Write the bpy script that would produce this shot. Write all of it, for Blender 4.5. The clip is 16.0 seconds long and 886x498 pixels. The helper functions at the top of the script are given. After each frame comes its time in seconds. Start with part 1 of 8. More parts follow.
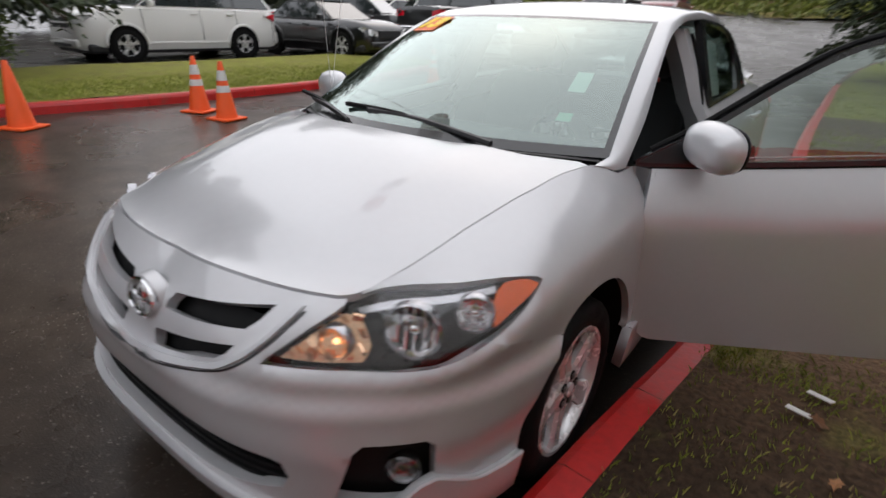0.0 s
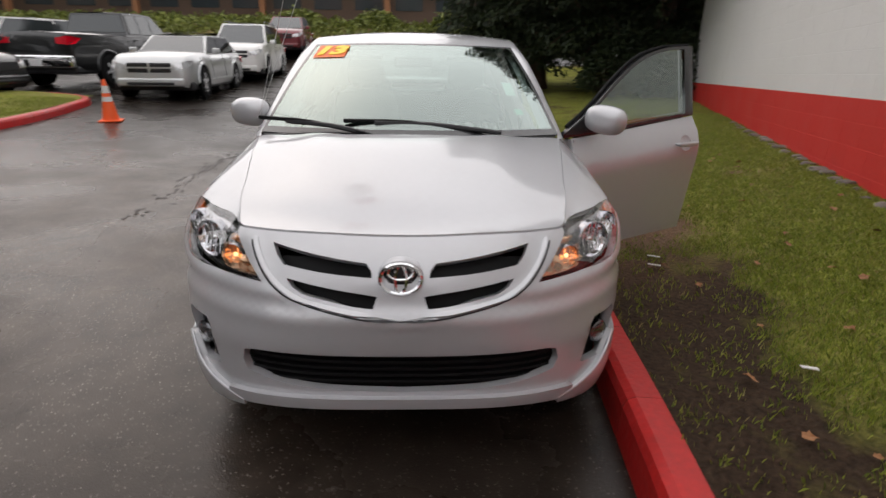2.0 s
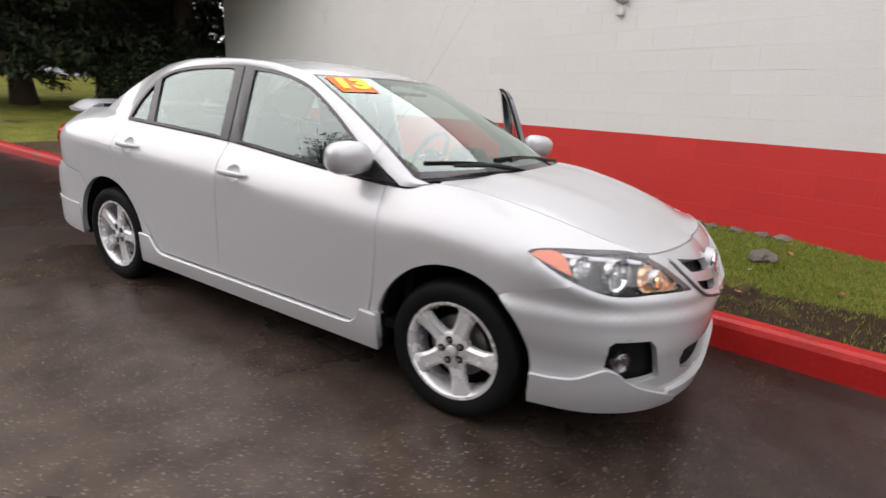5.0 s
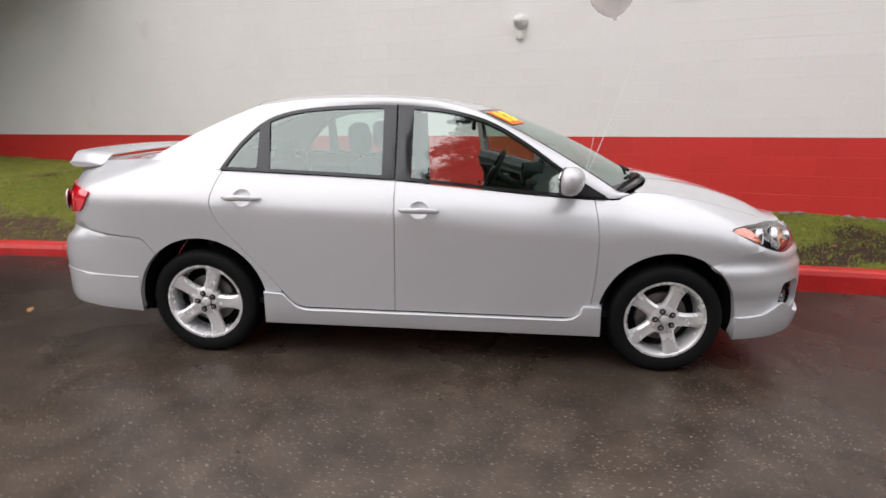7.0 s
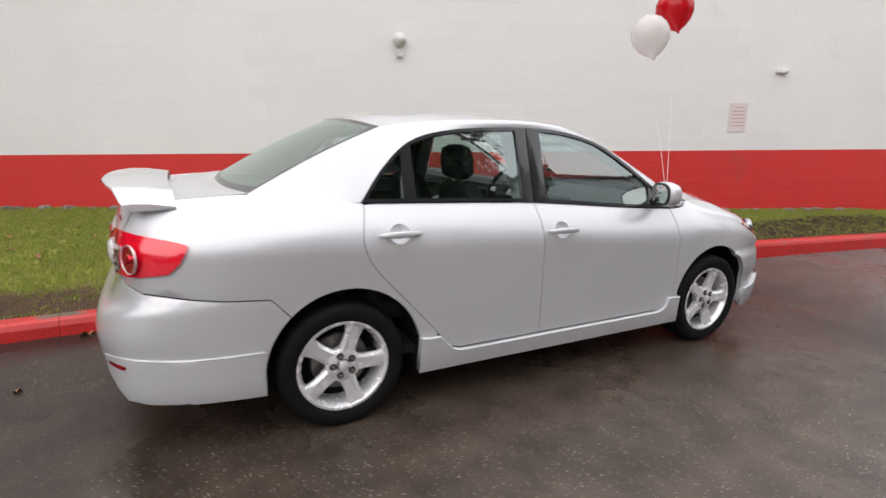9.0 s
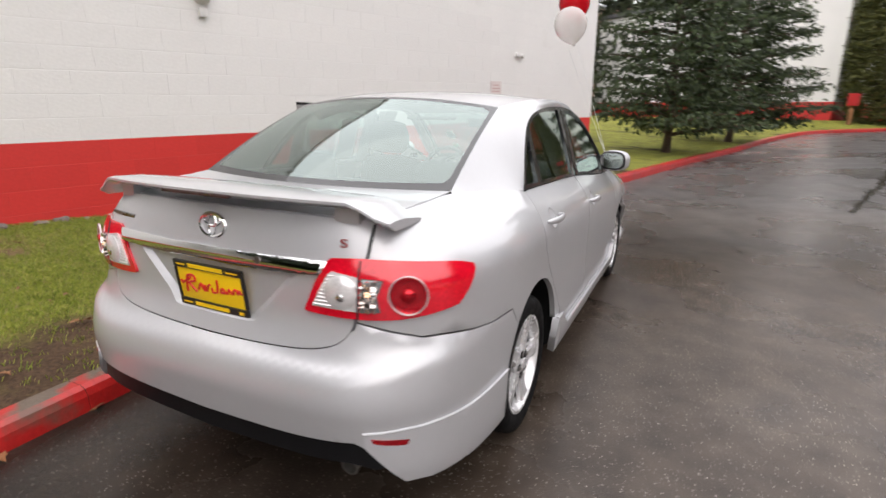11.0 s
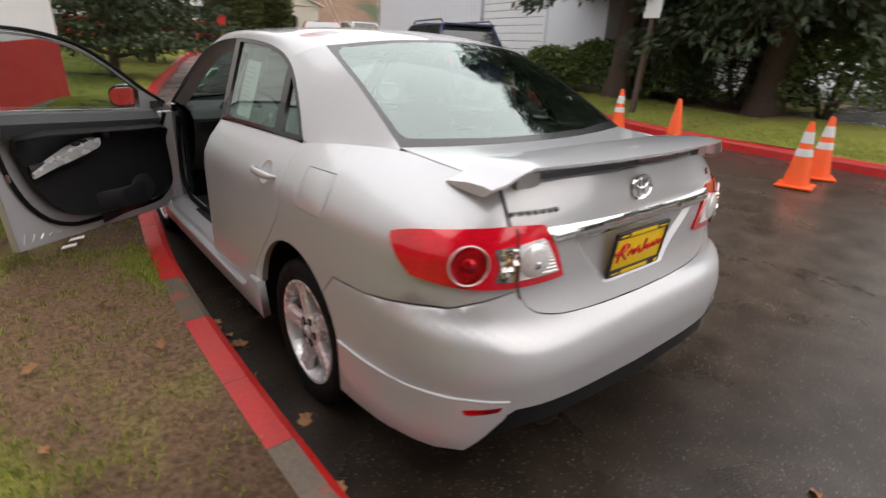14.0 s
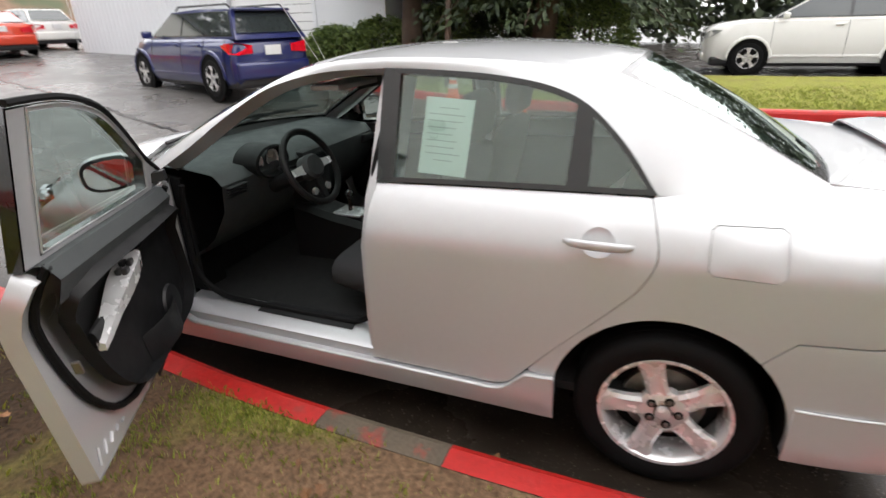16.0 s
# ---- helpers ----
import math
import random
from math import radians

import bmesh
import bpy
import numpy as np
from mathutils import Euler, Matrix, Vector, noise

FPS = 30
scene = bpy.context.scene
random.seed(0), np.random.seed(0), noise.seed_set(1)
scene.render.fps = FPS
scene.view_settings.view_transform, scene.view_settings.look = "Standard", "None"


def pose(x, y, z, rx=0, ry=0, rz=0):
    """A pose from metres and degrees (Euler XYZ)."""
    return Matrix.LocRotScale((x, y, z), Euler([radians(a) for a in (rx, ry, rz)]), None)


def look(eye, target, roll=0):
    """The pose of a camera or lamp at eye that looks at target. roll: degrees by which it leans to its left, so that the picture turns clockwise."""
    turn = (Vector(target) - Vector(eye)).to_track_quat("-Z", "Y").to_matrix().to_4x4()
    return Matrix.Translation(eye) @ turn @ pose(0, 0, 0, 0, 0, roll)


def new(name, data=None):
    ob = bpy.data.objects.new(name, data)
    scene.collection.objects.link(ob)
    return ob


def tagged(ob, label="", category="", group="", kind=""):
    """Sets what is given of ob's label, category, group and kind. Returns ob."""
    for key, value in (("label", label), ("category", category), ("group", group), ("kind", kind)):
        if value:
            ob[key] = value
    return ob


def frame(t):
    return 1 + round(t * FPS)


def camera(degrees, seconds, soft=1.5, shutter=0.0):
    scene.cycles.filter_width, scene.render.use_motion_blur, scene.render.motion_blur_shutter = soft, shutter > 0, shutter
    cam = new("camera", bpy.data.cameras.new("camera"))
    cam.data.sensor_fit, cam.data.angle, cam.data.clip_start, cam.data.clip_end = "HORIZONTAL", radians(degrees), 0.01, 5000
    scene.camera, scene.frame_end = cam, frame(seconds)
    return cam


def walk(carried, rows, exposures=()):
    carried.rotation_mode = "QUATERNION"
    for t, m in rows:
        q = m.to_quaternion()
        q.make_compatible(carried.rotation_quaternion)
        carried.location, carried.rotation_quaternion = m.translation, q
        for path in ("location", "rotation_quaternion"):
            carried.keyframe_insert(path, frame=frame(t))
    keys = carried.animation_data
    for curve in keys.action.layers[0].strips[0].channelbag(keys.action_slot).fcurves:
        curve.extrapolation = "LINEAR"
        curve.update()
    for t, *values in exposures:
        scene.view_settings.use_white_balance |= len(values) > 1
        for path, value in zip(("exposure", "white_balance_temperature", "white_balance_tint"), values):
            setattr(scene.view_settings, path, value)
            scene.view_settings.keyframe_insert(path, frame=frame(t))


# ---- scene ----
cam = camera(80.5, 16.0, soft=1.5, shutter=0.5)
PATH = [
    (0, (-1.309, 2.652, 1.393), (-0.216, 1.182, 0.589), 1.8),
    (0.5, (-1.096, 3.071, 1.409), (-0.242, 1.409, 0.698), 2.9),
    (1, (-0.844, 3.371, 1.415), (-0.304, 1.574, 0.721), 1.2),
    (1.5, (-0.464, 3.536, 1.443), (-0.269, 1.679, 0.727), -0.3),
    (2, (-0.078, 3.638, 1.367), (-0.142, 1.765, 0.668), 0.9),
    (2.5, (0.378, 3.598, 1.36), (0.002, 1.739, 0.725), 0.8),
    (3, (0.841, 3.477, 1.35), (0.141, 1.713, 0.718), 2.0),
    (3.2, (1.027, 3.412, 1.369), (0.189, 1.722, 0.704), 2.3),
    (5.3, (2.883, 2.014, 1.354), (1.166, 1.146, 0.807), 3.5),
    (5.5, (3.056, 1.842, 1.37), (1.307, 1.04, 0.824), 2.6),
    (6, (3.341, 1.349, 1.381), (1.497, 0.782, 0.854), 0.1),
    (6.5, (3.515, 0.792, 1.38), (1.621, 0.437, 0.845), 1.9),
    (7, (3.592, 0.245, 1.398), (1.661, 0.124, 0.89), 1.0),
    (7.5, (3.533, -0.314, 1.41), (1.604, -0.176, 0.901), 0.9),
    (8, (3.468, -0.9, 1.43), (1.567, -0.521, 0.937), 0.5),
    (8.5, (3.284, -1.426, 1.429), (1.452, -0.77, 0.965), 1.6),
    (9, (3.052, -1.972, 1.402), (1.33, -1.056, 0.96), 1.7),
    (9.2, (2.94, -2.173, 1.407), (1.261, -1.179, 0.967), 2.4),
    (11.3, (1.109, -3.496, 1.386), (0.462, -1.68, 0.856), 1.5),
    (11.5, (0.899, -3.561, 1.392), (0.374, -1.709, 0.848), 2.0),
    (12, (0.366, -3.619, 1.375), (0.146, -1.721, 0.784), 1.2),
    (12.5, (-0.174, -3.61, 1.344), (-0.046, -1.705, 0.749), 0.4),
    (13, (-0.664, -3.536, 1.361), (-0.158, -1.714, 0.71), 2.2),
    (13.5, (-1.113, -3.369, 1.422), (-0.259, -1.7, 0.728), 3.4),
    (14, (-1.605, -3.103, 1.426), (-0.423, -1.659, 0.706), 2.4),
    (14.5, (-2.013, -2.683, 1.463), (-0.689, -1.375, 0.731), 1.9),
    (15, (-2.35, -2.183, 1.516), (-0.898, -1.03, 0.767), -0.6),
    (15.5, (-2.492, -1.648, 1.545), (-0.862, -0.745, 0.812), -2.4),
    (16, (-2.444, -1.134, 1.578), (-0.73, -0.452, 0.778), -1.5),
]
EXPOSURES = [(0, .06, 6500, 14), (1, -.06, 6500, 14), (2, .05, 6800, 15), (3, .30, 6700, 15), (5.5, .62, 6750, 16), (7.5, .68, 6700, 15), (9, .71, 6650, 14), (11.5, .76, 6850, 16), (12.5, .70, 6950, 16), (13, .55, 6900, 15), (14, .55, 6850, 14), (15, .96, 6800, 13), (16, 1.16, 6800, 12)]
walk(cam, [(t, look(eye, target, roll)) for t, eye, target, roll in PATH], EXPOSURES)

# ---- sky and light ----
world = bpy.data.worlds.new("overcast_sky")
scene.world = world
world.use_nodes = True
wn, wl = world.node_tree.nodes, world.node_tree.links
sky = wn.new("ShaderNodeTexSky")
sky.sky_type, sky.sun_disc = "NISHITA", False
sky.sun_elevation, sky.sun_rotation = radians(42), radians(150)
sky.air_density, sky.dust_density, sky.ozone_density = 1.0, 6.0, 1.0
sky_back = wn["Background"]
sky_back.inputs["Strength"].default_value = 0.07
cloud = wn.new("ShaderNodeBackground")
cloud.inputs["Color"].default_value = (0.93, 0.965, 1.0, 1)
# an overcast dome, brighter overhead than at the horizon
dome, dome_up, dome_gain = wn.new("ShaderNodeTexCoord"), wn.new("ShaderNodeSeparateXYZ"), wn.new("ShaderNodeMapRange")
dome_gain.inputs["To Min"].default_value, dome_gain.inputs["To Max"].default_value = 1.34, 1.56
wl.new(dome.outputs["Generated"], dome_up.inputs[0])
wl.new(dome_up.outputs["Z"], dome_gain.inputs["Value"])
wl.new(dome_gain.outputs[0], cloud.inputs["Strength"])
blend = wn.new("ShaderNodeMixShader")
blend.inputs[0].default_value = 0.85
wl.new(sky.outputs["Color"], sky_back.inputs["Color"])
wl.new(sky_back.outputs[0], blend.inputs[1])
wl.new(cloud.outputs[0], blend.inputs[2])
wl.new(blend.outputs[0], wn["World Output"].inputs["Surface"])
sun = new("sun", bpy.data.lights.new("sun", "SUN"))
sun.data.energy, sun.data.angle, sun.data.color = 0.5, radians(120), (1.0, 0.97, 0.92)
sun.matrix_world = look((1, -5, 10), (0, 0, 0))

# ---- materials ----
def principled(name):
    m = bpy.data.materials.new(name)
    m.use_nodes = True
    return m, m.node_tree.nodes, m.node_tree.links, m.node_tree.nodes["Principled BSDF"]


def mat(name, color, rough=0.5, metal=0.0, vary=0.15, scale=6.0, fine=60.0, bump=0.0, coat=0.0, spec=0.5, dirt=None, per_piece=0.0, bump_scale=None):
    """A surface with a slow and a fine variation of its colour, roughness and relief."""
    m, n, l, b = principled(name)
    b.inputs["Metallic"].default_value = metal
    b.inputs["Coat Weight"].default_value = coat
    b.inputs["Coat Roughness"].default_value = 0.025
    b.inputs["Specular IOR Level"].default_value = spec
    tc = n.new("ShaderNodeTexCoord")
    big, small = n.new("ShaderNodeTexNoise"), n.new("ShaderNodeTexNoise")
    big.inputs["Scale"].default_value, big.inputs["Detail"].default_value = scale, 5
    small.inputs["Scale"].default_value, small.inputs["Detail"].default_value = fine, 4
    for t in (big, small):
        l.new(tc.outputs["Object"], t.inputs["Vector"])
    add = n.new("ShaderNodeMath")
    add.operation = "ADD"
    l.new(big.outputs["Fac"], add.inputs[0])
    l.new(small.outputs["Fac"], add.inputs[1])
    rng = n.new("ShaderNodeMapRange")
    rng.inputs["From Min"].default_value, rng.inputs["From Max"].default_value = 0.6, 1.4
    rng.inputs["To Min"].default_value, rng.inputs["To Max"].default_value = 1 - vary, 1 + vary
    l.new(add.outputs[0], rng.inputs["Value"])
    mul = n.new("ShaderNodeVectorMath")
    mul.operation = "SCALE"
    mul.inputs[0].default_value = color[:3]
    l.new(rng.outputs[0], mul.inputs["Scale"])
    col = mul.outputs[0]
    if dirt:
        mix = n.new("ShaderNodeMix")
        mix.data_type = "RGBA"
        dn = n.new("ShaderNodeTexNoise")
        dn.inputs["Scale"].default_value, dn.inputs["Detail"].default_value = scale * 0.7, 8
        l.new(tc.outputs["Object"], dn.inputs["Vector"])
        dr = n.new("ShaderNodeMapRange")
        dr.inputs["From Min"].default_value, dr.inputs["From Max"].default_value = dirt[1], dirt[1] + 0.12
        l.new(dn.outputs["Fac"], dr.inputs["Value"])
        l.new(dr.outputs[0], mix.inputs["Factor"])
        l.new(col, mix.inputs["A"])
        mix.inputs["B"].default_value = (*dirt[0], 1)
        col = mix.outputs["Result"]
    if per_piece:
        oi = n.new("ShaderNodeObjectInfo")
        pr = n.new("ShaderNodeMapRange")
        pr.inputs["To Min"].default_value, pr.inputs["To Max"].default_value = 1 - per_piece, 1 + per_piece
        l.new(oi.outputs["Random"], pr.inputs["Value"])
        m2 = n.new("ShaderNodeVectorMath")
        m2.operation = "SCALE"
        l.new(col, m2.inputs[0])
        l.new(pr.outputs[0], m2.inputs["Scale"])
        col = m2.outputs[0]
    l.new(col, b.inputs["Base Color"])
    rr = n.new("ShaderNodeMapRange")
    rr.inputs["From Min"].default_value, rr.inputs["From Max"].default_value = 0.3, 0.7
    rr.inputs["To Min"].default_value, rr.inputs["To Max"].default_value = rough * 0.85, min(1, rough * 1.15)
    l.new(big.outputs["Fac"], rr.inputs["Value"])
    l.new(rr.outputs[0], b.inputs["Roughness"])
    if bump:
        bp = n.new("ShaderNodeBump")
        bp.inputs["Strength"].default_value = bump
        bp.inputs["Distance"].default_value = bump_scale or 0.01
        l.new(small.outputs["Fac"], bp.inputs["Height"])
        l.new(bp.outputs[0], b.inputs["Normal"])
    return m


def glow(name, color, strength):
    m, n, l, b = principled(name)
    b.inputs["Base Color"].default_value = (*color, 1)
    b.inputs["Emission Color"].default_value = (*color, 1)
    b.inputs["Emission Strength"].default_value = strength
    return m


def glass(name, color=(1, 1, 1), rough=0.0, gloss=0.12, tint=0.5, shine=(0.84, 0.96, 0.92)):
    """Thin pane: clear body of a tint under a Fresnel reflection."""
    m, n, l, b = principled(name)
    n.remove(b)
    tr, gl, mx, fr = n.new("ShaderNodeBsdfTransparent"), n.new("ShaderNodeBsdfGlossy"), n.new("ShaderNodeMixShader"), n.new("ShaderNodeLayerWeight")
    tr.inputs["Color"].default_value = (*[c * tint for c in color], 1)
    gl.inputs["Roughness"].default_value = rough
    gl.inputs["Color"].default_value = (*shine, 1)
    fr.inputs["Blend"].default_value = 0.5
    steep = n.new("ShaderNodeMath")
    steep.operation = "POWER"
    steep.inputs[1].default_value = 3.2
    l.new(fr.outputs["Facing"], steep.inputs[0])
    gain = n.new("ShaderNodeMath")
    gain.operation, gain.use_clamp = "MULTIPLY_ADD", True
    gain.inputs[1].default_value, gain.inputs[2].default_value = 0.9, gloss
    l.new(steep.outputs[0], gain.inputs[0])
    l.new(gain.outputs[0], mx.inputs[0])
    l.new(tr.outputs[0], mx.inputs[1])
    l.new(gl.outputs[0], mx.inputs[2])
    l.new(mx.outputs[0], n["Material Output"].inputs["Surface"])
    return m


SILVER = mat("silver_paint", (0.530, 0.535, 0.552), 0.42, 0.36, 0.02, 2, 40, 0.0, coat=1.0)
SILVER_EDGE = mat("silver_jamb_paint", (0.50, 0.50, 0.52), 0.35, 0.4, 0.06, 5, 200, coat=0.6)
BLACK_TRIM = mat("black_trim_plastic", (0.016, 0.016, 0.018), 0.45, 0, 0.2, 10, 300, 0.05)
DARK_GRILLE = mat("matt_black_grille_plastic", (.006, .006, .0065), .6, 0, .1, 8, 200, spec=.2)
BLACK_FILM = mat("black_pillar_film", (0.02, 0.021, 0.023), 0.22, 0, 0.1, 8, 200, coat=0.4)
RUBBER = mat("tyre_rubber", (0.007, 0.007, 0.0075), 0.65, 0, 0.25, 14, 160, 0.15, spec=0.12)
WELL = mat("wheel_well_liner", (0.006, 0.006, 0.006), 0.95, 0, 0.2, spec=0.1)
ALLOY = mat("silver_alloy", (0.74, 0.74, 0.75), 0.26, 0.45, 0.05, 20, 300, coat=0.5)
STEEL = mat("brake_steel", (0.22, 0.21, 0.20), 0.45, 0.9, 0.2, 20, 200)
CHROME = mat("chrome", (0.85, 0.85, 0.86), 0.06, 1.0, 0.02)
DIM_REFLECTOR = mat("fog_lamp_reflector", (0.20, 0.20, 0.21), 0.15, 0.9, 0.1)
REFLECTOR = mat("lamp_reflector", (0.85, 0.85, 0.87), 0.10, 1.0, 0.05)
RED_LENS = mat("red_lens", (0.70, 0.006, 0.022), 0.10, 0.05, 0.25, 14, 90, 0.05, coat=1.0)
RED_BOWL = mat("deep_red_bowl", (0.58, 0.006, 0.018), 0.16, 0.75, 0.3, 40, 120, 0.1, coat=0.6)
FACET = mat("faceted_chrome", (0.78, 0.72, 0.69), 0.14, 1.0, 0.3, 40, 120)
PINK_RING = mat("pinkish_lamp_ring", (0.66, 0.52, 0.52), 0.25, 0.3, 0.1, coat=0.6)
DARK_PLASTIC = mat("glossy_black_plastic", (0.008, 0.008, 0.009), 0.35, 0, 0.2, 10, 200, 0.03, spec=0.18)
DULL_CHROME = mat("brushed_badge_metal", (0.34, 0.34, 0.35), 0.28, 0.9, 0.1)
LAMP_BED = mat("dark_lamp_bed", (0.014, 0.014, 0.015), 0.25, 0.2, 0.2, 12, 80)
BEZEL = mat("grey_chrome_bezel", (0.42, 0.42, 0.44), 0.18, 0.95, 0.15, 25, 90)
AMBER_BOWL = mat("amber_tinted_reflector", (0.95, 0.62, 0.40), 0.16, 0.9, 0.1, 30, 120, 0.2)
CLEAR_LENS = mat("clear_ribbed_lens", (0.80, 0.78, 0.78), 0.12, 0.3, 0.15, 40, 160, 0.0, coat=1.0)
AMBER_LENS = mat("amber_lens", (0.72, 0.11, 0.005), 0.16, 0, 0.1, 30, 200, 0.15, coat=1.0)
AMBER_GLOW = glow("lit_amber_bulb", (1.0, 0.52, 0.22), 2.6)
DASH = mat("dark_grey_dashboard_vinyl", (0.040, 0.044, 0.046), 0.55, 0, 0.15, 12, 500, 0.15)
CABIN = mat("charcoal_cabin_plastic", (0.009, 0.009, 0.010), 0.55, 0, 0.2, 12, 400, 0.12, spec=0.3)
CLOTH = mat("charcoal_seat_cloth", (0.03, 0.03, 0.033), 0.95, 0, 0.3, 25, 700, 0.3)
CARPET = mat("black_carpet", (0.007, 0.007, 0.0075), 1.0, 0, 0.3, 30, 900, 0.4)
HEADLINER = mat("grey_headliner", (0.32, 0.33, 0.33), 0.95, 0, 0.08, 10, 600, 0.1)
SCREEN_GLASS = glass("windscreen_glass", (0.80, 0.96, 0.91), 0.0, 0.22, 0.64)
SIDE_GLASS = glass("tinted_side_glass", (0.82, 0.96, 0.92), 0.0, 0.19, 0.78)
LENS_GLASS = glass("lamp_cover_glass", (1, 1, 1), 0.0, 0.07, 0.96, (1, 1, 1))
REAR_GLASS = glass("tinted_rear_glass", (0.80, 0.96, 0.92), 0.0, 0.19, 0.55)
MIRROR = mat("mirror_silvering", (0.9, 0.9, 0.9), 0.02, 1.0, 0.0)
PAPER = mat("white_paper", (0.80, 0.86, 0.83), 0.8, 0, 0.04, 8, 80)
INK = mat("grey_print", (0.45, 0.50, 0.50), 0.8, 0, 0.1)
YELLOW = mat("yellow_plate", (0.95, 0.62, 0.012), 0.4, 0, 0.04, 8, 90)
RED_INK = mat("red_print", (0.65, 0.02, 0.02), 0.4, 0, 0.05)
BLACK_FRAME = mat("black_plate_frame", (0.012, 0.012, 0.012), 0.35, 0, 0.1)
ORANGE_STICKER = mat("orange_sticker", (0.85, 0.16, 0.02), 0.5, 0, 0.05)
YELLOW_STICKER = mat("yellow_sticker", (0.95, 0.70, 0.04), 0.5, 0, 0.05)
MINT = mat("mint_sticker", (0.55, 0.78, 0.68), 0.6, 0, 0.05)


# ---- mesh helpers ----
def smooth_step(a, b, x):
    t = min(1.0, max(0.0, (x - a) / (b - a)))
    return t * t * (3 - 2 * t)


def pchip(points):
    """A monotone cubic through (x, y) pairs."""
    xs, ys = [p[0] for p in points], [p[1] for p in points]
    k = len(xs)
    h = [xs[i + 1] - xs[i] for i in range(k - 1)]
    d = [(ys[i + 1] - ys[i]) / h[i] for i in range(k - 1)]
    m = [d[0]] + [0 if d[i - 1] * d[i] <= 0 else 2 * d[i - 1] * d[i] / (d[i - 1] + d[i]) for i in range(1, k - 1)] + [d[-1]]

    def f(x):
        if x <= xs[0]:
            return ys[0] + (x - xs[0]) * m[0] * 0
        if x >= xs[-1]:
            return ys[-1]
        i = 0
        while x > xs[i + 1]:
            i += 1
        t = (x - xs[i]) / h[i]
        return (ys[i] * (1 + 2 * t) * (1 - t) ** 2 + m[i] * h[i] * t * (1 - t) ** 2
                + ys[i + 1] * t * t * (3 - 2 * t) + m[i + 1] * h[i] * t * t * (t - 1))
    return f


def spline(pts, step=0.03):
    """A smooth open curve through points of any dimension."""
    out = []
    for i in range(len(pts) - 1):
        p0, p1, p2, p3 = pts[max(i - 1, 0)], pts[i], pts[i + 1], pts[min(i + 2, len(pts) - 1)]
        n = max(1, int(math.dist(p1, p2) / step))
        for j in range(n):
            t = j / n
            out.append(tuple(0.5 * (2 * b + (c - a) * t + (2 * a - 5 * b + 4 * c - d) * t * t + (3 * b - a - 3 * c + d) * t ** 3)
                             for a, b, c, d in zip(p0, p1, p2, p3)))
    out.append(tuple(pts[-1]))
    return out


def line(pts, step=0.03):
    out = []
    for a, b in zip(pts, pts[1:]):
        n = max(1, int(math.dist(a, b) / step))
        out += [tuple(x + (y - x) * j / n for x, y in zip(a, b)) for j in range(n)]
    out.append(tuple(pts[-1]))
    return out


def mesh_object(name, verts, faces, material, parent=None, smooth=True, label=""):
    me = bpy.data.meshes.new(name)
    me.from_pydata([tuple(v) for v in verts], [], faces)
    me.validate()
    if smooth:
        me.polygons.foreach_set("use_smooth", [True] * len(me.polygons))
    for m in (material if isinstance(material, (list, tuple)) else [material]):
        me.materials.append(m)
    ob = new(name, me)
    ob.parent = parent
    if label:
        tagged(ob, label)
    return ob


def part(name, bm, material, parent, label="", smooth=False, sharp=35):
    """Links a bmesh as one mesh object under a thing or a part."""
    bmesh.ops.recalc_face_normals(bm, faces=bm.faces)
    me = bpy.data.meshes.new(name)
    if smooth:
        for e in bm.edges:
            e.smooth = not (len(e.link_faces) == 2 and e.calc_face_angle(0) > radians(sharp))
        for f in bm.faces:
            f.smooth = True
    bm.to_mesh(me)
    bm.free()
    me.materials.append(material)
    ob = new(name, me)
    ob.parent = parent
    if label:
        tagged(ob, label)
    return ob


def thing(name, label, category, m=None, group="", kind=""):
    ob = new(name)
    ob.empty_display_size = 0.2
    if m is not None:
        ob.matrix_world = m
    return tagged(ob, label, category, group, kind)


def add_box(bm, lo, hi, bevel=0.0, m=None, segments=2):
    lo, hi = Vector(lo), Vector(hi)
    mat4 = Matrix.Translation((lo + hi) / 2) @ Matrix.Diagonal((*(hi - lo), 1))
    r = bmesh.ops.create_cube(bm, size=1, matrix=(m or Matrix()) @ mat4)
    if bevel:
        edges = list({e for v in r["verts"] for e in v.link_edges})
        bmesh.ops.bevel(bm, geom=edges, offset=bevel, segments=segments, affect="EDGES", profile=0.5)
    return bm


def add_tube(bm, pts, radius, sides=8, closed=False):
    """A round bar along points; radius is a number or a list."""
    pts = [Vector(p) for p in pts]
    k = len(pts)
    rings = []
    prev = None
    for i, p in enumerate(pts):
        a, b = pts[(i - 1) % k if closed else max(i - 1, 0)], pts[(i + 1) % k if closed else min(i + 1, k - 1)]
        d = (b - a).normalized()
        side = d.cross(prev) if prev is not None and d.cross(prev).length > 1e-4 else d.orthogonal()
        up = side.normalized()
        prev = up.cross(d).normalized()
        r = radius[i] if isinstance(radius, (list, tuple)) else radius
        rings.append([bm.verts.new(p + (up * math.cos(w) + prev * math.sin(w)) * r) for w in (2 * math.pi * j / sides for j in range(sides))])
        prev = prev
    for i in range(k if closed else k - 1):
        A, B = rings[i], rings[(i + 1) % k]
        for j in range(sides):
            bm.faces.new((A[j], A[(j + 1) % sides], B[(j + 1) % sides], B[j]))
    if not closed:
        bm.faces.new(rings[0][::-1])
        bm.faces.new(rings[-1])
    return bm


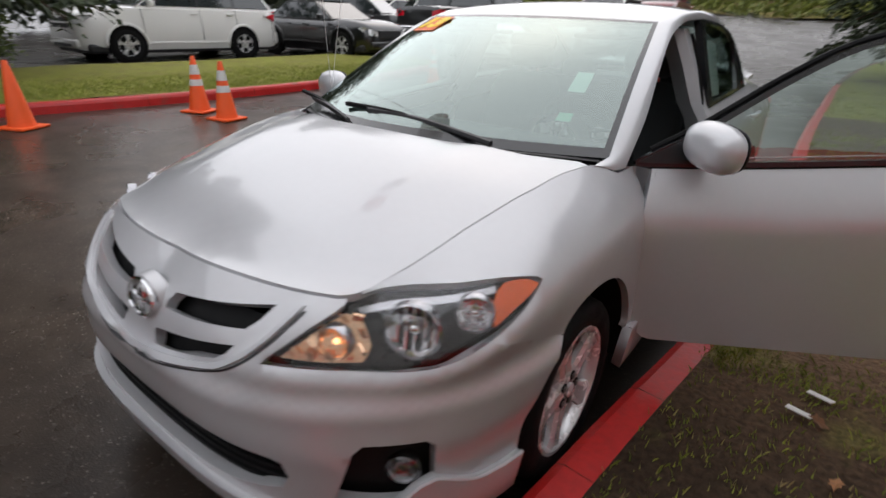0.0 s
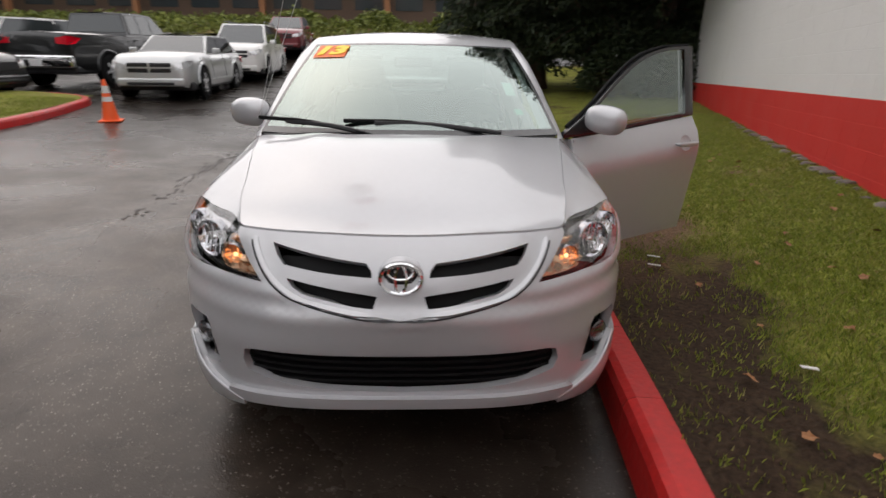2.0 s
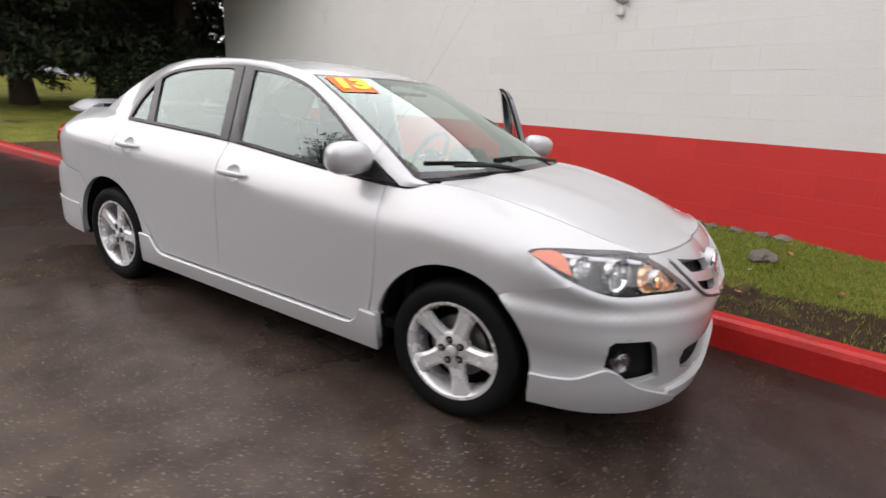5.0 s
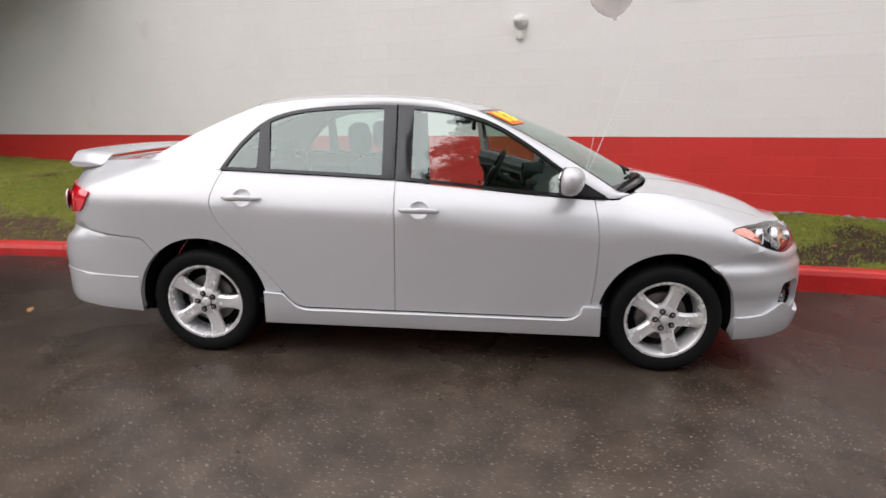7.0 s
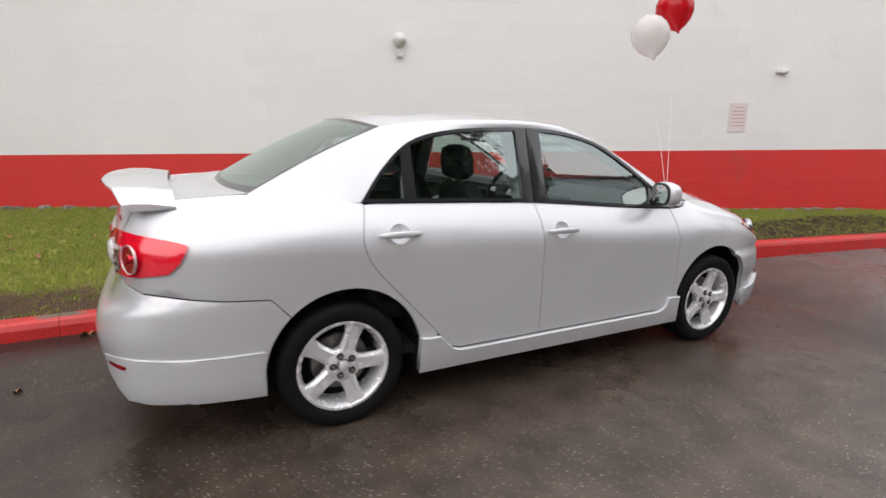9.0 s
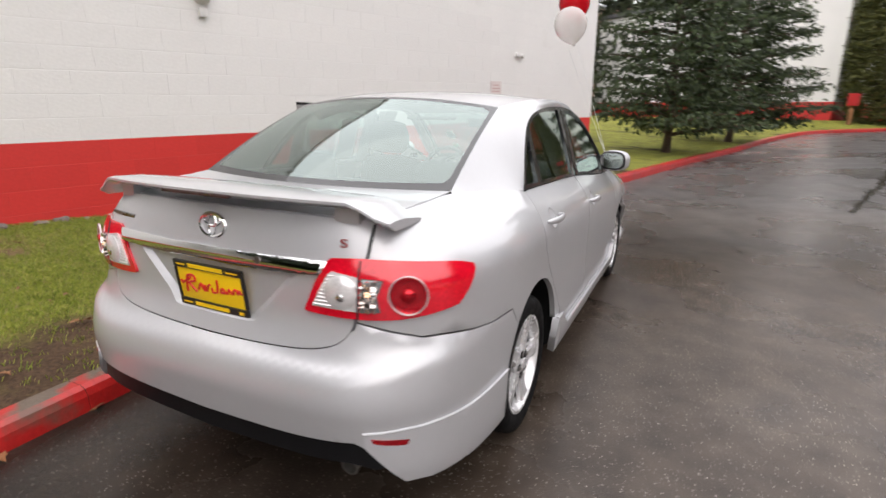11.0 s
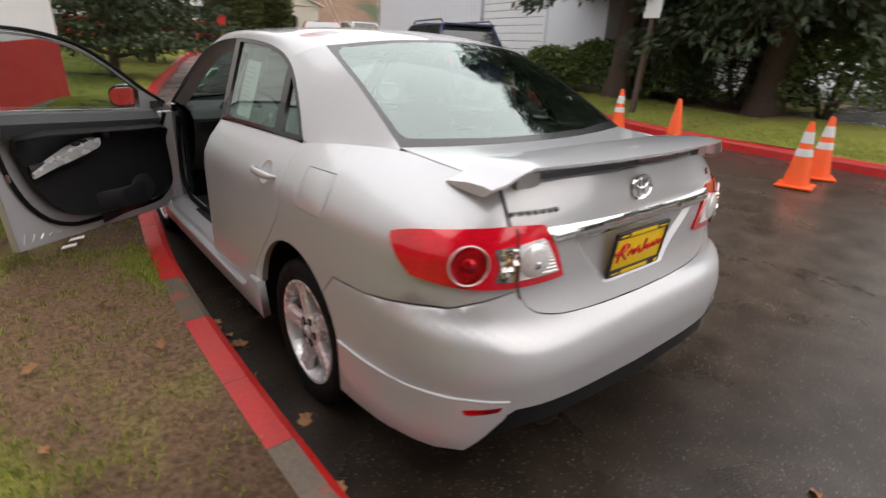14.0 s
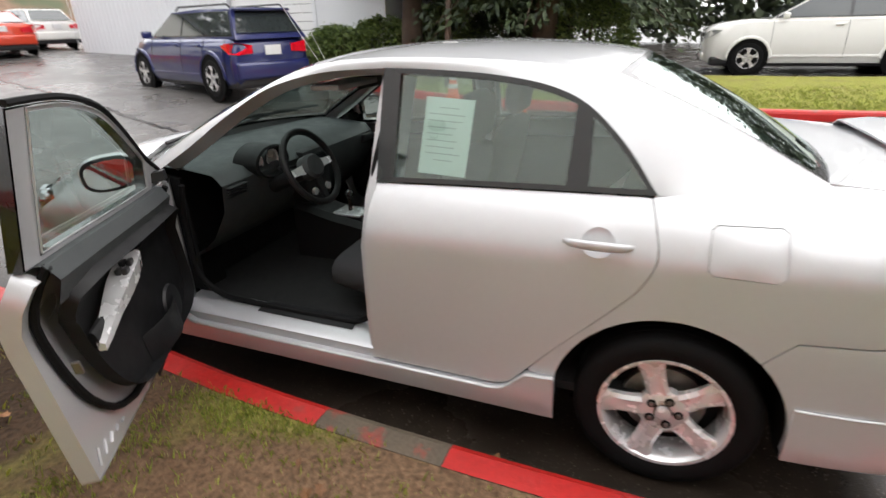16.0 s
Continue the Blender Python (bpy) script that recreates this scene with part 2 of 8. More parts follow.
def add_lathe(bm, profile, steps=40, m=None, a0=0.0, a1=2 * math.pi):
    """Turns (radius, height) pairs round z."""
    m = m or Matrix()
    full = abs(a1 - a0 - 2 * math.pi) < 1e-6
    n = steps if full else steps + 1
    rings = []
    for r, h in profile:
        if r < 1e-6:
            rings.append([bm.verts.new(m @ Vector((0, 0, h)))] * n)
        else:
            rings.append([bm.verts.new(m @ Vector((r * math.cos(a0 + (a1 - a0) * j / steps), r * math.sin(a0 + (a1 - a0) * j / steps), h))) for j in range(n)])
    for A, B in zip(rings, rings[1:]):
        for j in range(n if full else n - 1):
            k = (j + 1) % n
            f = list(dict.fromkeys((A[j], A[k], B[k], B[j])))
            if len(f) > 2:
                bm.faces.new(f)
    return bm


def add_loft(bm, sections, closed=False, caps=False):
    """Skins a list of equally long rings or rows of points."""
    rows = [[bm.verts.new(p) for p in s] for s in sections]
    n = len(rows[0])
    for A, B in zip(rows, rows[1:]):
        for j in range(n if closed else n - 1):
            k = (j + 1) % n
            bm.faces.new((A[j], A[k], B[k], B[j]))
    if caps:
        bm.faces.new(rows[0][::-1])
        bm.faces.new(rows[-1])
    return bm


def add_prism(bm, outline, depth, m=None):
    """Extrudes a flat outline of (x, y) along z by depth."""
    m = m or Matrix()
    lo = [bm.verts.new(m @ Vector((x, y, 0))) for x, y in outline]
    hi = [bm.verts.new(m @ Vector((x, y, depth))) for x, y in outline]
    bm.faces.new(lo[::-1])
    bm.faces.new(hi)
    k = len(lo)
    for i in range(k):
        bm.faces.new((lo[i], lo[(i + 1) % k], hi[(i + 1) % k], hi[i]))
    return bm


def inside(p, poly):
    x, y = p
    c = False
    j = len(poly) - 1
    for i in range(len(poly)):
        xi, yi = poly[i]
        xj, yj = poly[j]
        if (yi > y) != (yj > y) and x < (xj - xi) * (y - yi) / (yj - yi) + xi:
            c = not c
        j = i
    return c


from mathutils.geometry import delaunay_2d_cdt


def skin(name, surf, outline, material, parent, holes=(), step=0.05, lip=0.012, push=0.0, mirror=False, label="", inner=None):
    """A panel on the surface surf(a, b) inside an outline, with holes, and a lip turned in along all edges."""
    loops = [list(outline)] + [list(h) for h in holes]
    clean = []
    for lp in loops:
        c = [p for i, p in enumerate(lp) if math.dist(p, lp[i - 1]) > 1e-4]
        clean.append(c)
    pts, edges = [], []
    for lp in clean:
        b = len(pts)
        pts += lp
        edges += [(b + i, b + (i + 1) % len(lp)) for i in range(len(lp))]
    xs, ys = [p[0] for p in clean[0]], [p[1] for p in clean[0]]
    border = np.array(pts)
    x = min(xs) + step / 2
    row = 0
    while x < max(xs):
        y = min(ys) + (step / 2 if row % 2 else 0.0) + step * 0.25
        while y < max(ys):
            p = (x, y)
            if inside(p, clean[0]) and not any(inside(p, h) for h in clean[1:]) and np.min(np.hypot(border[:, 0] - x, border[:, 1] - y)) > step * 0.35:
                pts.append(p)
            y += step
        x += step * 0.87
        row += 1
    v2, e2, f2, ov, oe, of = delaunay_2d_cdt([Vector(p) for p in pts], edges, [], 0, 1e-5)
    tris = []
    for f in f2:
        c = ((v2[f[0]][0] + v2[f[1]][0] + v2[f[2]][0]) / 3, (v2[f[0]][1] + v2[f[1]][1] + v2[f[2]][1]) / 3)
        if inside(c, clean[0]) and not any(inside(c, h) for h in clean[1:]):
            tris.append(tuple(f))
    e = 0.004

    def at(p):
        return Vector(surf(p[0], p[1]))

    def nrm(p):
        du = at((p[0] + e, p[1])) - at((p[0] - e, p[1]))
        dv = at((p[0], p[1] + e)) - at((p[0], p[1] - e))
        n = du.cross(dv)
        return n.normalized() if n.length > 1e-12 else Vector((0, 0, 1))
    verts = [at(v) for v in v2]
    mid = tris[len(tris) // 2][0]
    ref = inner or Vector((0, max(-1.0, min(1.0, verts[mid].y)), 0.6))
    flip = 1 if nrm(v2[mid]).dot(verts[mid] - ref) > 0 else -1
    if push:
        verts = [v + nrm(p) * push * flip for v, p in zip(verts, v2)]
    faces = []
    for f in tris:
        n = (verts[f[1]] - verts[f[0]]).cross(verts[f[2]] - verts[f[0]])
        faces.append(f if n.dot(nrm(v2[f[0]])) * flip > 0 else f[::-1])
    if lip:
        count = {}
        for f in faces:
            for i in range(3):
                a, b = f[i], f[(i + 1) % 3]
                count[(a, b)] = 1
        rim = [k for k in count if (k[1], k[0]) not in count]
        top, low = {}, {}
        for a, b in rim:
            for i in (a, b):
                if i not in top:
                    top[i] = len(verts)
                    verts.append(verts[i].copy())
                    low[i] = len(verts)
                    verts.append(verts[i] - nrm(v2[i]) * lip * flip)
        faces += [(b, a, c, d) for a, b, c, d in ((top[a], top[b], low[a], low[b]) for a, b in rim)]
    if mirror:
        verts = [Vector((-v.x, v.y, v.z)) for v in verts]
        faces = [f[::-1] for f in faces]
    return mesh_object(name, verts, faces, material, parent, True, label)


def text_mesh(name, body, size, depth, material, parent, m, label="", bold=0.0):
    cu = bpy.data.curves.new(name, "FONT")
    cu.body, cu.size, cu.extrude, cu.align_x, cu.align_y = body, size, depth, "CENTER", "CENTER"
    cu.offset = bold
    tmp = bpy.data.objects.new(name, cu)
    scene.collection.objects.link(tmp)
    me = bpy.data.meshes.new_from_object(tmp.evaluated_get(bpy.context.evaluated_depsgraph_get()))
    bpy.data.objects.remove(tmp)
    me.materials.clear()
    me.materials.append(material)
    ob = new(name, me)
    ob.parent = parent
    ob.matrix_local = m
    if label:
        tagged(ob, label)
    return ob

# ---- the silver sedan: surfaces ----
KF, KR, FRONT_Y, REAR_Y, HALF = 0.0205, 0.01855, 1.0, -1.2, 0.872
A1 = 90 * KF
A2 = A1 + FRONT_Y - REAR_Y
A3 = A2 + 90 * KR
fs_z = pchip([(0, .824), (14, .832), (24, .830), (29, .828), (34, .850), (40, .885), (46, .915), (58.6, .960), (74, .988), (82, .992), (90, .957)])
fs_r = pchip([(0, 1.055), (14, 1.084), (28, 1.106), (34, 1.026), (46, .863), (58.6, .772), (74, .72), (82, .722), (90, .775)])
ss_z = pchip([(-1.2, 1.064), (-.945, 1.058), (-.3, 1.038), (.66, .968), (.96, .956), (1.0, .957)])
ss_x = pchip([(-1.2, .748), (-.3, .756), (.66, .772), (1.0, .775)])
rs_z = pchip([(0, 1.078), (18, 1.078), (33, 1.072), (39.4, 1.085), (53.5, 1.100), (70, 1.09), (90, 1.064)])
rs_r = pchip([(0, .95), (18, .995), (33, 1.05), (39.4, .953), (53.5, .785), (70, .738), (90, .748)])


def polar(phi, w, long, n):
    s, c = abs(math.sin(radians(phi))), abs(math.cos(radians(phi)))
    r = ((s / w) ** n + (c / long) ** n) ** (-1 / n)
    return r * math.sin(radians(phi)), r * math.cos(radians(phi))


hl_edge = pchip([(18, .680), (21, .694), (28.5, .695), (36.5, .689), (42, .703), (48.8, .753), (54.6, .818), (60, .85)])
rim_half = pchip([(.595, 0), (.607, .08), (.619, .15), (.650, .30), (.688, .380), (.741, .437), (.808, .475)])


def nose_relief(phi, x, z):
    """How far the nose stands proud: a soft belt, a ledge under each lamp and a raised flank round the grille."""
    fade = 1 - smooth_step(58, 84, phi)
    out = .030 * (smooth_step(.650, .590, z) if z > .590 else max(0.0, 1 - (.590 - z) / .15)) * fade
    low = hl_edge(phi) - z
    if low > 0:
        out += .017 * smooth_step(0, .022, low) * max(0.0, 1 - low / .11) * smooth_step(16, 21, phi) * (1 - smooth_step(46, 62, phi))
    # the full corner that carries the lamp
    out += .026 * smooth_step(31, 44, phi) * (1 - smooth_step(51, 66, phi)) * (.55 * smooth_step(.40, .52, z) + .45 * smooth_step(.60, .72, z)) * (1 - smooth_step(fs_z(phi) - .07, fs_z(phi) - .008, z))
    if .57 < z < .83:
        d = abs(x) - rim_half(min(z, .808))
        out += .013 * smooth_step(-.018, .012, d) * math.exp(-max(0.0, d) / .075) * smooth_step(.57, .61, z) * (1 - smooth_step(.79, .825, z))
    return out


def body(a, z):
    """The side of the body: a runs from the middle of the nose round to the middle of the tail, z is the height."""
    if a < 0:
        x, y, zz = body(-a, z)
        return -x, y, zz
    if a > A3:
        x, y, zz = body(2 * A3 - a, z)
        return -x, y, zz
    if a <= A1:
        phi = a / KF
        n = 3.0 + 0.5 * (1 - smooth_step(0.42, 0.62, z))
        mx, my = polar(phi, HALF, 1.195 + 0.012 * (1 - smooth_step(.48, .60, z)), n)
        r = fs_r(phi)
        sx, sy, zs = r * math.sin(radians(phi)), r * math.cos(radians(phi)), fs_z(phi)
        base, sign, hr = FRONT_Y, 1, 0.22 - 0.03 * smooth_step(40, 85, phi)
        firm = 0.30 * smooth_step(45, 85, phi)
    elif a <= A2:
        y = FRONT_Y - (a - A1)
        mx, my, sx, sy, zs = HALF, y, ss_x(y), y, ss_z(y)
        base, sign, hr, firm = 0.0, 1, 0.19, 0.30
    else:
        phi = 90 - (a - A2) / KR
        out = 1 - smooth_step(0.50, 0.78, z)
        mx, my = polar(phi, HALF, 1.0 + 0.088 * out, 4.9)
        r = rs_r(phi)
        sx, sy, zs = r * math.sin(radians(phi)), r * math.cos(radians(phi)), rs_z(phi)
        base, sign, hr = REAR_Y, -1, 0.22 - 0.03 * smooth_step(40, 85, phi)
        firm = 0.30 * smooth_step(45, 85, phi)
    h = zs - z
    k = max(0.0, 1 - max(0.0, h) / hr)
    k = firm * k + (1 - firm) * k * k
    x, y = mx * (1 - k) + sx * k, my * (1 - k) + sy * k
    if z < 0.34:
        t = ((0.34 - z) / 0.14) ** 2
        x -= 0.022 * t * (x / HALF)
        if a <= A1 or a > A2:
            y -= 0.03 * t * (y / 1.2)
    if a <= A1:
        out = nose_relief(phi, x, z)
        x, y = x + out * math.sin(radians(phi)), y + out * math.cos(radians(phi))
    return x, base + sign * y, z


def a_of_y(y, z):
    lo, hi = 0.0, A3
    for _ in range(34):
        mid = (lo + hi) / 2
        lo, hi = (mid, hi) if body(mid, z)[1] > y else (lo, mid)
    return lo


def a_of_x(x, z):
    """On the nose."""
    lo, hi = 0.0, A1
    for _ in range(30):
        mid = (lo + hi) / 2
        lo, hi = (mid, hi) if body(mid, z)[0] < abs(x) else (lo, mid)
    return math.copysign(lo, x)


def b_of_x(x, z):
    """On the tail: distance from its middle."""
    lo, hi = 0.0, A3 - A2
    for _ in range(30):
        mid = (lo + hi) / 2
        lo, hi = (mid, hi) if body(A3 - mid, z)[0] < abs(x) else (lo, mid)
    return math.copysign(lo, x)


def tail(b, z):
    return body(A3 - b, z)


def F(*pts):
    """Points of the nose given by angle and height."""
    return [(p * KF, z) for p, z in pts]


def FX(*pts):
    return [(a_of_x(x, z), z) for x, z in pts]


def SY(*pts):
    return [(a_of_y(y, z), z) for y, z in pts]


def TX(*pts):
    return [(b_of_x(x, z), z) for x, z in pts]


def shoulder(a):
    if a <= A1:
        return fs_z(a / KF)
    if a <= A2:
        return ss_z(FRONT_Y - (a - A1))
    return rs_z(90 - (a - A2) / KR)


def top_edge(a0, a1, gap=0.003, n=24):
    return [(a, shoulder(a) - gap) for a in (a0 + (a1 - a0) * i / n for i in range(n + 1))]


def arch(yc, zc, r, t0, t1, n=26):
    return [(yc + r * math.cos(radians(t0 + (t1 - t0) * i / n)), zc + r * math.sin(radians(t0 + (t1 - t0) * i / n))) for i in range(n + 1)]


def mirror_loop(half):
    """Closes a loop over the middle plane."""
    return list(half) + [(-a, z) for a, z in reversed(half) if a > 1e-6]


def green_x(z):
    return .762 - .112 * ((z - 1.04) / .36) ** 1.15 if z > 1.04 else .762 + .2 * (1.04 - z)


def green(y, z):
    """The side of the greenhouse."""
    return green_x(z) - 0.012 * max(0, -y - .6) ** 2, y, z


G = 0.0018
car = thing("sedan", "silver four-door sedan beside a red kerb, driver door open", "car")

# nose
hl_low = spline(F((21, .694), (28.5, .695), (36.5, .689), (42, .703), (48.8, .753), (54.6, .818)), .02)
hl_top = spline(F((29.8, .822), (32, .830), (35, .833), (41, .836), (46.5, .838), (51, .834), (54.6, .824)), .02)
hl_in = spline(F((21, .697), (22.9, .728), (26.1, .776), (29.8, .822)), .02)
arch_f = (1.29, .325, .372)
arch_r = (-1.287, .325, .372)
seam_f = SY((1.5, .632)) + [hl_low[int(len(hl_low) * .72)]]
low_f = spline(F((0, .286), (20, .281), (30, .258), (44, .240)) + SY((1.655, .238)), .04)
half_bumper = (low_f + SY(*arch(*arch_f, -11, 55.4, 14)) + line(seam_f, .03)[1:] + list(reversed(hl_low[:int(len(hl_low) * .72)]))
               + hl_in[1:-1] + list(reversed(top_edge(0, 29.2 * KF, .0055))))


def slot(points):
    return spline(FX(*points), .02)


slot_a = slot([(.108, .757), (.19, .767), (.30, .782), (.408, .799)]) + slot([(.408, .799), (.389, .767), (.366, .746)])[1:] + slot([(.366, .746), (.25, .732), (.16, .724), (.088, .719)])[1:] + slot([(.088, .719), (.092, .738), (.108, .757)])[1:-1]
slot_b = slot([(.072, .667), (.13, .676), (.22, .689), (.354, .711)]) + slot([(.354, .711), (.337, .689), (.306, .670)])[1:] + slot([(.306, .670), (.21, .649), (.14, .637), (.085, .632)])[1:]
low_half = spline(FX((0, .474), (.15, .475), (.30, .477), (.46, .478)), .03) + spline(FX((.46, .478), (.505, .468), (.516, .43), (.502, .394)), .02)[1:] + spline(FX((.502, .394), (.40, .366), (.25, .347), (0, .336)), .03)[1:]
low_hole = mirror_loop(low_half)
fog = line(FX((.610, .378), (.642, .510), (.658, .530), (.752, .524), (.765, .508), (.760, .356), (.742, .345), (.610, .378)), .03)[:-1]
neg = lambda loop: [(-a, z) for a, z in loop]
def edge_bar(loop, surf, out, r, parent, sgn):
    """A rounded bright edge along a line of the body, standing out by a little."""
    pts = []
    for a, z in loop:
        p = Vector(surf(a, z))
        n = (Vector(surf(a + .004, z)) - Vector(surf(a - .004, z))).cross(Vector(surf(a, z + .004)) - Vector(surf(a, z - .004))).normalized()
        if n.dot(Vector((p.x, p.y * .5, 0))) < 0:
            n = -n
        p = p + n * (out - r)
        pts.append((p.x * sgn, p.y, p.z))
    bm = bmesh.new()
    add_tube(bm, pts, r, 8)
    return part("edge_bar", bm, SILVER, parent, "", True)


front_bumper = skin("front_bumper", body, mirror_loop(half_bumper), SILVER, car, [slot_a, neg(slot_a), slot_b, neg(slot_b), low_hole, fog, neg(fog)], .021, .03)
liner = mirror_loop(line(F((0, .24), (46, .26)), .1) + line(F((46, .60), (23, .62), (23, .78), (0, .79)), .1))
skin("grille_backing", body, liner, DARK_GRILLE, front_bumper, step=.09, lip=0, push=-.045)
for i in range(5):
    zc = .360 + i * .024
    bar = [(x, zc + .004 + .05 * abs(x) ** 2) for x in (-.50, -.3, -.1, .1, .3, .50)]
    low = [(x, zc - .004 + .05 * abs(x) ** 2) for x in (.50, .3, .1, -.1, -.3, -.50)]
    skin("grille_slat", body, line(FX(*bar), .06) + line(FX(*low), .06), DARK_GRILLE, front_bumper, step=.06, lip=.02, push=-.024)
for sgn in (1, -1):
    # bright lower splitter ridge at the bumper corners
    ridge = spline(F((24.5, .280), (28, .306), (33, .340), (35.5, .366), (37.8, .404), (39.4, .414), (41.5, .388), (44.5, .356), (48, .348)) + SY((1.74, .346), (1.66, .345)), .02)
    ridge_low = spline(F((24.5, .262)) + F((30, .248), (36, .236), (42, .226)) + SY((1.66, .224)), .03)
    skin("corner_spoiler", body, ridge + list(reversed(ridge_low)), SILVER, front_bumper, step=.022, lip=.03, push=.022, mirror=sgn < 0)
    edge_bar(ridge, body, .023, .006, front_bumper, sgn)
    # fog lamp
    fogc = Vector(body(36.0 * KF, .428))
    out = Vector((math.sin(radians(33)), math.cos(radians(33)), 0))
    if sgn < 0:
        fogc.x, out.x = -fogc.x, -out.x
    bm = bmesh.new()
    add_lathe(bm, [(.042, -.03), (.042, 0), (.037, .004), (.032, -.004), (.0, -.026)], 24, Matrix.Translation(fogc - out * .022) @ out.to_track_quat("Z", "Y").to_matrix().to_4x4())
    fl = part("fog_lamp", bm, DIM_REFLECTOR, front_bumper, "round fog lamp set in a black recess", True)
    bm = bmesh.new()
    add_lathe(bm, [(.034, 0), (.026, .006), (.0, .009)], 24, Matrix.Translation(fogc - out * .019) @ out.to_track_quat("Z", "Y").to_matrix().to_4x4())
    part("lens", bm, LENS_GLASS, fl, "", True)

# lower lip below the wide intake
lip_hi = spline(F((0, .322), (15, .323), (22, .322), (27, .318)), .03)
lip_lo = spline(F((0, .284), (15, .283), (22, .279), (27, .270)), .03)
skin("front_lip", body, mirror_loop(lip_lo + list(reversed(lip_hi))), SILVER, front_bumper, step=.02, lip=.022, push=.020)
# silver rim round the upper grille
rim_o = spline(FX((.475, .806), (.437, .738), (.380, .684), (.30, .647), (.14, .616), (0, .604)), .025)
rim_i = spline(FX((.462, .806), (.425, .743), (.370, .693), (.295, .657), (.14, .627), (0, .615)), .025)
skin("grille_rim", body, rim_o + [(-a, z) for a, z in reversed(rim_o[:-1])] + [(-a, z) for a, z in rim_i] + list(reversed(rim_i[:-1])), SILVER, front_bumper, step=.05, lip=.014, push=.008)


gap_o = spline(FX((.483, .800), (.444, .735), (.386, .679), (.303, .641), (.14, .610), (0, .598)), .025)
gap_i = spline(FX((.478, .800), (.439, .737), (.382, .682), (.301, .645), (.14, .614), (0, .602)), .025)
skin("panel_gap", body, gap_o + [(-a, z) for a, z in reversed(gap_o[:-1])] + [(-a, z) for a, z in gap_i] + list(reversed(gap_i[:-1])), BLACK_TRIM, front_bumper, step=.05, lip=.002, push=.0022)


def ring_badge(name, centre, normal, rx, rz, tube, parent, label):
    """An oval chrome ring with two smaller ovals inside it."""
    bm = bmesh.new()
    n = Vector(normal).normalized()
    side = Vector((0, 0, 1)).cross(n).normalized()
    up = n.cross(side)
    c = Vector(centre)

    def oval(cx, cz, ax, az, t):
        add_tube(bm, [c + side * (cx + ax * math.cos(w)) + up * (cz + az * math.sin(w)) for w in (2 * math.pi * i / 36 for i in range(36))], t, 6, True)
    oval(0, 0, rx, rz, tube)
    oval(0, rz * .42, rx * .62, rz * .48, tube * .75)
    oval(0, -rz * .02, rx * .28, rz * .92, tube * .75)
    return part(name, bm, CHROME, parent, label, True)


bp = Vector(body(0, .722)) + Vector((0, .014, 0))
bm = bmesh.new()
add_loft(bm, [[bp + Vector((.066 * s * math.cos(w), -.03 + .032 * (1 - s ** 4), .052 * s * math.sin(w))) for w in (2 * math.pi * i / 32 for i in range(32))] for s in (1, .9, .6, .02)], True, False)
part("badge_base", bm, BLACK_FILM, front_bumper, "", True)
bm = bmesh.new()
add_loft(bm, [[bp + Vector((r * 1.25 * math.cos(w), y, r * math.sin(w))) for w in (2 * math.pi * i / 36 for i in range(36))] for r, y in ((.058, -.04), (.055, -.008), (.051, -.006), (.049, -.02))], True, False)
part("badge_surround", bm, SILVER, front_bumper, "", True)
ring_badge("badge", bp + Vector((0, .006, 0)), (0, 1, .22), .062, .046, .0065, front_bumper, "oval chrome ring emblem")

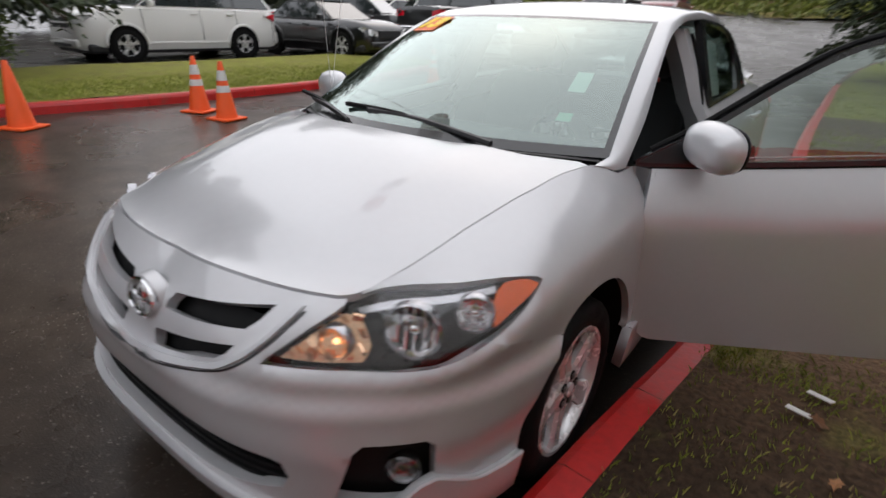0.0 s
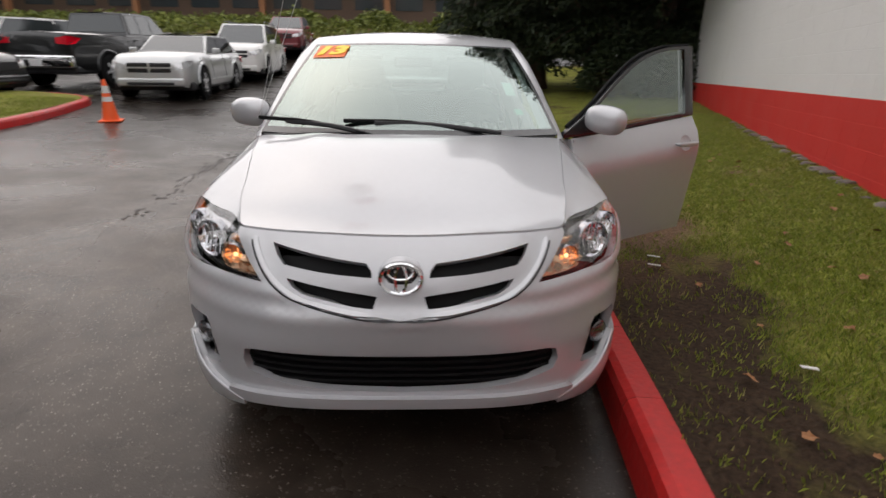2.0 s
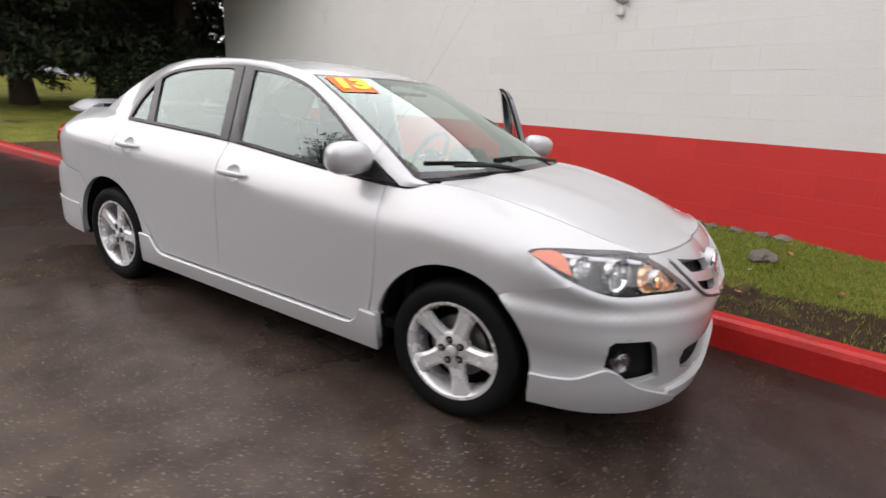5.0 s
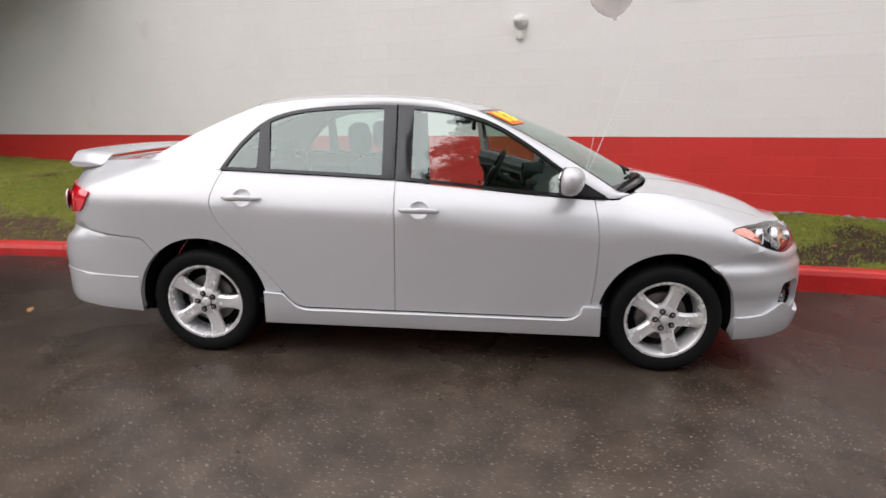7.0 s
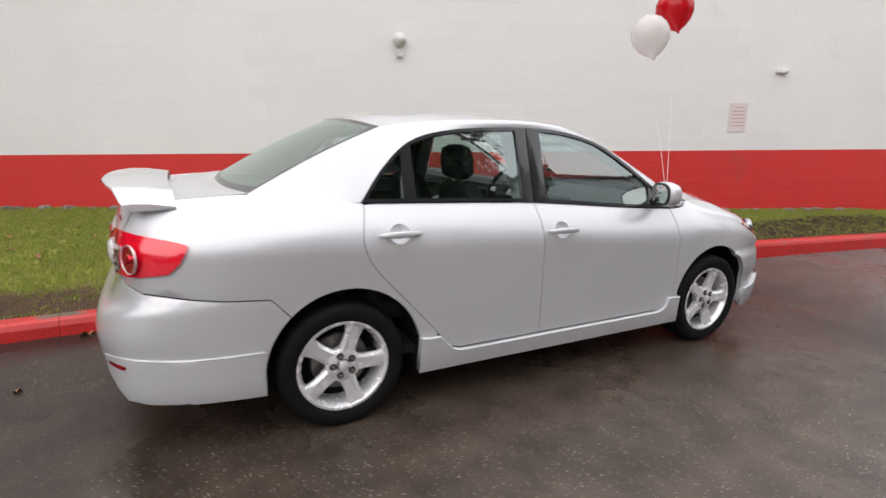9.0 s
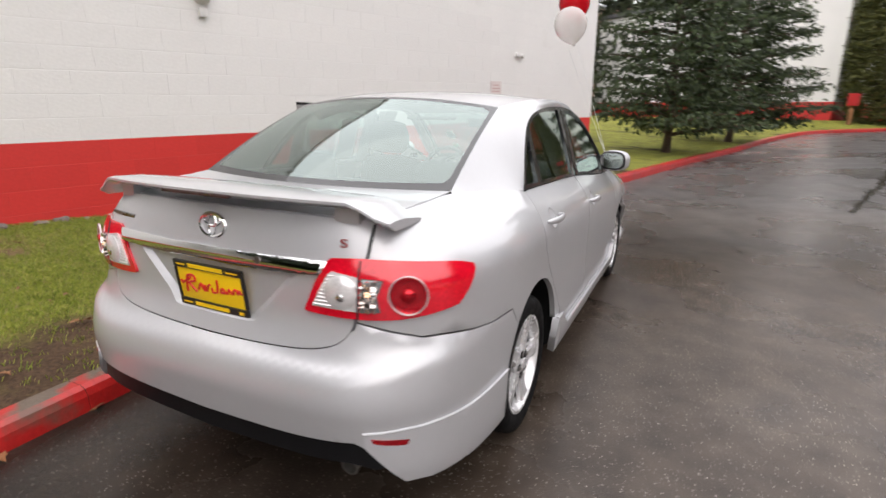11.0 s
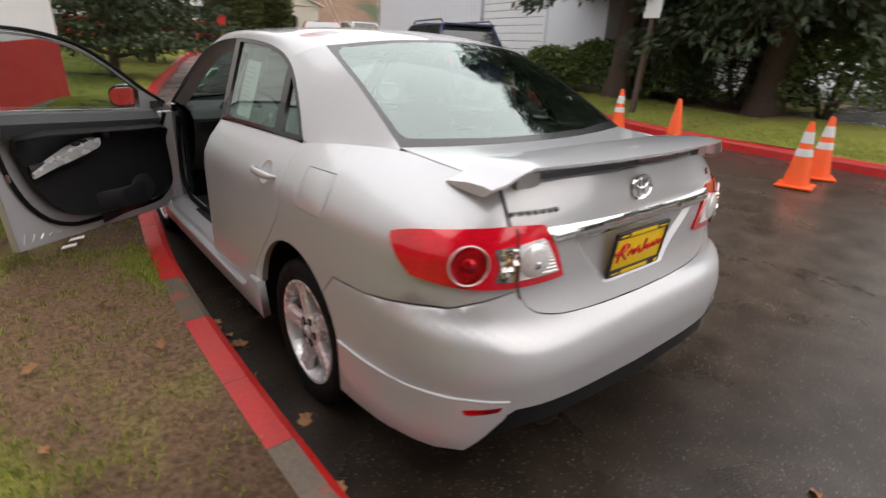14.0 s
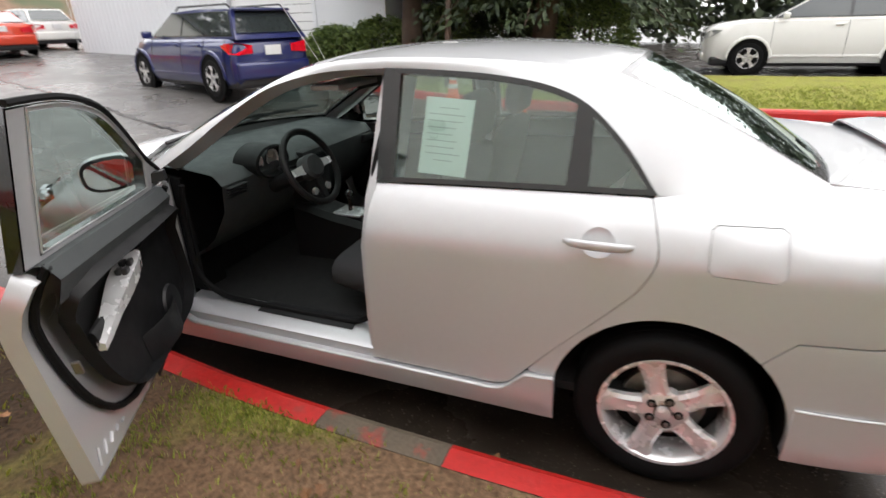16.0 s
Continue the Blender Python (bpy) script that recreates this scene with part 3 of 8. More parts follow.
# headlights
for sgn in (1, -1):
    loop = hl_low + list(reversed(hl_top))[1:] + list(reversed(hl_in))[1:-1]
    hl = skin("headlight", body, loop, LAMP_BED, car, step=.04, lip=.05, push=-.055, mirror=sgn < 0, label="clear headlight with a dark housing and a lit amber bulb")
    skin("lens", body, loop, LENS_GLASS, hl, step=.035, lip=.02, push=.002, mirror=sgn < 0)
    for phi, zz, rad, dep, mt in ((28.2, .742, .040, .044, AMBER_BOWL), (36.6, .757, .068, .060, REFLECTOR), (44.0, .780, .047, .050, REFLECTOR)):
        c = Vector(body(phi * KF, zz))
        out = Vector((math.sin(radians(phi - 12)), math.cos(radians(phi - 12)), .12)).normalized()
        if sgn < 0:
            c.x, out.x = -c.x, -out.x
        q = out.to_track_quat("Z", "Y").to_matrix().to_4x4()
        bm = bmesh.new()
        at_c = Matrix.Translation(c - out * .010) @ q
        add_lathe(bm, [(rad * .93, -.010), (rad * .84, -.020), (rad * .70, -dep * .62), (rad * .46, -dep * .86), (rad * .2, -dep), (0, -dep)], 14, at_c)
        part("reflector", bm, mt, hl)
        bm = bmesh.new()
        add_lathe(bm, [(rad * 1.02, -.030), (rad * 1.0, -.004), (rad * .95, .0), (rad * .91, -.010)], 32, at_c)
        part("bezel", bm, BEZEL, hl, "", True)
        for i in range(5 if phi < 42 else 3):
            bm = bmesh.new()
            xo = rad * (-.62 + 1.24 * i / (4 if phi < 42 else 2))
            ht = rad * .80 * math.sqrt(1 - (xo / rad) ** 2)
            add_tube(bm, [at_c @ Vector((xo, -ht, -.022)), at_c @ Vector((xo * 1.02, 0, -.034)), at_c @ Vector((xo, ht, -.022))], .0035, 5)
            part("reflector_flute", bm, mt, hl)
        bm = bmesh.new()
        bmesh.ops.create_uvsphere(bm, u_segments=14, v_segments=10, radius=rad * (.19 if phi < 30 else .22), matrix=Matrix.Translation(c - out * (dep * .62)))
        part("bulb", bm, AMBER_GLOW if phi < 30 else CHROME, hl, "lit amber bulb" if phi < 30 else "", True)
    # amber corner of the lamp with tilted facets
    corner = spline(F((22.4, .704), (27, .702), (31.6, .703)), .02) + spline(F((31.6, .703), (32.4, .74), (31.4, .785)), .02)[1:] + spline(F((31.4, .785), (29.4, .806), (26.6, .774), (24.2, .736), (22.4, .704)), .02)[1:-1]
    skin("amber_corner", body, corner, AMBER_BOWL, hl, step=.03, lip=.008, push=-.034, mirror=sgn < 0, label="amber-tinted corner of the lamp")
    rnd = random.Random(8)
    for phi, zz in ((23.9, .716), (25.6, .712), (25.8, .738), (27.6, .710), (29.6, .712), (31.0, .722), (31.0, .752), (30.2, .782), (28.6, .784), (26.8, .760)):
        c = Vector(body(phi * KF, zz)) - Vector((.3, 1, 0)).normalized() * .026
        bm = bmesh.new()
        bmesh.ops.create_cube(bm, size=1, matrix=pose(c.x * sgn, c.y, c.z, rnd.uniform(-38, 38), rnd.uniform(-30, 30), rnd.uniform(-38, 38)) @ Matrix.Diagonal((.024, .006, .022, 1)))
        part("facet", bm, AMBER_BOWL, hl)
    brow = spline(F((30.5, .808), (36, .818), (42, .824), (47.5, .829)), .02) + spline(F((47.5, .818), (42, .812), (36, .806), (31.2, .797)), .02)
    skin("lamp_brow", body, brow, BEZEL, hl, step=.02, lip=.012, push=-.014, mirror=sgn < 0, label="bright strip along the top of the lamp")
    amber = spline(F((46.6, .754), (50, .782), (54.0, .814), (52.4, .827), (48.6, .829), (46.8, .80), (46.6, .742)), .02)[:-1]
    skin("side_marker", body, amber, AMBER_LENS, hl, step=.03, lip=.01, push=-.004, mirror=sgn < 0, label="orange side marker lens")

# fender, doors, quarter, sills
front_seam = [(.880, .385), (.893, .50), (.899, .70), (.890, .85), (.875, .952)]
fender_loop = (SY(*line([(.880 + G, .388), (.945, .392)], .03)) + SY(*arch(*arch_f, 168, 55.8, 30))
               + line(seam_f, .03)[1:] + hl_low[int(len(hl_low) * .72) + 1:] + list(reversed(hl_top[1:-1]))
               + top_edge(hl_top[1][0] + .002, a_of_y(.878, .95), .001, 40) + list(reversed(SY(*[(y + G, z) for y, z in spline(front_seam, .05)])))[1:-1])
rear_seam = [(-.70, .318), (-.755, .335), (-.829, .415), (-.919, .518), (-1.060, .668), (-1.165, .79), (-1.208, .893), (-1.196, .975), (-1.172, 1.056)]
door_f = (SY(*line([(-.187 + G, .319), (.76, .319)], .06)) + SY(*spline([(.76, .319), (.80, .327), (.838, .362), (.880 - G, .389)], .02))[1:]
          + SY(*[(y - G, z) for y, z in spline(front_seam, .05)])[1:] + top_edge(a_of_y(.873, .95), a_of_y(-.200 + G, 1.03), .004)
          + SY(*line([(-.200 + G, 1.02), (-.190 + G, .80), (-.187 + G, .33)], .06))[1:])
door_r = (SY(*line([(-.187 - G, .319), (-.70, .319)], .06)) + SY(*[(y + G, z) for y, z in spline(rear_seam, .03)])[1:]
          + list(reversed(top_edge(a_of_y(-.200 - G, 1.03), a_of_y(-1.17 + G, 1.05), .004)))[1:]
          + SY(*line([(-.200 - G, 1.02), (-.190 - G, .80), (-.187 - G, .33)], .06))[1:])
seam_r = SY((-1.545, .605), (-1.62, .688), (-1.80, .700), (-1.92, .716))
quarter = (SY(*[(y - G, z) for y, z in spline(rear_seam[2:], .03)]) + top_edge(a_of_y(-1.18, 1.05), A3 - b_of_x(.580, 1.07), -.001)
           + [(A3 - b, z) for b, z in TX((.586, 1.03), (.590, .97), (.568, .812), (.563, .775))] + [(A3 - b, z) for b, z in TX((.66, .755), (.74, .735))]
           + list(reversed(seam_r)) + SY(*arch(*arch_r, 133, 12, 28)) + SY((-.918, .402), (-.832, .402)))
fuel = SY((-1.345, .995), (-1.36, 1.008), (-1.53, 1.013), (-1.548, 1.0), (-1.552, .885), (-1.535, .868), (-1.362, .868), (-1.348, .885))
sill_top = SY((.935, .388)) + SY(*spline([(.842, .388), (.83, .352), (.79, .318), (.74, .309)], .02)) + SY(*line([(.74, .309), (-.69, .309)], .08))[1:] + SY(*spline([(-.69, .309), (-.75, .327), (-.822, .397)], .02))[1:] + SY((-.924, .402))
sill_low = SY(*line([(-.93, .225), (.945, .222)], .08))


def cup_loop(y, z):
    """Outline of the finger recess behind a handle."""
    ac = a_of_y(y, z)
    return [(ac + .052 * math.cos(w), z + .045 * math.sin(w)) for w in (2 * math.pi * i / 28 for i in range(28))]


def door_handle(y, z, parent, sgn):
    c = Vector(body(a_of_y(y, z), z))
    bm = bmesh.new()
    rows = []
    for i in range(13):
        t = i / 12
        w = math.sin(math.pi * min(1, max(0, t))) ** .35
        off = .004 + .034 * math.sin(math.pi * t) ** .5
        yy = y - .108 + .216 * t
        cc = Vector((c.x + off, yy, z + .004 * math.sin(math.pi * t)))
        rows.append([cc + Vector((.009 * math.cos(a), 0, (.006 + .010 * w) * math.sin(a))) for a in (2 * math.pi * j / 10 for j in range(10))])
    add_loft(bm, rows, True, True)
    if sgn < 0:
        bmesh.ops.scale(bm, vec=(-1, 1, 1), verts=bm.verts)
    h = part("door_handle", bm, SILVER, parent, "", True, 60)
    ac = a_of_y(y, z)

    def dish(a, zz):
        p = body(a, zz)
        r = min(1.0, math.hypot((a - ac) / .054, (zz - z) / .047))
        return p[0] - .015 * (1 - r ** 2.5), p[1], p[2]
    skin("handle_cup", dish, cup_loop(y, z), SILVER, parent, step=.014, lip=0, mirror=sgn < 0)
    return h


# window shapes on the greenhouse, as length and height
win_low = pchip([(-1.19, 1.064), (-.945, 1.060), (-.3, 1.040), (.66, .971), (.96, .957)])
win_top = spline([(.955, .962), (.879, 1.006), (.72, 1.099), (.53, 1.216), (.346, 1.312), (.221, 1.355), (.09, 1.383), (-.03, 1.396), (-.246, 1.404), (-.53, 1.394), (-.72, 1.374), (-.85, 1.345), (-.95, 1.300), (-1.05, 1.222), (-1.12, 1.150), (-1.185, 1.066)], .03)
win_top = [(y, z + .024 * smooth_step(1.06, 1.36, z)) for y, z in win_top]


def cut_window(y0, y1):
    """The stretch of the window band between two lengths."""
    top = [p for p in win_top if y1 <= p[0] <= y0]
    f = lambda y: min(win_top, key=lambda p: abs(p[0] - y))[1]
    top = [(y0, f(y0))] + top + [(y1, f(y1))]
    low = [(y1 + (y0 - y1) * i / 14, win_low(y1 + (y0 - y1) * i / 14)) for i in range(15)]
    return [p for i, p in enumerate(top + low) if i == 0 or math.dist(p, (top + low)[i - 1]) > .004]


def shrink(loop, d, up=None):
    """The loop moved inwards by d."""
    k = len(loop)
    area = sum(loop[i - 1][0] * loop[i][1] - loop[i][0] * loop[i - 1][1] for i in range(k))
    s = 1 if area > 0 else -1
    out = []
    for i in range(k):
        (ax, ay), (bx, by), (cx, cy) = loop[i - 1], loop[i], loop[(i + 1) % k]
        n1 = Vector((-(by - ay), bx - ax)).normalized() * s
        n2 = Vector((-(cy - by), cx - bx)).normalized() * s
        n = n1 + n2
        n = n / max(.35, n.length_squared / 2)
        out.append((bx + n.x * d, by + n.y * d))
    keep = [p for p in out if inside(p, loop) and min(math.dist(p, q) for q in loop) > d * .8]
    return keep


win_f = cut_window(.93, -.195)
win_rear = cut_window(-.205, -1.183)


def make_front_door(sgn):
    d = skin("front_door", body, door_f, SILVER, car, [cup_loop(-.060, .886)], step=.04, lip=.055 if sgn < 0 else .02, mirror=sgn < 0, label="open driver door with black trim inside" if sgn < 0 else "")
    door_handle(-.060, .886, d, sgn)
    glass_f = [p for p in shrink(win_f, .017) if p[0] < .70]
    glass_f = [p for p in glass_f if p[0] > -.118]
    hole = [p for p in glass_f]
    skin("window_frame", green, win_f, BLACK_FILM, d, [hole], .05, .035, .004, sgn < 0, inner=Vector((0, 0, 1.1)))
    skin("window_glass", green, hole, SIDE_GLASS, d, step=.07, lip=0, push=-.006, mirror=sgn < 0, inner=Vector((0, 0, 1.1)))
    # mirror
    bm = bmesh.new()
    rows = []
    c = Vector((.868, .748, 1.062))
    for t, sx, sz in ((-.06, .060, .040), (-.055, .096, .064), (-.04, .108, .073), (-.01, .112, .074), (.018, .100, .064), (.038, .072, .044), (.046, .032, .020)):
        rows.append([c + Vector((sx * math.copysign(abs(math.cos(w)) ** .75, math.cos(w)), t, sz * math.copysign(abs(math.sin(w)) ** .75, math.sin(w)))) for w in (2 * math.pi * i / 24 for i in range(24))])
    add_loft(bm, rows, True, True)
    bmesh.ops.rotate(bm, cent=c, matrix=Matrix.Rotation(radians(-19), 3, 'Z'), verts=bm.verts)
    if sgn < 0:
        bmesh.ops.scale(bm, vec=(-1, 1, 1), verts=bm.verts)
    mh = part("door_mirror", bm, SILVER, d, "silver door mirror", True, 60)
    bm = bmesh.new()
    rim_ = [c + Vector((.100 * math.copysign(abs(math.cos(w)) ** .7, math.cos(w)), -.0605, .068 * math.copysign(abs(math.sin(w)) ** .7, math.sin(w)))) for w in (2 * math.pi * i / 24 for i in range(24))]
    add_loft(bm, [rim_, [p + Vector((0, .004, 0)) for p in rim_]], True, True)
    bmesh.ops.rotate(bm, cent=c, matrix=Matrix.Rotation(radians(-19), 3, 'Z'), verts=bm.verts)
    if sgn < 0:
        bmesh.ops.scale(bm, vec=(-1, 1, 1), verts=bm.verts)
    part("mirror_bezel", bm, BLACK_TRIM, mh)
    bm = bmesh.new()
    face = [c + Vector((.088 * math.copysign(abs(math.cos(w)) ** .7, math.cos(w)), -.0685 + .0010 * math.sin(w), .055 * math.copysign(abs(math.sin(w)) ** .7, math.sin(w)))) for w in (2 * math.pi * i / 24 for i in range(24))]
    add_loft(bm, [face, [p + Vector((0, .004, 0)) for p in face]], True, True)
    bmesh.ops.rotate(bm, cent=c, matrix=Matrix.Rotation(radians(-19), 3, 'Z'), verts=bm.verts)
    if sgn < 0:
        bmesh.ops.scale(bm, vec=(-1, 1, 1), verts=bm.verts)
    part("mirror_glass", bm, MIRROR, mh)
    bm = bmesh.new()
    add_loft(bm, [[c + Vector((x, y + dy, z + dz)) for dy, dz in ((-.02, -.02), (.02, -.02), (.02, .02), (-.02, .02))] for x, y, z in ((-.07, 0, -.045), (-.12, .03, -.06), (-.175, .06, -.06))], True, True)
    if sgn < 0:
        bmesh.ops.scale(bm, vec=(-1, 1, 1), verts=bm.verts)
    part("mirror_arm", bm, BLACK_TRIM, mh)
    sail = [(.70, win_low(.70) + .006), (.925, .972), (.86, 1.012), (.70, 1.10)]
    skin("mirror_sail", green, line(sail, .04)[:-1], BLACK_TRIM, d, step=.05, lip=.01, push=.007, mirror=sgn < 0, inner=Vector((0, 0, 1.1)))
    # inside: painted jamb, rubber seal, trim
    seal_yz = [(-.150, 1.02), (-.145, .86), (-.125, .70), (-.075, .55), (.01, .445), (.11, .395), (.22, .380), (.60, .380), (.74, .392), (.815, .44), (.845, .56), (.850, .94)]
    trim_yz = [(-.105, .995), (-.098, .86), (-.070, .70), (-.015, .57), (.07, .475), (.17, .432), (.30, .420), (.60, .420), (.72, .432), (.79, .48), (.815, .58), (.822, .925)]
    inn = SY(*spline(trim_yz, .04)) + SY(*[(y, win_low(y) - .012) for y in (.75, .6, .4, .2, .05)])
    jamb = skin("door_jamb", body, shrink(door_f, .004), SILVER_EDGE, d, [], .06, 0, -.052, sgn < 0)
    bm = bmesh.new()
    add_tube(bm, [Vector(body(a, z)) * 1.0 + Vector((-.066, 0, 0)) for a, z in SY(*spline(seal_yz, .05))], .013, 8)
    if sgn < 0:
        bmesh.ops.scale(bm, vec=(-1, 1, 1), verts=bm.verts)
    part("door_seal", bm, RUBBER, d, "", True)
    trim = skin("door_trim", body, inn, CABIN, d, [], .05, .045, -.098, sgn < 0, "black moulded inner door trim")
    if sgn < 0:
        px = -(HALF - .105)
        bm = bmesh.new()
        rows = []
        for t, y, z, w in ((0, .33, .80, .012), (.3, .22, .775, .024), (.7, .05, .745, .026), (1, -.06, .735, .014)):
            rows.append([Vector((px + .02 + w * math.cos(a) + .015, y, z + .030 * math.sin(a))) for a in (2 * math.pi * j / 10 for j in range(10))])
        add_loft(bm, rows, True, True)
        part("armrest", bm, CABIN, trim, "", True)
        bm = bmesh.new()
        add_loft(bm, [[Vector((px + .05 + dx, y, z + dz)) for dx, dz in ((-.030 * k, -.040 * k), (.024 * k, -.046 * k), (.034 * k, .004), (-.026 * k, .016))] for y, z, k in ((.345, .846, .55), (.32, .846, .95), (.25, .836, 1.2), (.16, .812, 1.15), (.07, .778, .85), (-.02, .738, .62), (-.06, .715, .4))], True, True)
        part("switch_panel", bm, ALLOY, trim, "silver armrest switch panel", True, 30)
        for i in range(4):
            bm = bmesh.new()
            add_box(bm, (px + .040 + .022 * (i % 2), .185 + .045 * (i // 2), .826 + .010 * (i // 2)), (px + .058 + .022 * (i % 2), .217 + .045 * (i // 2), .848 + .010 * (i // 2)), .004)
            part("window_switch", bm, BLACK_TRIM, trim)
        bm = bmesh.new()
        add_loft(bm, [[Vector((px + .042 + dx, y + .07, .868 + dz)) for dx, dz in ((-.008, -.02 * k), (.014, -.018 * k), (.014, .018 * k), (-.008, .02 * k))] for y, k in ((.36, .6), (.33, 1.2), (.27, 1.0), (.24, .4))], True, True)
        part("inner_handle", bm, CHROME, trim, "chrome inner door handle", True)
        bm = bmesh.new()
        rows = [[Vector((px - .005 + .055 * s * math.sin(math.pi * u), .64 - .36 * u, z - .05 * u * (1 - s))) for u in (i / 12 for i in range(13))] for s, z in ((0.0, .40), (1.0, .42), (1.0, .53), (.85, .545))]
        add_loft(bm, rows)
        part("door_pocket", bm, CABIN, trim, "", True)
        bm = bmesh.new()
        add_lathe(bm, [(.085, 0), (.08, .012), (.06, .016), (0, .016)], 28, Matrix.Translation((px - .003, .60, .50)) @ Euler((0, radians(90), 0)).to_matrix().to_4x4())
        part("speaker", bm, BLACK_TRIM, trim, "", True)
        bm = bmesh.new()
        add_box(bm, (px + .02, -.175, .70), (px + .045, -.165, .74), .004)
        part("latch", bm, STEEL, d)
        # sloping dark pad along the window ledge
        bm = bmesh.new()
        add_loft(bm, [[Vector((-(green_x(win_low(y)) - x), y, win_low(y) - dz)) for x, dz in ((.012, .002), (.06, .006), (.085, .05), (.055, .12))] for y in (-.16, 0, .2, .4, .6, .78)])
        part("trim_ledge", bm, DASH, trim, "", True)
        # silver inner edge of the window frame
        skin("inner_frame", green, shrink(win_f, .004), SILVER_EDGE, d, [hole], .05, 0, -.034, True, inner=Vector((0, 0, 1.1)))
        bm = bmesh.new()
        add_tube(bm, [Vector((-(green(y, z)[0] - .034), y, z)) for y, z in win_f if z > win_low(y) + .02], .010, 6)
        part("frame_seal", bm, RUBBER, d, "black rubber seal round the window frame", True)
        for i in range(5):
            bm = bmesh.new()
            add_tube(bm, [(-(HALF - .056), -.150 + .045 * i, .352 + .004 * i), (-(HALF - .054), -.128 + .045 * i, .405 - .010 * i)], .006, 6)
            part("jamb_rib", bm, SILVER_EDGE, jamb, "", True)
        bm = bmesh.new()
        add_tube(bm, [Vector((-(green(y, z)[0] - .040), y, z)) for y, z in hole], .0028, 6, True)
        part("inner_frame_edge", bm, SILVER_EDGE, d, "thin silver edge round the glass", True)
    return d


for sgn in (1, -1):
    fd = make_front_door(sgn)
    if sgn < 0:
        hinge = Vector((-.845, .885, .36))
        fd.matrix_local = Matrix.Translation(hinge + Vector((.016, -.004, 0))) @ Matrix.Rotation(radians(-58.7), 4, "Z") @ Matrix.Rotation(radians(-5.6), 4, "Y") @ Matrix.Rotation(radians(.5), 4, "X") @ Matrix.Translation(-hinge)
    skin("front_fender", body, fender_loop, SILVER, car, step=.045, lip=.025, mirror=sgn < 0)
    rd = skin("rear_door", body, door_r, SILVER, car, [cup_loop(-1.028, .926)], step=.05, lip=.02, mirror=sgn < 0)
    door_handle(-1.028, .926, rd, sgn)
    main = [p for p in shrink(win_rear, .017)]
    glass_r = [p for p in main if -.936 < p[0] < -.255]
    quart = [p for p in main if p[0] < -.946]
    skin("window_frame", green, win_rear, BLACK_FILM, rd, [glass_r, quart], .05, .03, .004, sgn < 0, inner=Vector((0, -.5, 1.1)))
    skin("window_glass", green, glass_r, SIDE_GLASS, rd, step=.07, lip=0, push=-.006, mirror=sgn < 0, inner=Vector((0, -.5, 1.1)))
    skin("quarter_glass", green, quart, SIDE_GLASS, rd, step=.07, lip=0, push=-.006, mirror=sgn < 0, inner=Vector((0, -.5, 1.1)))
    skin("rear_door_card", body, shrink(door_r, .05), CABIN, rd, step=.08, lip=0, push=-.09, mirror=sgn < 0)
    q = skin("rear_quarter", body, quarter, SILVER, car, [fuel] if sgn < 0 else [], .045, .025, mirror=sgn < 0)
    if sgn < 0:
        skin("fuel_flap", body, shrink(fuel, .0022), SILVER, q, step=.05, lip=.01, mirror=True)
        skin("fuel_well", body, fuel, BLACK_TRIM, q, step=.08, lip=0, push=-.012, mirror=True)
    sill = skin("side_sill", body, sill_low + sill_top, SILVER, car, step=.04, lip=.035, push=.024, mirror=sgn < 0)
    edge_bar([(a, z - .004) for a, z in sill_top], body, .026, .010, sill, sgn)
    for yc, zc, rr, ang in ((arch_f[0], arch_f[1], arch_f[2], 1), (arch_r[0], arch_r[1], arch_r[2], 1)):
        bm = bmesh.new()
        rows = []
        for i in range(25):
            w = radians(-12 + 204 * i / 24)
            zz = max(.24, zc + rr * math.sin(w))
            xo = body(a_of_y(yc + rr * math.cos(w), zz), zz)[0] - .022
            rows.append([Vector((x * sgn, yc + r * math.cos(w), zc + r * math.sin(w))) for x, r in ((xo, rr + .006), (xo - .05, rr - .002), (.62, rr + .012), (.50, rr + .012))])
        add_loft(bm, rows)
        part("wheel_arch_liner", bm, WELL, car, "", True)
        bm = bmesh.new()
        add_loft(bm, [[Vector((.50 * sgn, yc + s * (rr + .01) * math.cos(w), zc + s * (rr + .01) * math.sin(w))) for w in (radians(-12 + 204 * i / 24) for i in range(25))] for s in (1, .02)])
        part("wheel_arch_wall", bm, WELL, car)

# tail: the boot lid carries a shallow recess for the plate, the bumper a ledge with a soft crease
def bumper_skin(b, z):
    x, y, zz = tail(b, z)
    side_up = .055 * smooth_step(.50, .84, abs(x))
    z0 = .602 + side_up
    out = .027 * (smooth_step(0, 1, (.660 + side_up - z) / .052) if z > z0 else max(0.0, 1 - (z0 - z) / .21))
    return x * (1 + .008 * out / .027 * (1 - smooth_step(.84, .868, abs(x)))), y - out * (1 - smooth_step(.80, .866, abs(x))), zz


seam = spline([(0, .657), (.20, .661), (.36, .671), (.45, .684), (.51, .706), (.545, .745), (.560, .812)], .02)
trunk_half = TX(*seam) + TX((.580, .97), (.576, 1.03)) + TX((.572, 1.066))
trunk_top = [(b, shoulder(A3 - b) - .003) for b in (b_of_x(.572, 1.06) * (1 - i / 12) for i in range(13))]
recess = mirror_loop(TX(*spline([(0, .712), (.10, .712), (.165, .714)], .03)) + TX(*spline([(.165, .714), (.186, .720), (.200, .738)], .008))[1:] + TX(*line([(.200, .738), (.375, .915), (0, .915)], .03))[1:])
trunk = skin("boot_lid", tail, mirror_loop(trunk_half + trunk_top[1:]), SILVER, car, [recess], .03, .035)
rim_in = [(b * .90, .812 + (z - .812) * .86) for b, z in recess]
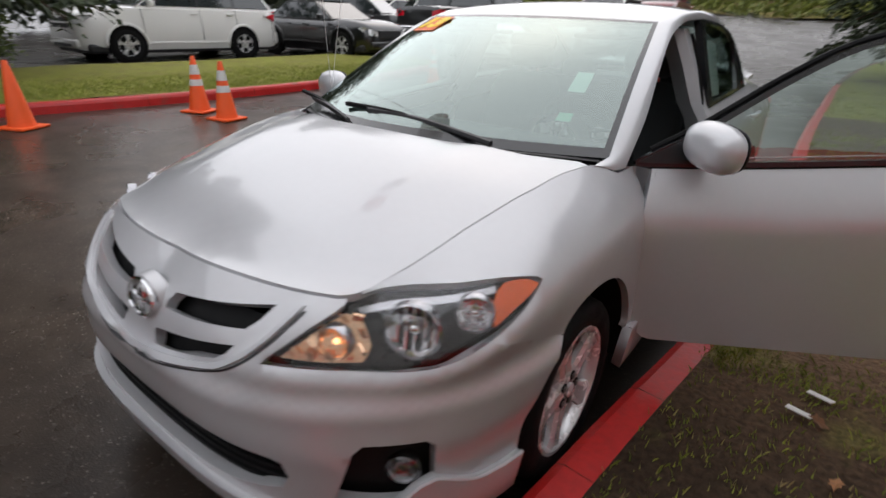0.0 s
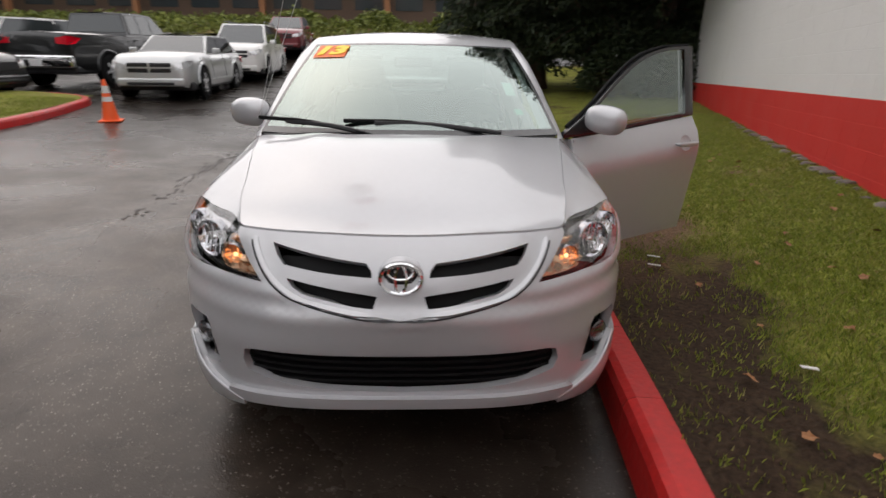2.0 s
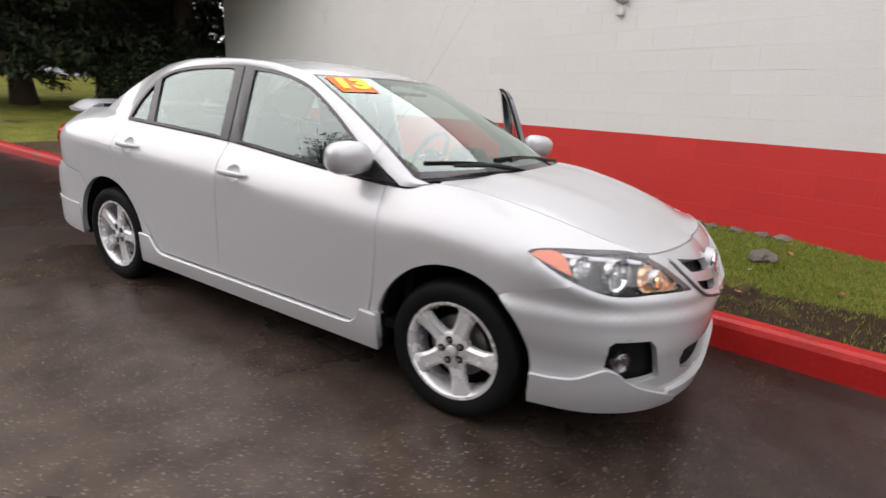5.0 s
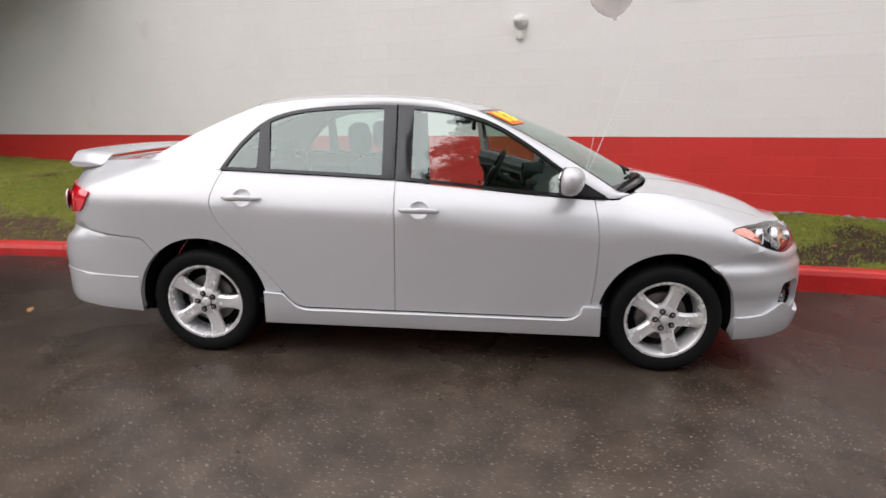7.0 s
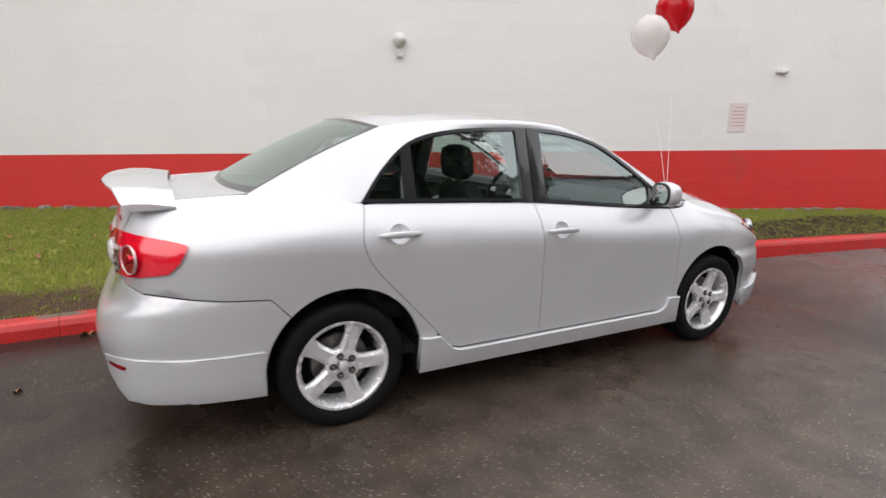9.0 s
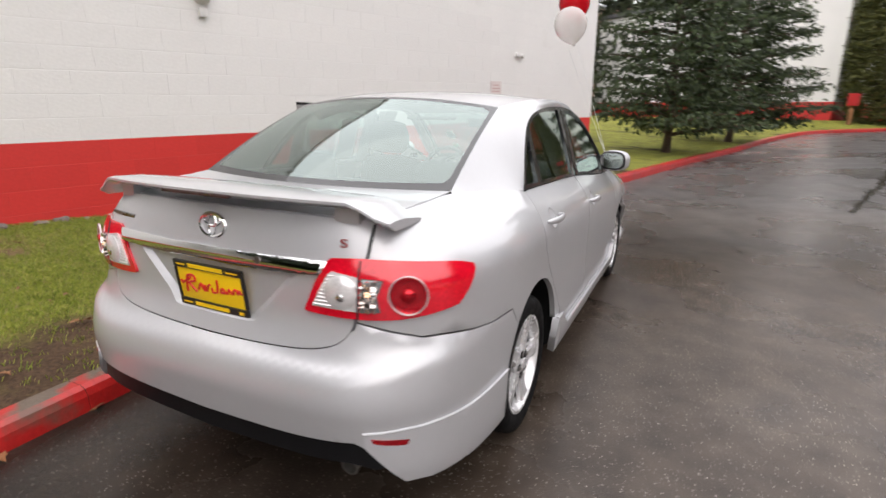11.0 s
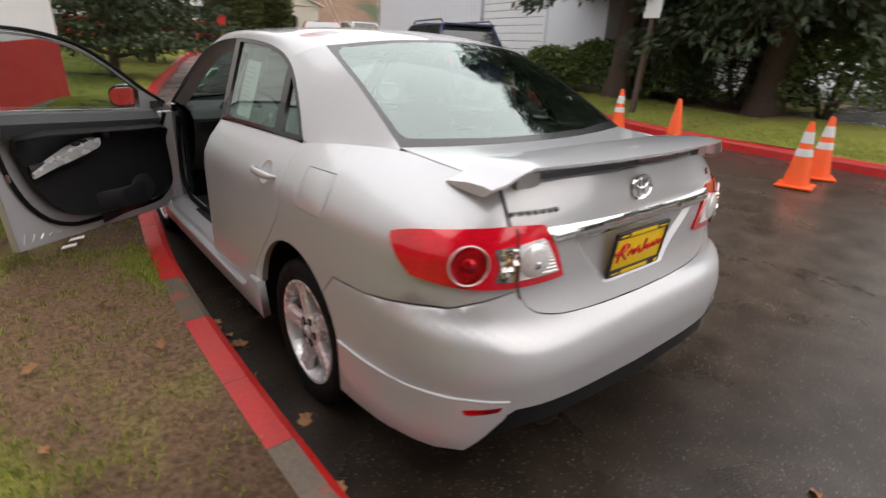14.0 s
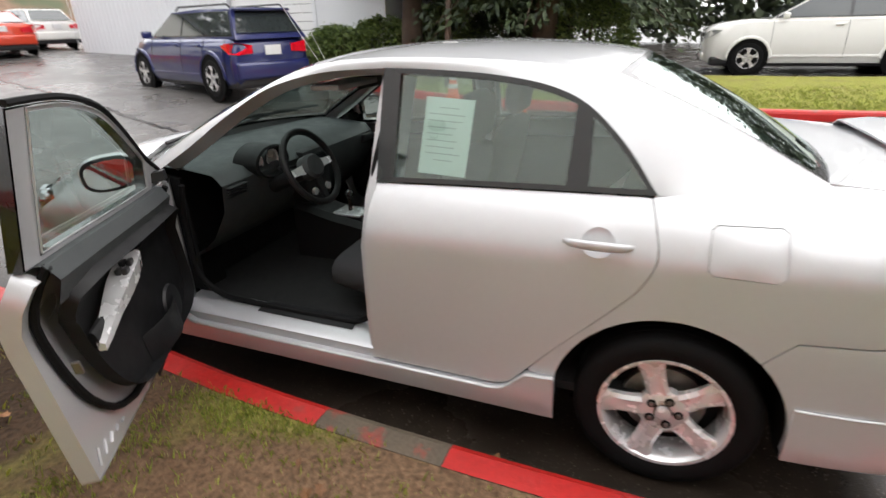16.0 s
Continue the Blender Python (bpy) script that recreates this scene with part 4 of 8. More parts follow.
skin("plate_recess", tail, rim_in, SILVER, trunk, step=.03, lip=0, push=-.016)
bm = bmesh.new()
add_loft(bm, [[Vector(tail(b, z)) + Vector((0, .001, 0)) for b, z in recess], [Vector(tail(b, z)) + Vector((0, .0165, 0)) for b, z in rim_in]], True)
bmesh.ops.recalc_face_normals(bm, faces=bm.faces)
part("recess_edge", bm, SILVER, trunk)
rb_top = TX(*[(x, z - .0038) for x, z in seam[:-3]]) + TX((.5575, .750), (.564, .770), (.66, .749), (.745, .728))
rb_side = [(A3 - a, z) for a, z in list(reversed(SY((-1.545, .599), (-1.62, .682), (-1.80, .694), (-1.92, .710))))]
rb_arch = [(A3 - a, z) for a, z in SY(*reversed(arch(*arch_r, 188, 134, 12)))]
low_edge = [(.597, .420), (.45, .412), (.30, .405), (0, .395)]
rb_low = [(A3 - a, z) for a, z in SY((-1.662, .258), (-1.80, .264), (-2.0, .270))] + TX((.80, .276), (.727, .282), (.695, .325), (.64, .395)) + TX(*spline(low_edge, .03))
refl_c = spline(TX((.645, .442), (.69, .438), (.738, .433), (.733, .417), (.69, .421), (.65, .428), (.645, .442)), .02)[:-1]
rear_bumper = skin("rear_bumper", bumper_skin, mirror_loop(rb_top + rb_side + rb_arch + rb_low), SILVER, car, step=.022, lip=.03)
diff_half = TX((0, .318), (.325, .330), (.58, .338), (.66, .318), (.685, .330), (.636, .396)) + TX(*[(x, z + .004) for x, z in spline(low_edge, .03)])
skin("rear_diffuser", tail, mirror_loop(line(diff_half, .05)), DARK_PLASTIC, rear_bumper, step=.06, lip=.05, push=-.012, label="black lower rear diffuser")
for sgn in (1, -1):
    skin("rear_reflector", tail, refl_c, RED_BOWL, rear_bumper, step=.03, lip=.008, push=.011, mirror=sgn < 0, label="narrow red reflector")
    hi = [(A3 - a, z) for a, z in SY((-1.657, .457), (-1.80, .458), (-2.0, .462))] + TX((.845, .460), (.80, .466), (.72, .466), (.625, .455))
    lo = TX((.632, .405), (.66, .372), (.697, .325), (.727, .284), (.78, .276), (.84, .272)) + [(A3 - a, z) for a, z in SY((-1.95, .268), (-1.80, .262), (-1.655, .256))]
    skin("corner_spoiler", tail, line(hi, .04) + line(lo, .05), SILVER, rear_bumper, step=.03, lip=.012, push=.010, mirror=sgn < 0)
    edge_bar(line(hi, .04), tail, .012, .005, rear_bumper, sgn)
    # tail lamps: red shell, clear reversing lens with a round bulge, faceted indicator, ringed brake bowl
    side_tip = [(A3 - a, z) for a, z in SY((-1.975, .944), (-1.915, .928), (-1.918, .914), (-1.950, .862), (-1.990, .820))]
    tl_loop = spline(TX((.392, .797), (.43, .882), (.466, .950), (.48, .962)), .02) + spline(TX((.48, .962), (.588, .966), (.70, .956)) + side_tip, .02)[1:] + spline([side_tip[-1]] + TX((.72, .798), (.64, .790), (.52, .787), (.40, .792), (.392, .797)), .02)[1:-1]
    tl = skin("tail_light", tail, tl_loop, RED_LENS, car, step=.035, lip=.025, push=.010, mirror=sgn < 0, label="red tail light with clear reversing and indicator lenses")
    clear = line(TX((.424, .816), (.452, .872), (.478, .918), (.490, .926), (.567, .914), (.567, .812), (.424, .816)), .03)[:-1]
    skin("reversing_lens", tail, clear, CLEAR_LENS, tl, step=.03, lip=.008, push=.015, mirror=sgn < 0, label="clear ribbed lens")
    for i in range(9):
        z = .823 + .0115 * i
        x0 = .428 + .56 * (z - .816)
        bm = bmesh.new()
        row = [Vector(tail(b_of_x(x0 + (.50 - x0) * k / 4, z), z)) for k in range(5)]
        add_tube(bm, [(p.x * sgn, p.y - .0155, p.z) for p in row], .0032, 6)
        part("lens_rib", bm, CLEAR_LENS, tl, "", True)
    ind = line(TX((.579, .912), (.640, .908), (.626, .862), (.636, .815), (.579, .810), (.579, .912)), .03)[:-1]
    skin("indicator_lens", tail, ind, BEZEL, tl, step=.03, lip=.008, push=.014, mirror=sgn < 0, label="faceted indicator bed")
    rnd = random.Random(5)
    for i in range(3):
        for k in range(6):
            x, z = .588 + .0165 * i, .820 + .0165 * k
            p = Vector(tail(b_of_x(x, z), z))
            bm = bmesh.new()
            tilt = pose(p.x * sgn, p.y - .0165, p.z, rnd.uniform(-40, 40), 0, rnd.uniform(-40, 40))
            bmesh.ops.create_cube(bm, size=1, matrix=tilt @ Matrix.Diagonal((.0145, .006, .0145, 1)))
            part("facet", bm, AMBER_BOWL if (i, k) in ((1, 4), (1, 3)) else FACET, tl)
    p = Vector(tail(b_of_x(.573, .87), .87))
    bm = bmesh.new()
    strip = [Vector(tail(b_of_x(.5725, z), z)) for z in (.788, .83, .87, .92, .963)]
    add_tube(bm, [(q.x * sgn, q.y - .0115, q.z) for q in strip], .003, 6)
    part("lamp_joint", bm, BLACK_TRIM, tl, "dark joint between the lamp halves")
    c = Vector(tail(b_of_x(.706, .868), .868))
    nn = Vector((.50, -1, .05)).normalized()
    if sgn < 0:
        c.x, nn.x = -c.x, -nn.x
    qm = Matrix.Translation(c + nn * .012) @ nn.to_track_quat("Z", "Y").to_matrix().to_4x4()
    bm = bmesh.new()
    add_lathe(bm, [(.060, 0), (.060, .006), (.0580, .008), (.0555, .006), (.0545, .003)], 36, qm)
    part("lamp_ring", bm, PINK_RING, tl, "bright ring round the brake lamp", True)
    bm = bmesh.new()
    add_lathe(bm, [(.054, .005), (.047, .003), (.034, .0015), (.022, .003), (.019, .009), (.011, .013), (0, .014)], 36, qm)
    part("brake_lens", bm, RED_BOWL, tl, "", True)
    c = Vector(tail(b_of_x(.520, .868), .868))
    if sgn < 0:
        c.x = -c.x
    out_ = Vector((.2 * sgn, -1, 0)).normalized()
    qm = Matrix.Translation(c + out_ * .012) @ out_.to_track_quat("Z", "Y").to_matrix().to_4x4()
    bm = bmesh.new()
    add_lathe(bm, [(.052, .0), (.052, .006), (.046, .011), (.030, .016), (.014, .018), (0, .0185)], 32, qm)
    part("reversing_bowl", bm, CLEAR_LENS, tl, "", True)
    bm = bmesh.new()
    add_lathe(bm, [(.013, .0175), (.009, .0205), (0, .0215)], 20, qm @ Matrix.Translation((.004, -.012, 0)))
    part("bulb_tip", bm, REFLECTOR, tl, "", True)
# chrome garnish, badges, plate
gar = spline(TX((-.470, .948), (-.2, .942), (0, .941), (.2, .942), (.470, .948)), .04) + spline(TX((.452, .915), (.2, .903), (0, .900), (-.2, .903), (-.452, .915)), .04)
def garnish_skin(b, z):
    x, y, zz = tail(b, z)
    return x, y - .012 * max(0.0, 1 - ((z - .924) / .025) ** 2), zz


skin("chrome_garnish", garnish_skin, gar, CHROME, trunk, step=.011, lip=.02, push=.009, label="chrome strip above the number plate")
ring_badge("rear_badge", Vector(tail(0, 1.012)) + Vector((0, -.006, 0)), (0, -1, .12), .058, .039, .006, trunk, "oval chrome ring emblem")
for i in range(7):
    x = -.568 + i * .0245
    bm = bmesh.new()
    p = Vector(tail(b_of_x(x, .998), .998))
    add_box(bm, (x - .0095, p.y - .005, .990), (x + .0095, p.y + .004, 1.004), .002)
    part("name_badge_bar", bm, DULL_CHROME, trunk)
p = Vector(tail(b_of_x(.51, 1.005), 1.005))
text_mesh("trim_badge", "S", .045, .003, mat("red_badge_enamel", (.35, .05, .05), .3, .4), trunk, Matrix.Translation(p + Vector((0, -.004, 0))) @ pose(0, 0, 0, 86, 0, 8) @ Matrix.Diagonal((1.3, .85, 1, 1)), "small red letter badge")
bm = bmesh.new()
bmesh.ops.create_cone(bm, cap_ends=True, segments=20, radius1=.012, radius2=.012, depth=.01, matrix=Matrix.Translation(Vector(tail(b_of_x(.222, .93), .93)) + Vector((0, -.018, 0))) @ pose(0, 0, 0, 90))
part("lock_barrel", bm, STEEL, trunk)
pc = Vector(tail(0, .797))
plate_m = Matrix.Translation(Vector((0, pc.y - .006, .803))) @ pose(0, 0, 0, 97, 0, 0)
bm = bmesh.new()
add_box(bm, (-.156, -.080, 0), (.156, .080, .006), .003)
plate = part("number_plate", bm, YELLOW, trunk, "yellow dealer plate with red script in a black frame", True)
plate.matrix_local = plate_m
for lo, hi in (((-.159, .058), (.159, .084)), ((-.159, -.084), (.159, -.058)), ((-.159, -.058), (-.149, .058)), ((.149, -.058), (.159, .058))):
    bm = bmesh.new()
    add_box(bm, (*lo, .0), (*hi, .012), .003)
    part("plate_frame", bm, BLACK_FRAME, plate)
for x0, x1, y0, y1, mm in ((-.085, .075, .064, .078, YELLOW), (-.085, .075, -.078, -.064, YELLOW), (-.14, -.10, .068, .073, YELLOW), (.09, .14, .068, .073, YELLOW), (-.14, -.10, -.073, -.068, YELLOW), (.12, .14, -.078, -.066, YELLOW)):
    bm = bmesh.new()
    add_box(bm, (x0, y0, .011), (x1, y1, .0135))
    part("frame_bar", bm, mm, plate)
# red brush-like strokes of the script
strokes = [[(-.135, .0), (-.10, .018), (-.09, .03)], [(-.118, -.035), (-.105, .03), (-.075, .036), (-.07, .015), (-.10, .004), (-.07, -.03)], [(-.06, -.018), (-.045, .008), (-.03, -.018), (-.025, .006)],
           [(-.02, -.018), (-.01, .006), (.0, .012)], [(.005, .0), (.01, -.018), (.03, -.01), (.035, .035), (.03, -.014)], [(.045, -.012), (.055, .006), (.068, -.010), (.05, -.012)],
           [(.075, -.012), (.085, .008), (.095, -.010)], [(.10, -.010), (.11, .012), (.12, .010), (.125, -.006), (.132, .012), (.142, -.004)], [(-.13, -.006), (-.14, .01)]]
for st in strokes:
    bm = bmesh.new()
    add_tube(bm, [(x, y * .9, .0075) for x, y in spline(st, .006)], .0042, 6)
    part("script_stroke", bm, RED_INK, plate)
# exhaust
bm = bmesh.new()
add_lathe(bm, [(.026, -.30), (.026, 0), (.030, .004), (.030, .012), (.024, .012), (.022, -.10), (0, -.10)], 20, Matrix.Translation((.565, -2.225, .318)) @ pose(0, 0, 0, 96))
part("exhaust_pipe", bm, STEEL, car, "small steel exhaust tip", True)


hood_zc = pchip([(1.288, 1.030), (1.40, 1.022), (1.55, .998), (1.70, .963), (1.85, .918), (1.96, .874), (2.02, .845), (2.052, .826)])


# the bonnet is a skin over plan coordinates: x across, y along
edge = [(fs_r(p) * math.sin(radians(p)), FRONT_Y + fs_r(p) * math.cos(radians(p)), fs_z(p)) for p in [i * 1.5 for i in range(0, 55)]]
side_edge = [e for e in edge if e[1] < 1.98 and e[0] > .5]
hx = pchip(sorted({round(e[1], 4): e[0] for e in side_edge}.items()))
hz = pchip(sorted({round(e[1], 4): e[2] for e in side_edge}.items()))
fx = pchip(sorted({round(e[0], 4): e[1] for e in edge if e[1] >= 1.95}.items()))
fz = pchip(sorted({round(e[0], 4): e[2] for e in edge if e[1] >= 1.95}.items()))


def bonnet(x, y):
    ax = abs(x)
    xe = hx(max(1.09, min(1.96, y)))
    q = min(1.0, ax / xe)
    zc = hood_zc(min(y, 2.052))
    ze = hz(max(1.09, min(1.96, y)))
    # two shallow ridges run from the screen to the lamps
    ridge = .010 * math.exp(-((ax - (.34 + .10 * (1.95 - y))) / .08) ** 2) * smooth_step(1.98, 1.6, y) if y < 1.98 else 0
    z = zc + (ze - zc) * q ** 2.6 + ridge * (1 - q ** 4)
    yf = fx(min(ax, .52))
    if y > yf - .16:
        t = (y - (yf - .16)) / .16
        z = z * (1 - t * t) + fz(min(ax, .52)) * t * t
    return x, y, z


rear_edge = spline([(0, 1.29), (.20, 1.283), (.40, 1.245), (.55, 1.185), (.68, 1.105)], .04)
outline = [(x, y) for x, y in rear_edge] + [(e[0] - .0012, e[1]) for e in reversed(edge) if e[1] > 1.11][0:]
half = [p for p in outline if p[0] >= 0]
hood_loop = half + [(-x, y) for x, y in reversed(half) if x > 1e-3]
skin("bonnet", bonnet, hood_loop, SILVER, car, step=.045, lip=.02, inner=Vector((0, 1.5, .5)))

# roof and glass
roof_c = pchip([(-1.09, 1.452), (-.93, 1.477), (-.70, 1.496), (-.5, 1.503), (-.25, 1.502), (-.09, 1.494), (.10, 1.475), (.25, 1.450), (.37, 1.420)])
rail_z = pchip([(-1.02, 1.412), (-.85, 1.434), (-.6, 1.450), (-.25, 1.457), (-.03, 1.450), (.15, 1.426), (.235, 1.406)])
rail_x = pchip([(-1.02, .560), (-.6, .612), (-.25, .622), (.0, .618), (.235, .592)])


def roof_end(x, front):
    k = (min(abs(x), .55) / .55) ** 2
    return .37 - .135 * k if front else -1.09 + .07 * k


def roof(x, t):
    """t from the rear edge, 0, to the front edge, 1.5."""
    u = t / 1.5
    y = roof_end(x, False) * (1 - u) + roof_end(x, True) * u
    yc = -1.09 * (1 - u) + .37 * u
    ye = -1.02 * (1 - u) + .235 * u
    q = min(1, abs(x) / rail_x(ye))
    return x * rail_x(ye) / .575, y, roof_c(yc) + (rail_z(ye) - roof_c(yc)) * q ** 2.4


skin("roof", roof, line([(-.575, 0), (.575, 0), (.575, 1.5), (-.575, 1.5), (-.575, 0)], .08)[:-1], SILVER, car, step=.08, lip=.012, inner=Vector((0, 0, .8)))


def screen_surface(low_corner, low_mid, top_corner, top_mid, bulge):
    def f(u, v):
        s = v
        lo = Vector((low_corner[0] * u, low_mid[1] + (low_corner[1] - low_mid[1]) * u * u, low_mid[2] + (low_corner[2] - low_mid[2]) * u * u))
        hi = Vector((top_corner[0] * u, top_mid[1] + (top_corner[1] - top_mid[1]) * u * u, top_mid[2] + (top_corner[2] - top_mid[2]) * u * u))
        p = lo * (1 - s) + hi * s
        p.z += bulge * math.sin(math.pi * s) * (1 - .3 * u * u)
        return p
    return f


windscreen = screen_surface((.735, 1.000, .998), (0, 1.285, 1.018), (.585, .235, 1.409), (0, .378, 1.418), .028)
wl_ = line([(-1, 0), (1, 0), (1, 1), (-1, 1), (-1, 0)], .08)[:-1]
inn_w = line([(-.972, .05), (.972, .05), (.972, .975), (-.972, .975), (-.972, .05)], .06)[:-1]
ws = skin("windscreen", windscreen, inn_w, SCREEN_GLASS, car, step=.1, lip=0, inner=Vector((0, .5, .8)))
skin("windscreen_border", windscreen, wl_, BLACK_FILM, car, [inn_w], .1, .012, 0, inner=Vector((0, .5, .8)))
backlight = screen_surface((.622, -1.655, 1.108), (0, -1.735, 1.100), (.560, -1.020, 1.413), (0, -1.088, 1.451), .022)
inn_b = spline([(-.93, .065), (-.5, .05), (0, .045), (.5, .05), (.93, .065)], .05) + spline([(.955, .11), (.962, .5), (.955, .90), (.90, .955)], .05) + spline([(.5, .965), (0, .97), (-.5, .965)], .05) + spline([(-.90, .955), (-.955, .90), (-.962, .5), (-.955, .11)], .05)
skin("rear_window", backlight, inn_b, REAR_GLASS, car, step=.1, lip=0, inner=Vector((0, -.8, .8)))
skin("rear_window_border", backlight, wl_, BLACK_FILM, car, [inn_b], .1, .012, 0, inner=Vector((0, -.8, .8)))


def ribbon(name, c1, c2, material, parent, sgn, bulge=0.0, n=6, lean=None):
    """Skins the band between two curves in space."""
    k = 30

    def runs(c):
        out = [0.0]
        for p, q in zip(c, c[1:]):
            out.append(out[-1] + (Vector(q) - Vector(p)).length)
        return out
    r1, r2 = runs(c1), runs(c2)

    def at(c, t):
        r = r1 if c is c1 else r2
        s = t * r[-1]
        i = max(j for j in range(len(c) - 1) if r[j] <= s + 1e-9)
        return Vector(c[i]).lerp(Vector(c[i + 1]), min(1, (s - r[i]) / max(1e-6, r[i + 1] - r[i])))
    verts, faces = [], []
    for i in range(k + 1):
        p, q = at(c1, i / k), at(c2, i / k)
        if lean:
            s0 = i / k * r1[-1]
            j0 = max(j for j in range(len(c1) - 1) if r1[j] <= s0 + 1e-9)
            m0 = lean[j0].lerp(lean[j0 + 1], min(1, (s0 - r1[j0]) / max(1e-6, r1[j0 + 1] - r1[j0]))) * (q - p).length
            m0 = (q - p).lerp(m0, .45 * smooth_step(0, .4, i / k) + .55 * smooth_step(.5, 1, i / k))
        for j in range(n + 1):
            v = p.lerp(q, j / n)
            if lean:
                u = j / n
                v = p * (1 + 2 * u) * (1 - u) ** 2 + m0 * u * (1 - u) ** 2 + q * u * u * (3 - 2 * u) + (q - p) * u * u * (u - 1)
            o = Vector((v.x, 0, v.z - .9)).normalized() * (bulge * (1 - smooth_step(0, .5, i / k)) if lean else bulge) * math.sin(math.pi * j / n)
            v = v + o
            verts.append((v.x * sgn, v.y, v.z))
    for _ in range(30 if lean else 0):
        old = [Vector(v) for v in verts]
        for i in range(1, k):
            for j in range(1, n):
                a = i * (n + 1) + j
                verts[a] = tuple(old[a] * .5 + (old[a - n - 1] + old[a + n + 1] + old[a - 1] + old[a + 1]) * .125)
    for i in range(k):
        for j in range(n):
            a = i * (n + 1) + j
            f = (a, a + 1, a + n + 2, a + n + 1)
            faces.append(f)
    ob = mesh_object(name, verts, faces, material, parent)
    me = ob.data
    c = me.polygons[len(faces) // 2]
    if c.normal.dot(c.center - Vector((0, c.center.y, .9))) < 0:
        me.flip_normals()
    return ob


out_win = [green(y, z) for y, z in win_top]
i_a = min(range(len(win_top)), key=lambda i: abs(win_top[i][0] - .235))
i_c = min(range(len(win_top)), key=lambda i: abs(win_top[i][0] + .90))
ws_side = [windscreen(1, s / 20) for s in range(21)]
bl_side = [backlight(1, 1 - s / 20) for s in range(21)]
rail = [roof(.575, 1.5 * (1 - s / 20)) for s in range(21)]
def top_pt(y):
    """A point of the shoulder line."""
    a = a_of_y(y, .95)
    for _ in range(4):
        a = a_of_y(y, shoulder(a))
    return body(a, shoulder(a))


low_c = [top_pt(y) for y in (-1.24, -1.3, -1.37, -1.44, -1.52, -1.60, -1.665)]
for sgn in (1, -1):
    ribbon("front_pillar", [top_pt(1.10), top_pt(1.03)] + out_win[:i_a + 1], [(.715, 1.085, .980), (.722, 1.04, .992)] + ws_side, SILVER, car, sgn, .010)
    ribbon("roof_rail", out_win[i_a:i_c + 1], rail, SILVER, car, sgn, .008)
    n_p = len(out_win[i_c:] + low_c)
    leans = [Vector((-.33, 0, .94)).lerp(Vector((-.66, 0, .75)), smooth_step(.15, 1.0, i / (n_p - 1))).normalized() for i in range(n_p)]
    ribbon("rear_pillar", out_win[i_c:] + low_c, bl_side, SILVER, car, sgn, .008, 14, leans)
    # inner door frame round the openings
    ribbon("inner_rail", [(x - .03, y, z + .01) for x, y, z in out_win[2:i_c + 1]], [(x - .09, y, z - .03) for x, y, z in out_win[2:i_c + 1]], SILVER_EDGE if sgn < 0 else HEADLINER, car, sgn)

# boot top
def boot_top(x, t):
    """t runs from the rear window, 0, to the rear edge, 1."""
    lo = backlight(1 if abs(x) > 1 else x, 0.0)
    y1 = -2.145 + .062 * x * x
    xe0, xe1 = .622, .574
    xx = x * (xe0 + (xe1 - xe0) * t)
    y = lo.y * (1 - t) + y1 * t
    z = lo.z * (1 - t) + (1.078 - .006 * x * x) * t + .012 * math.sin(math.pi * t) * (1 - x * x)
    return xx, y, z


skin("boot_deck", boot_top, line([(-1, 0), (1, 0), (1, 1), (-1, 1), (-1, 0)], .1)[:-1], SILVER, car, step=.1, lip=.015, inner=Vector((0, -1.8, .6)))
# spoiler on the boot
bm = bmesh.new()
rows = []
for i in range(33):
    x = -.655 + 1.31 * i / 32
    e = abs(x) / .655
    drop = .052 * smooth_step(.80, 1.0, e)
    yr = -2.240 + .105 * e ** 2.2
    yf = -1.965 + .02 * e ** 2 + (.0 if e < .8 else .0)
    zt = 1.138 - drop - .010 * e * e
    th = .022 + .004 * smooth_step(.8, 1, e)
    rows.append([Vector((x, yr, zt)), Vector((x, yr + .03, zt + .004)), Vector((x, (yr + yf) / 2, zt + .002)), Vector((x, yf, zt - .012)),
                 Vector((x, yf, zt - .020)), Vector((x, (yr + yf) / 2, zt - th)), Vector((x, yr + .03, zt - th)), Vector((x, yr, zt - .008))])
add_loft(bm, rows, True, True)
spoiler = part("spoiler", bm, SILVER, car, "low silver boot spoiler on two feet", True, 50)
for sgn in (1, -1):
    bm = bmesh.new()
    add_loft(bm, [[Vector((sgn * x, y, z)) for x, y in ((.46, -2.13), (.54, -2.12), (.54, -2.04), (.46, -2.04))] for z in (1.06, 1.110)], True, True)
    part("spoiler_foot", bm, SILVER_EDGE, spoiler)
bm = bmesh.new()
add_box(bm, (-.15, -2.245, 1.119), (.15, -2.231, 1.131), .003)
part("high_brake_light", bm, mat("dark_brake_lens", (.05, .02, .022), .3, 0, .1, coat=.6), spoiler, "narrow unlit brake light strip")

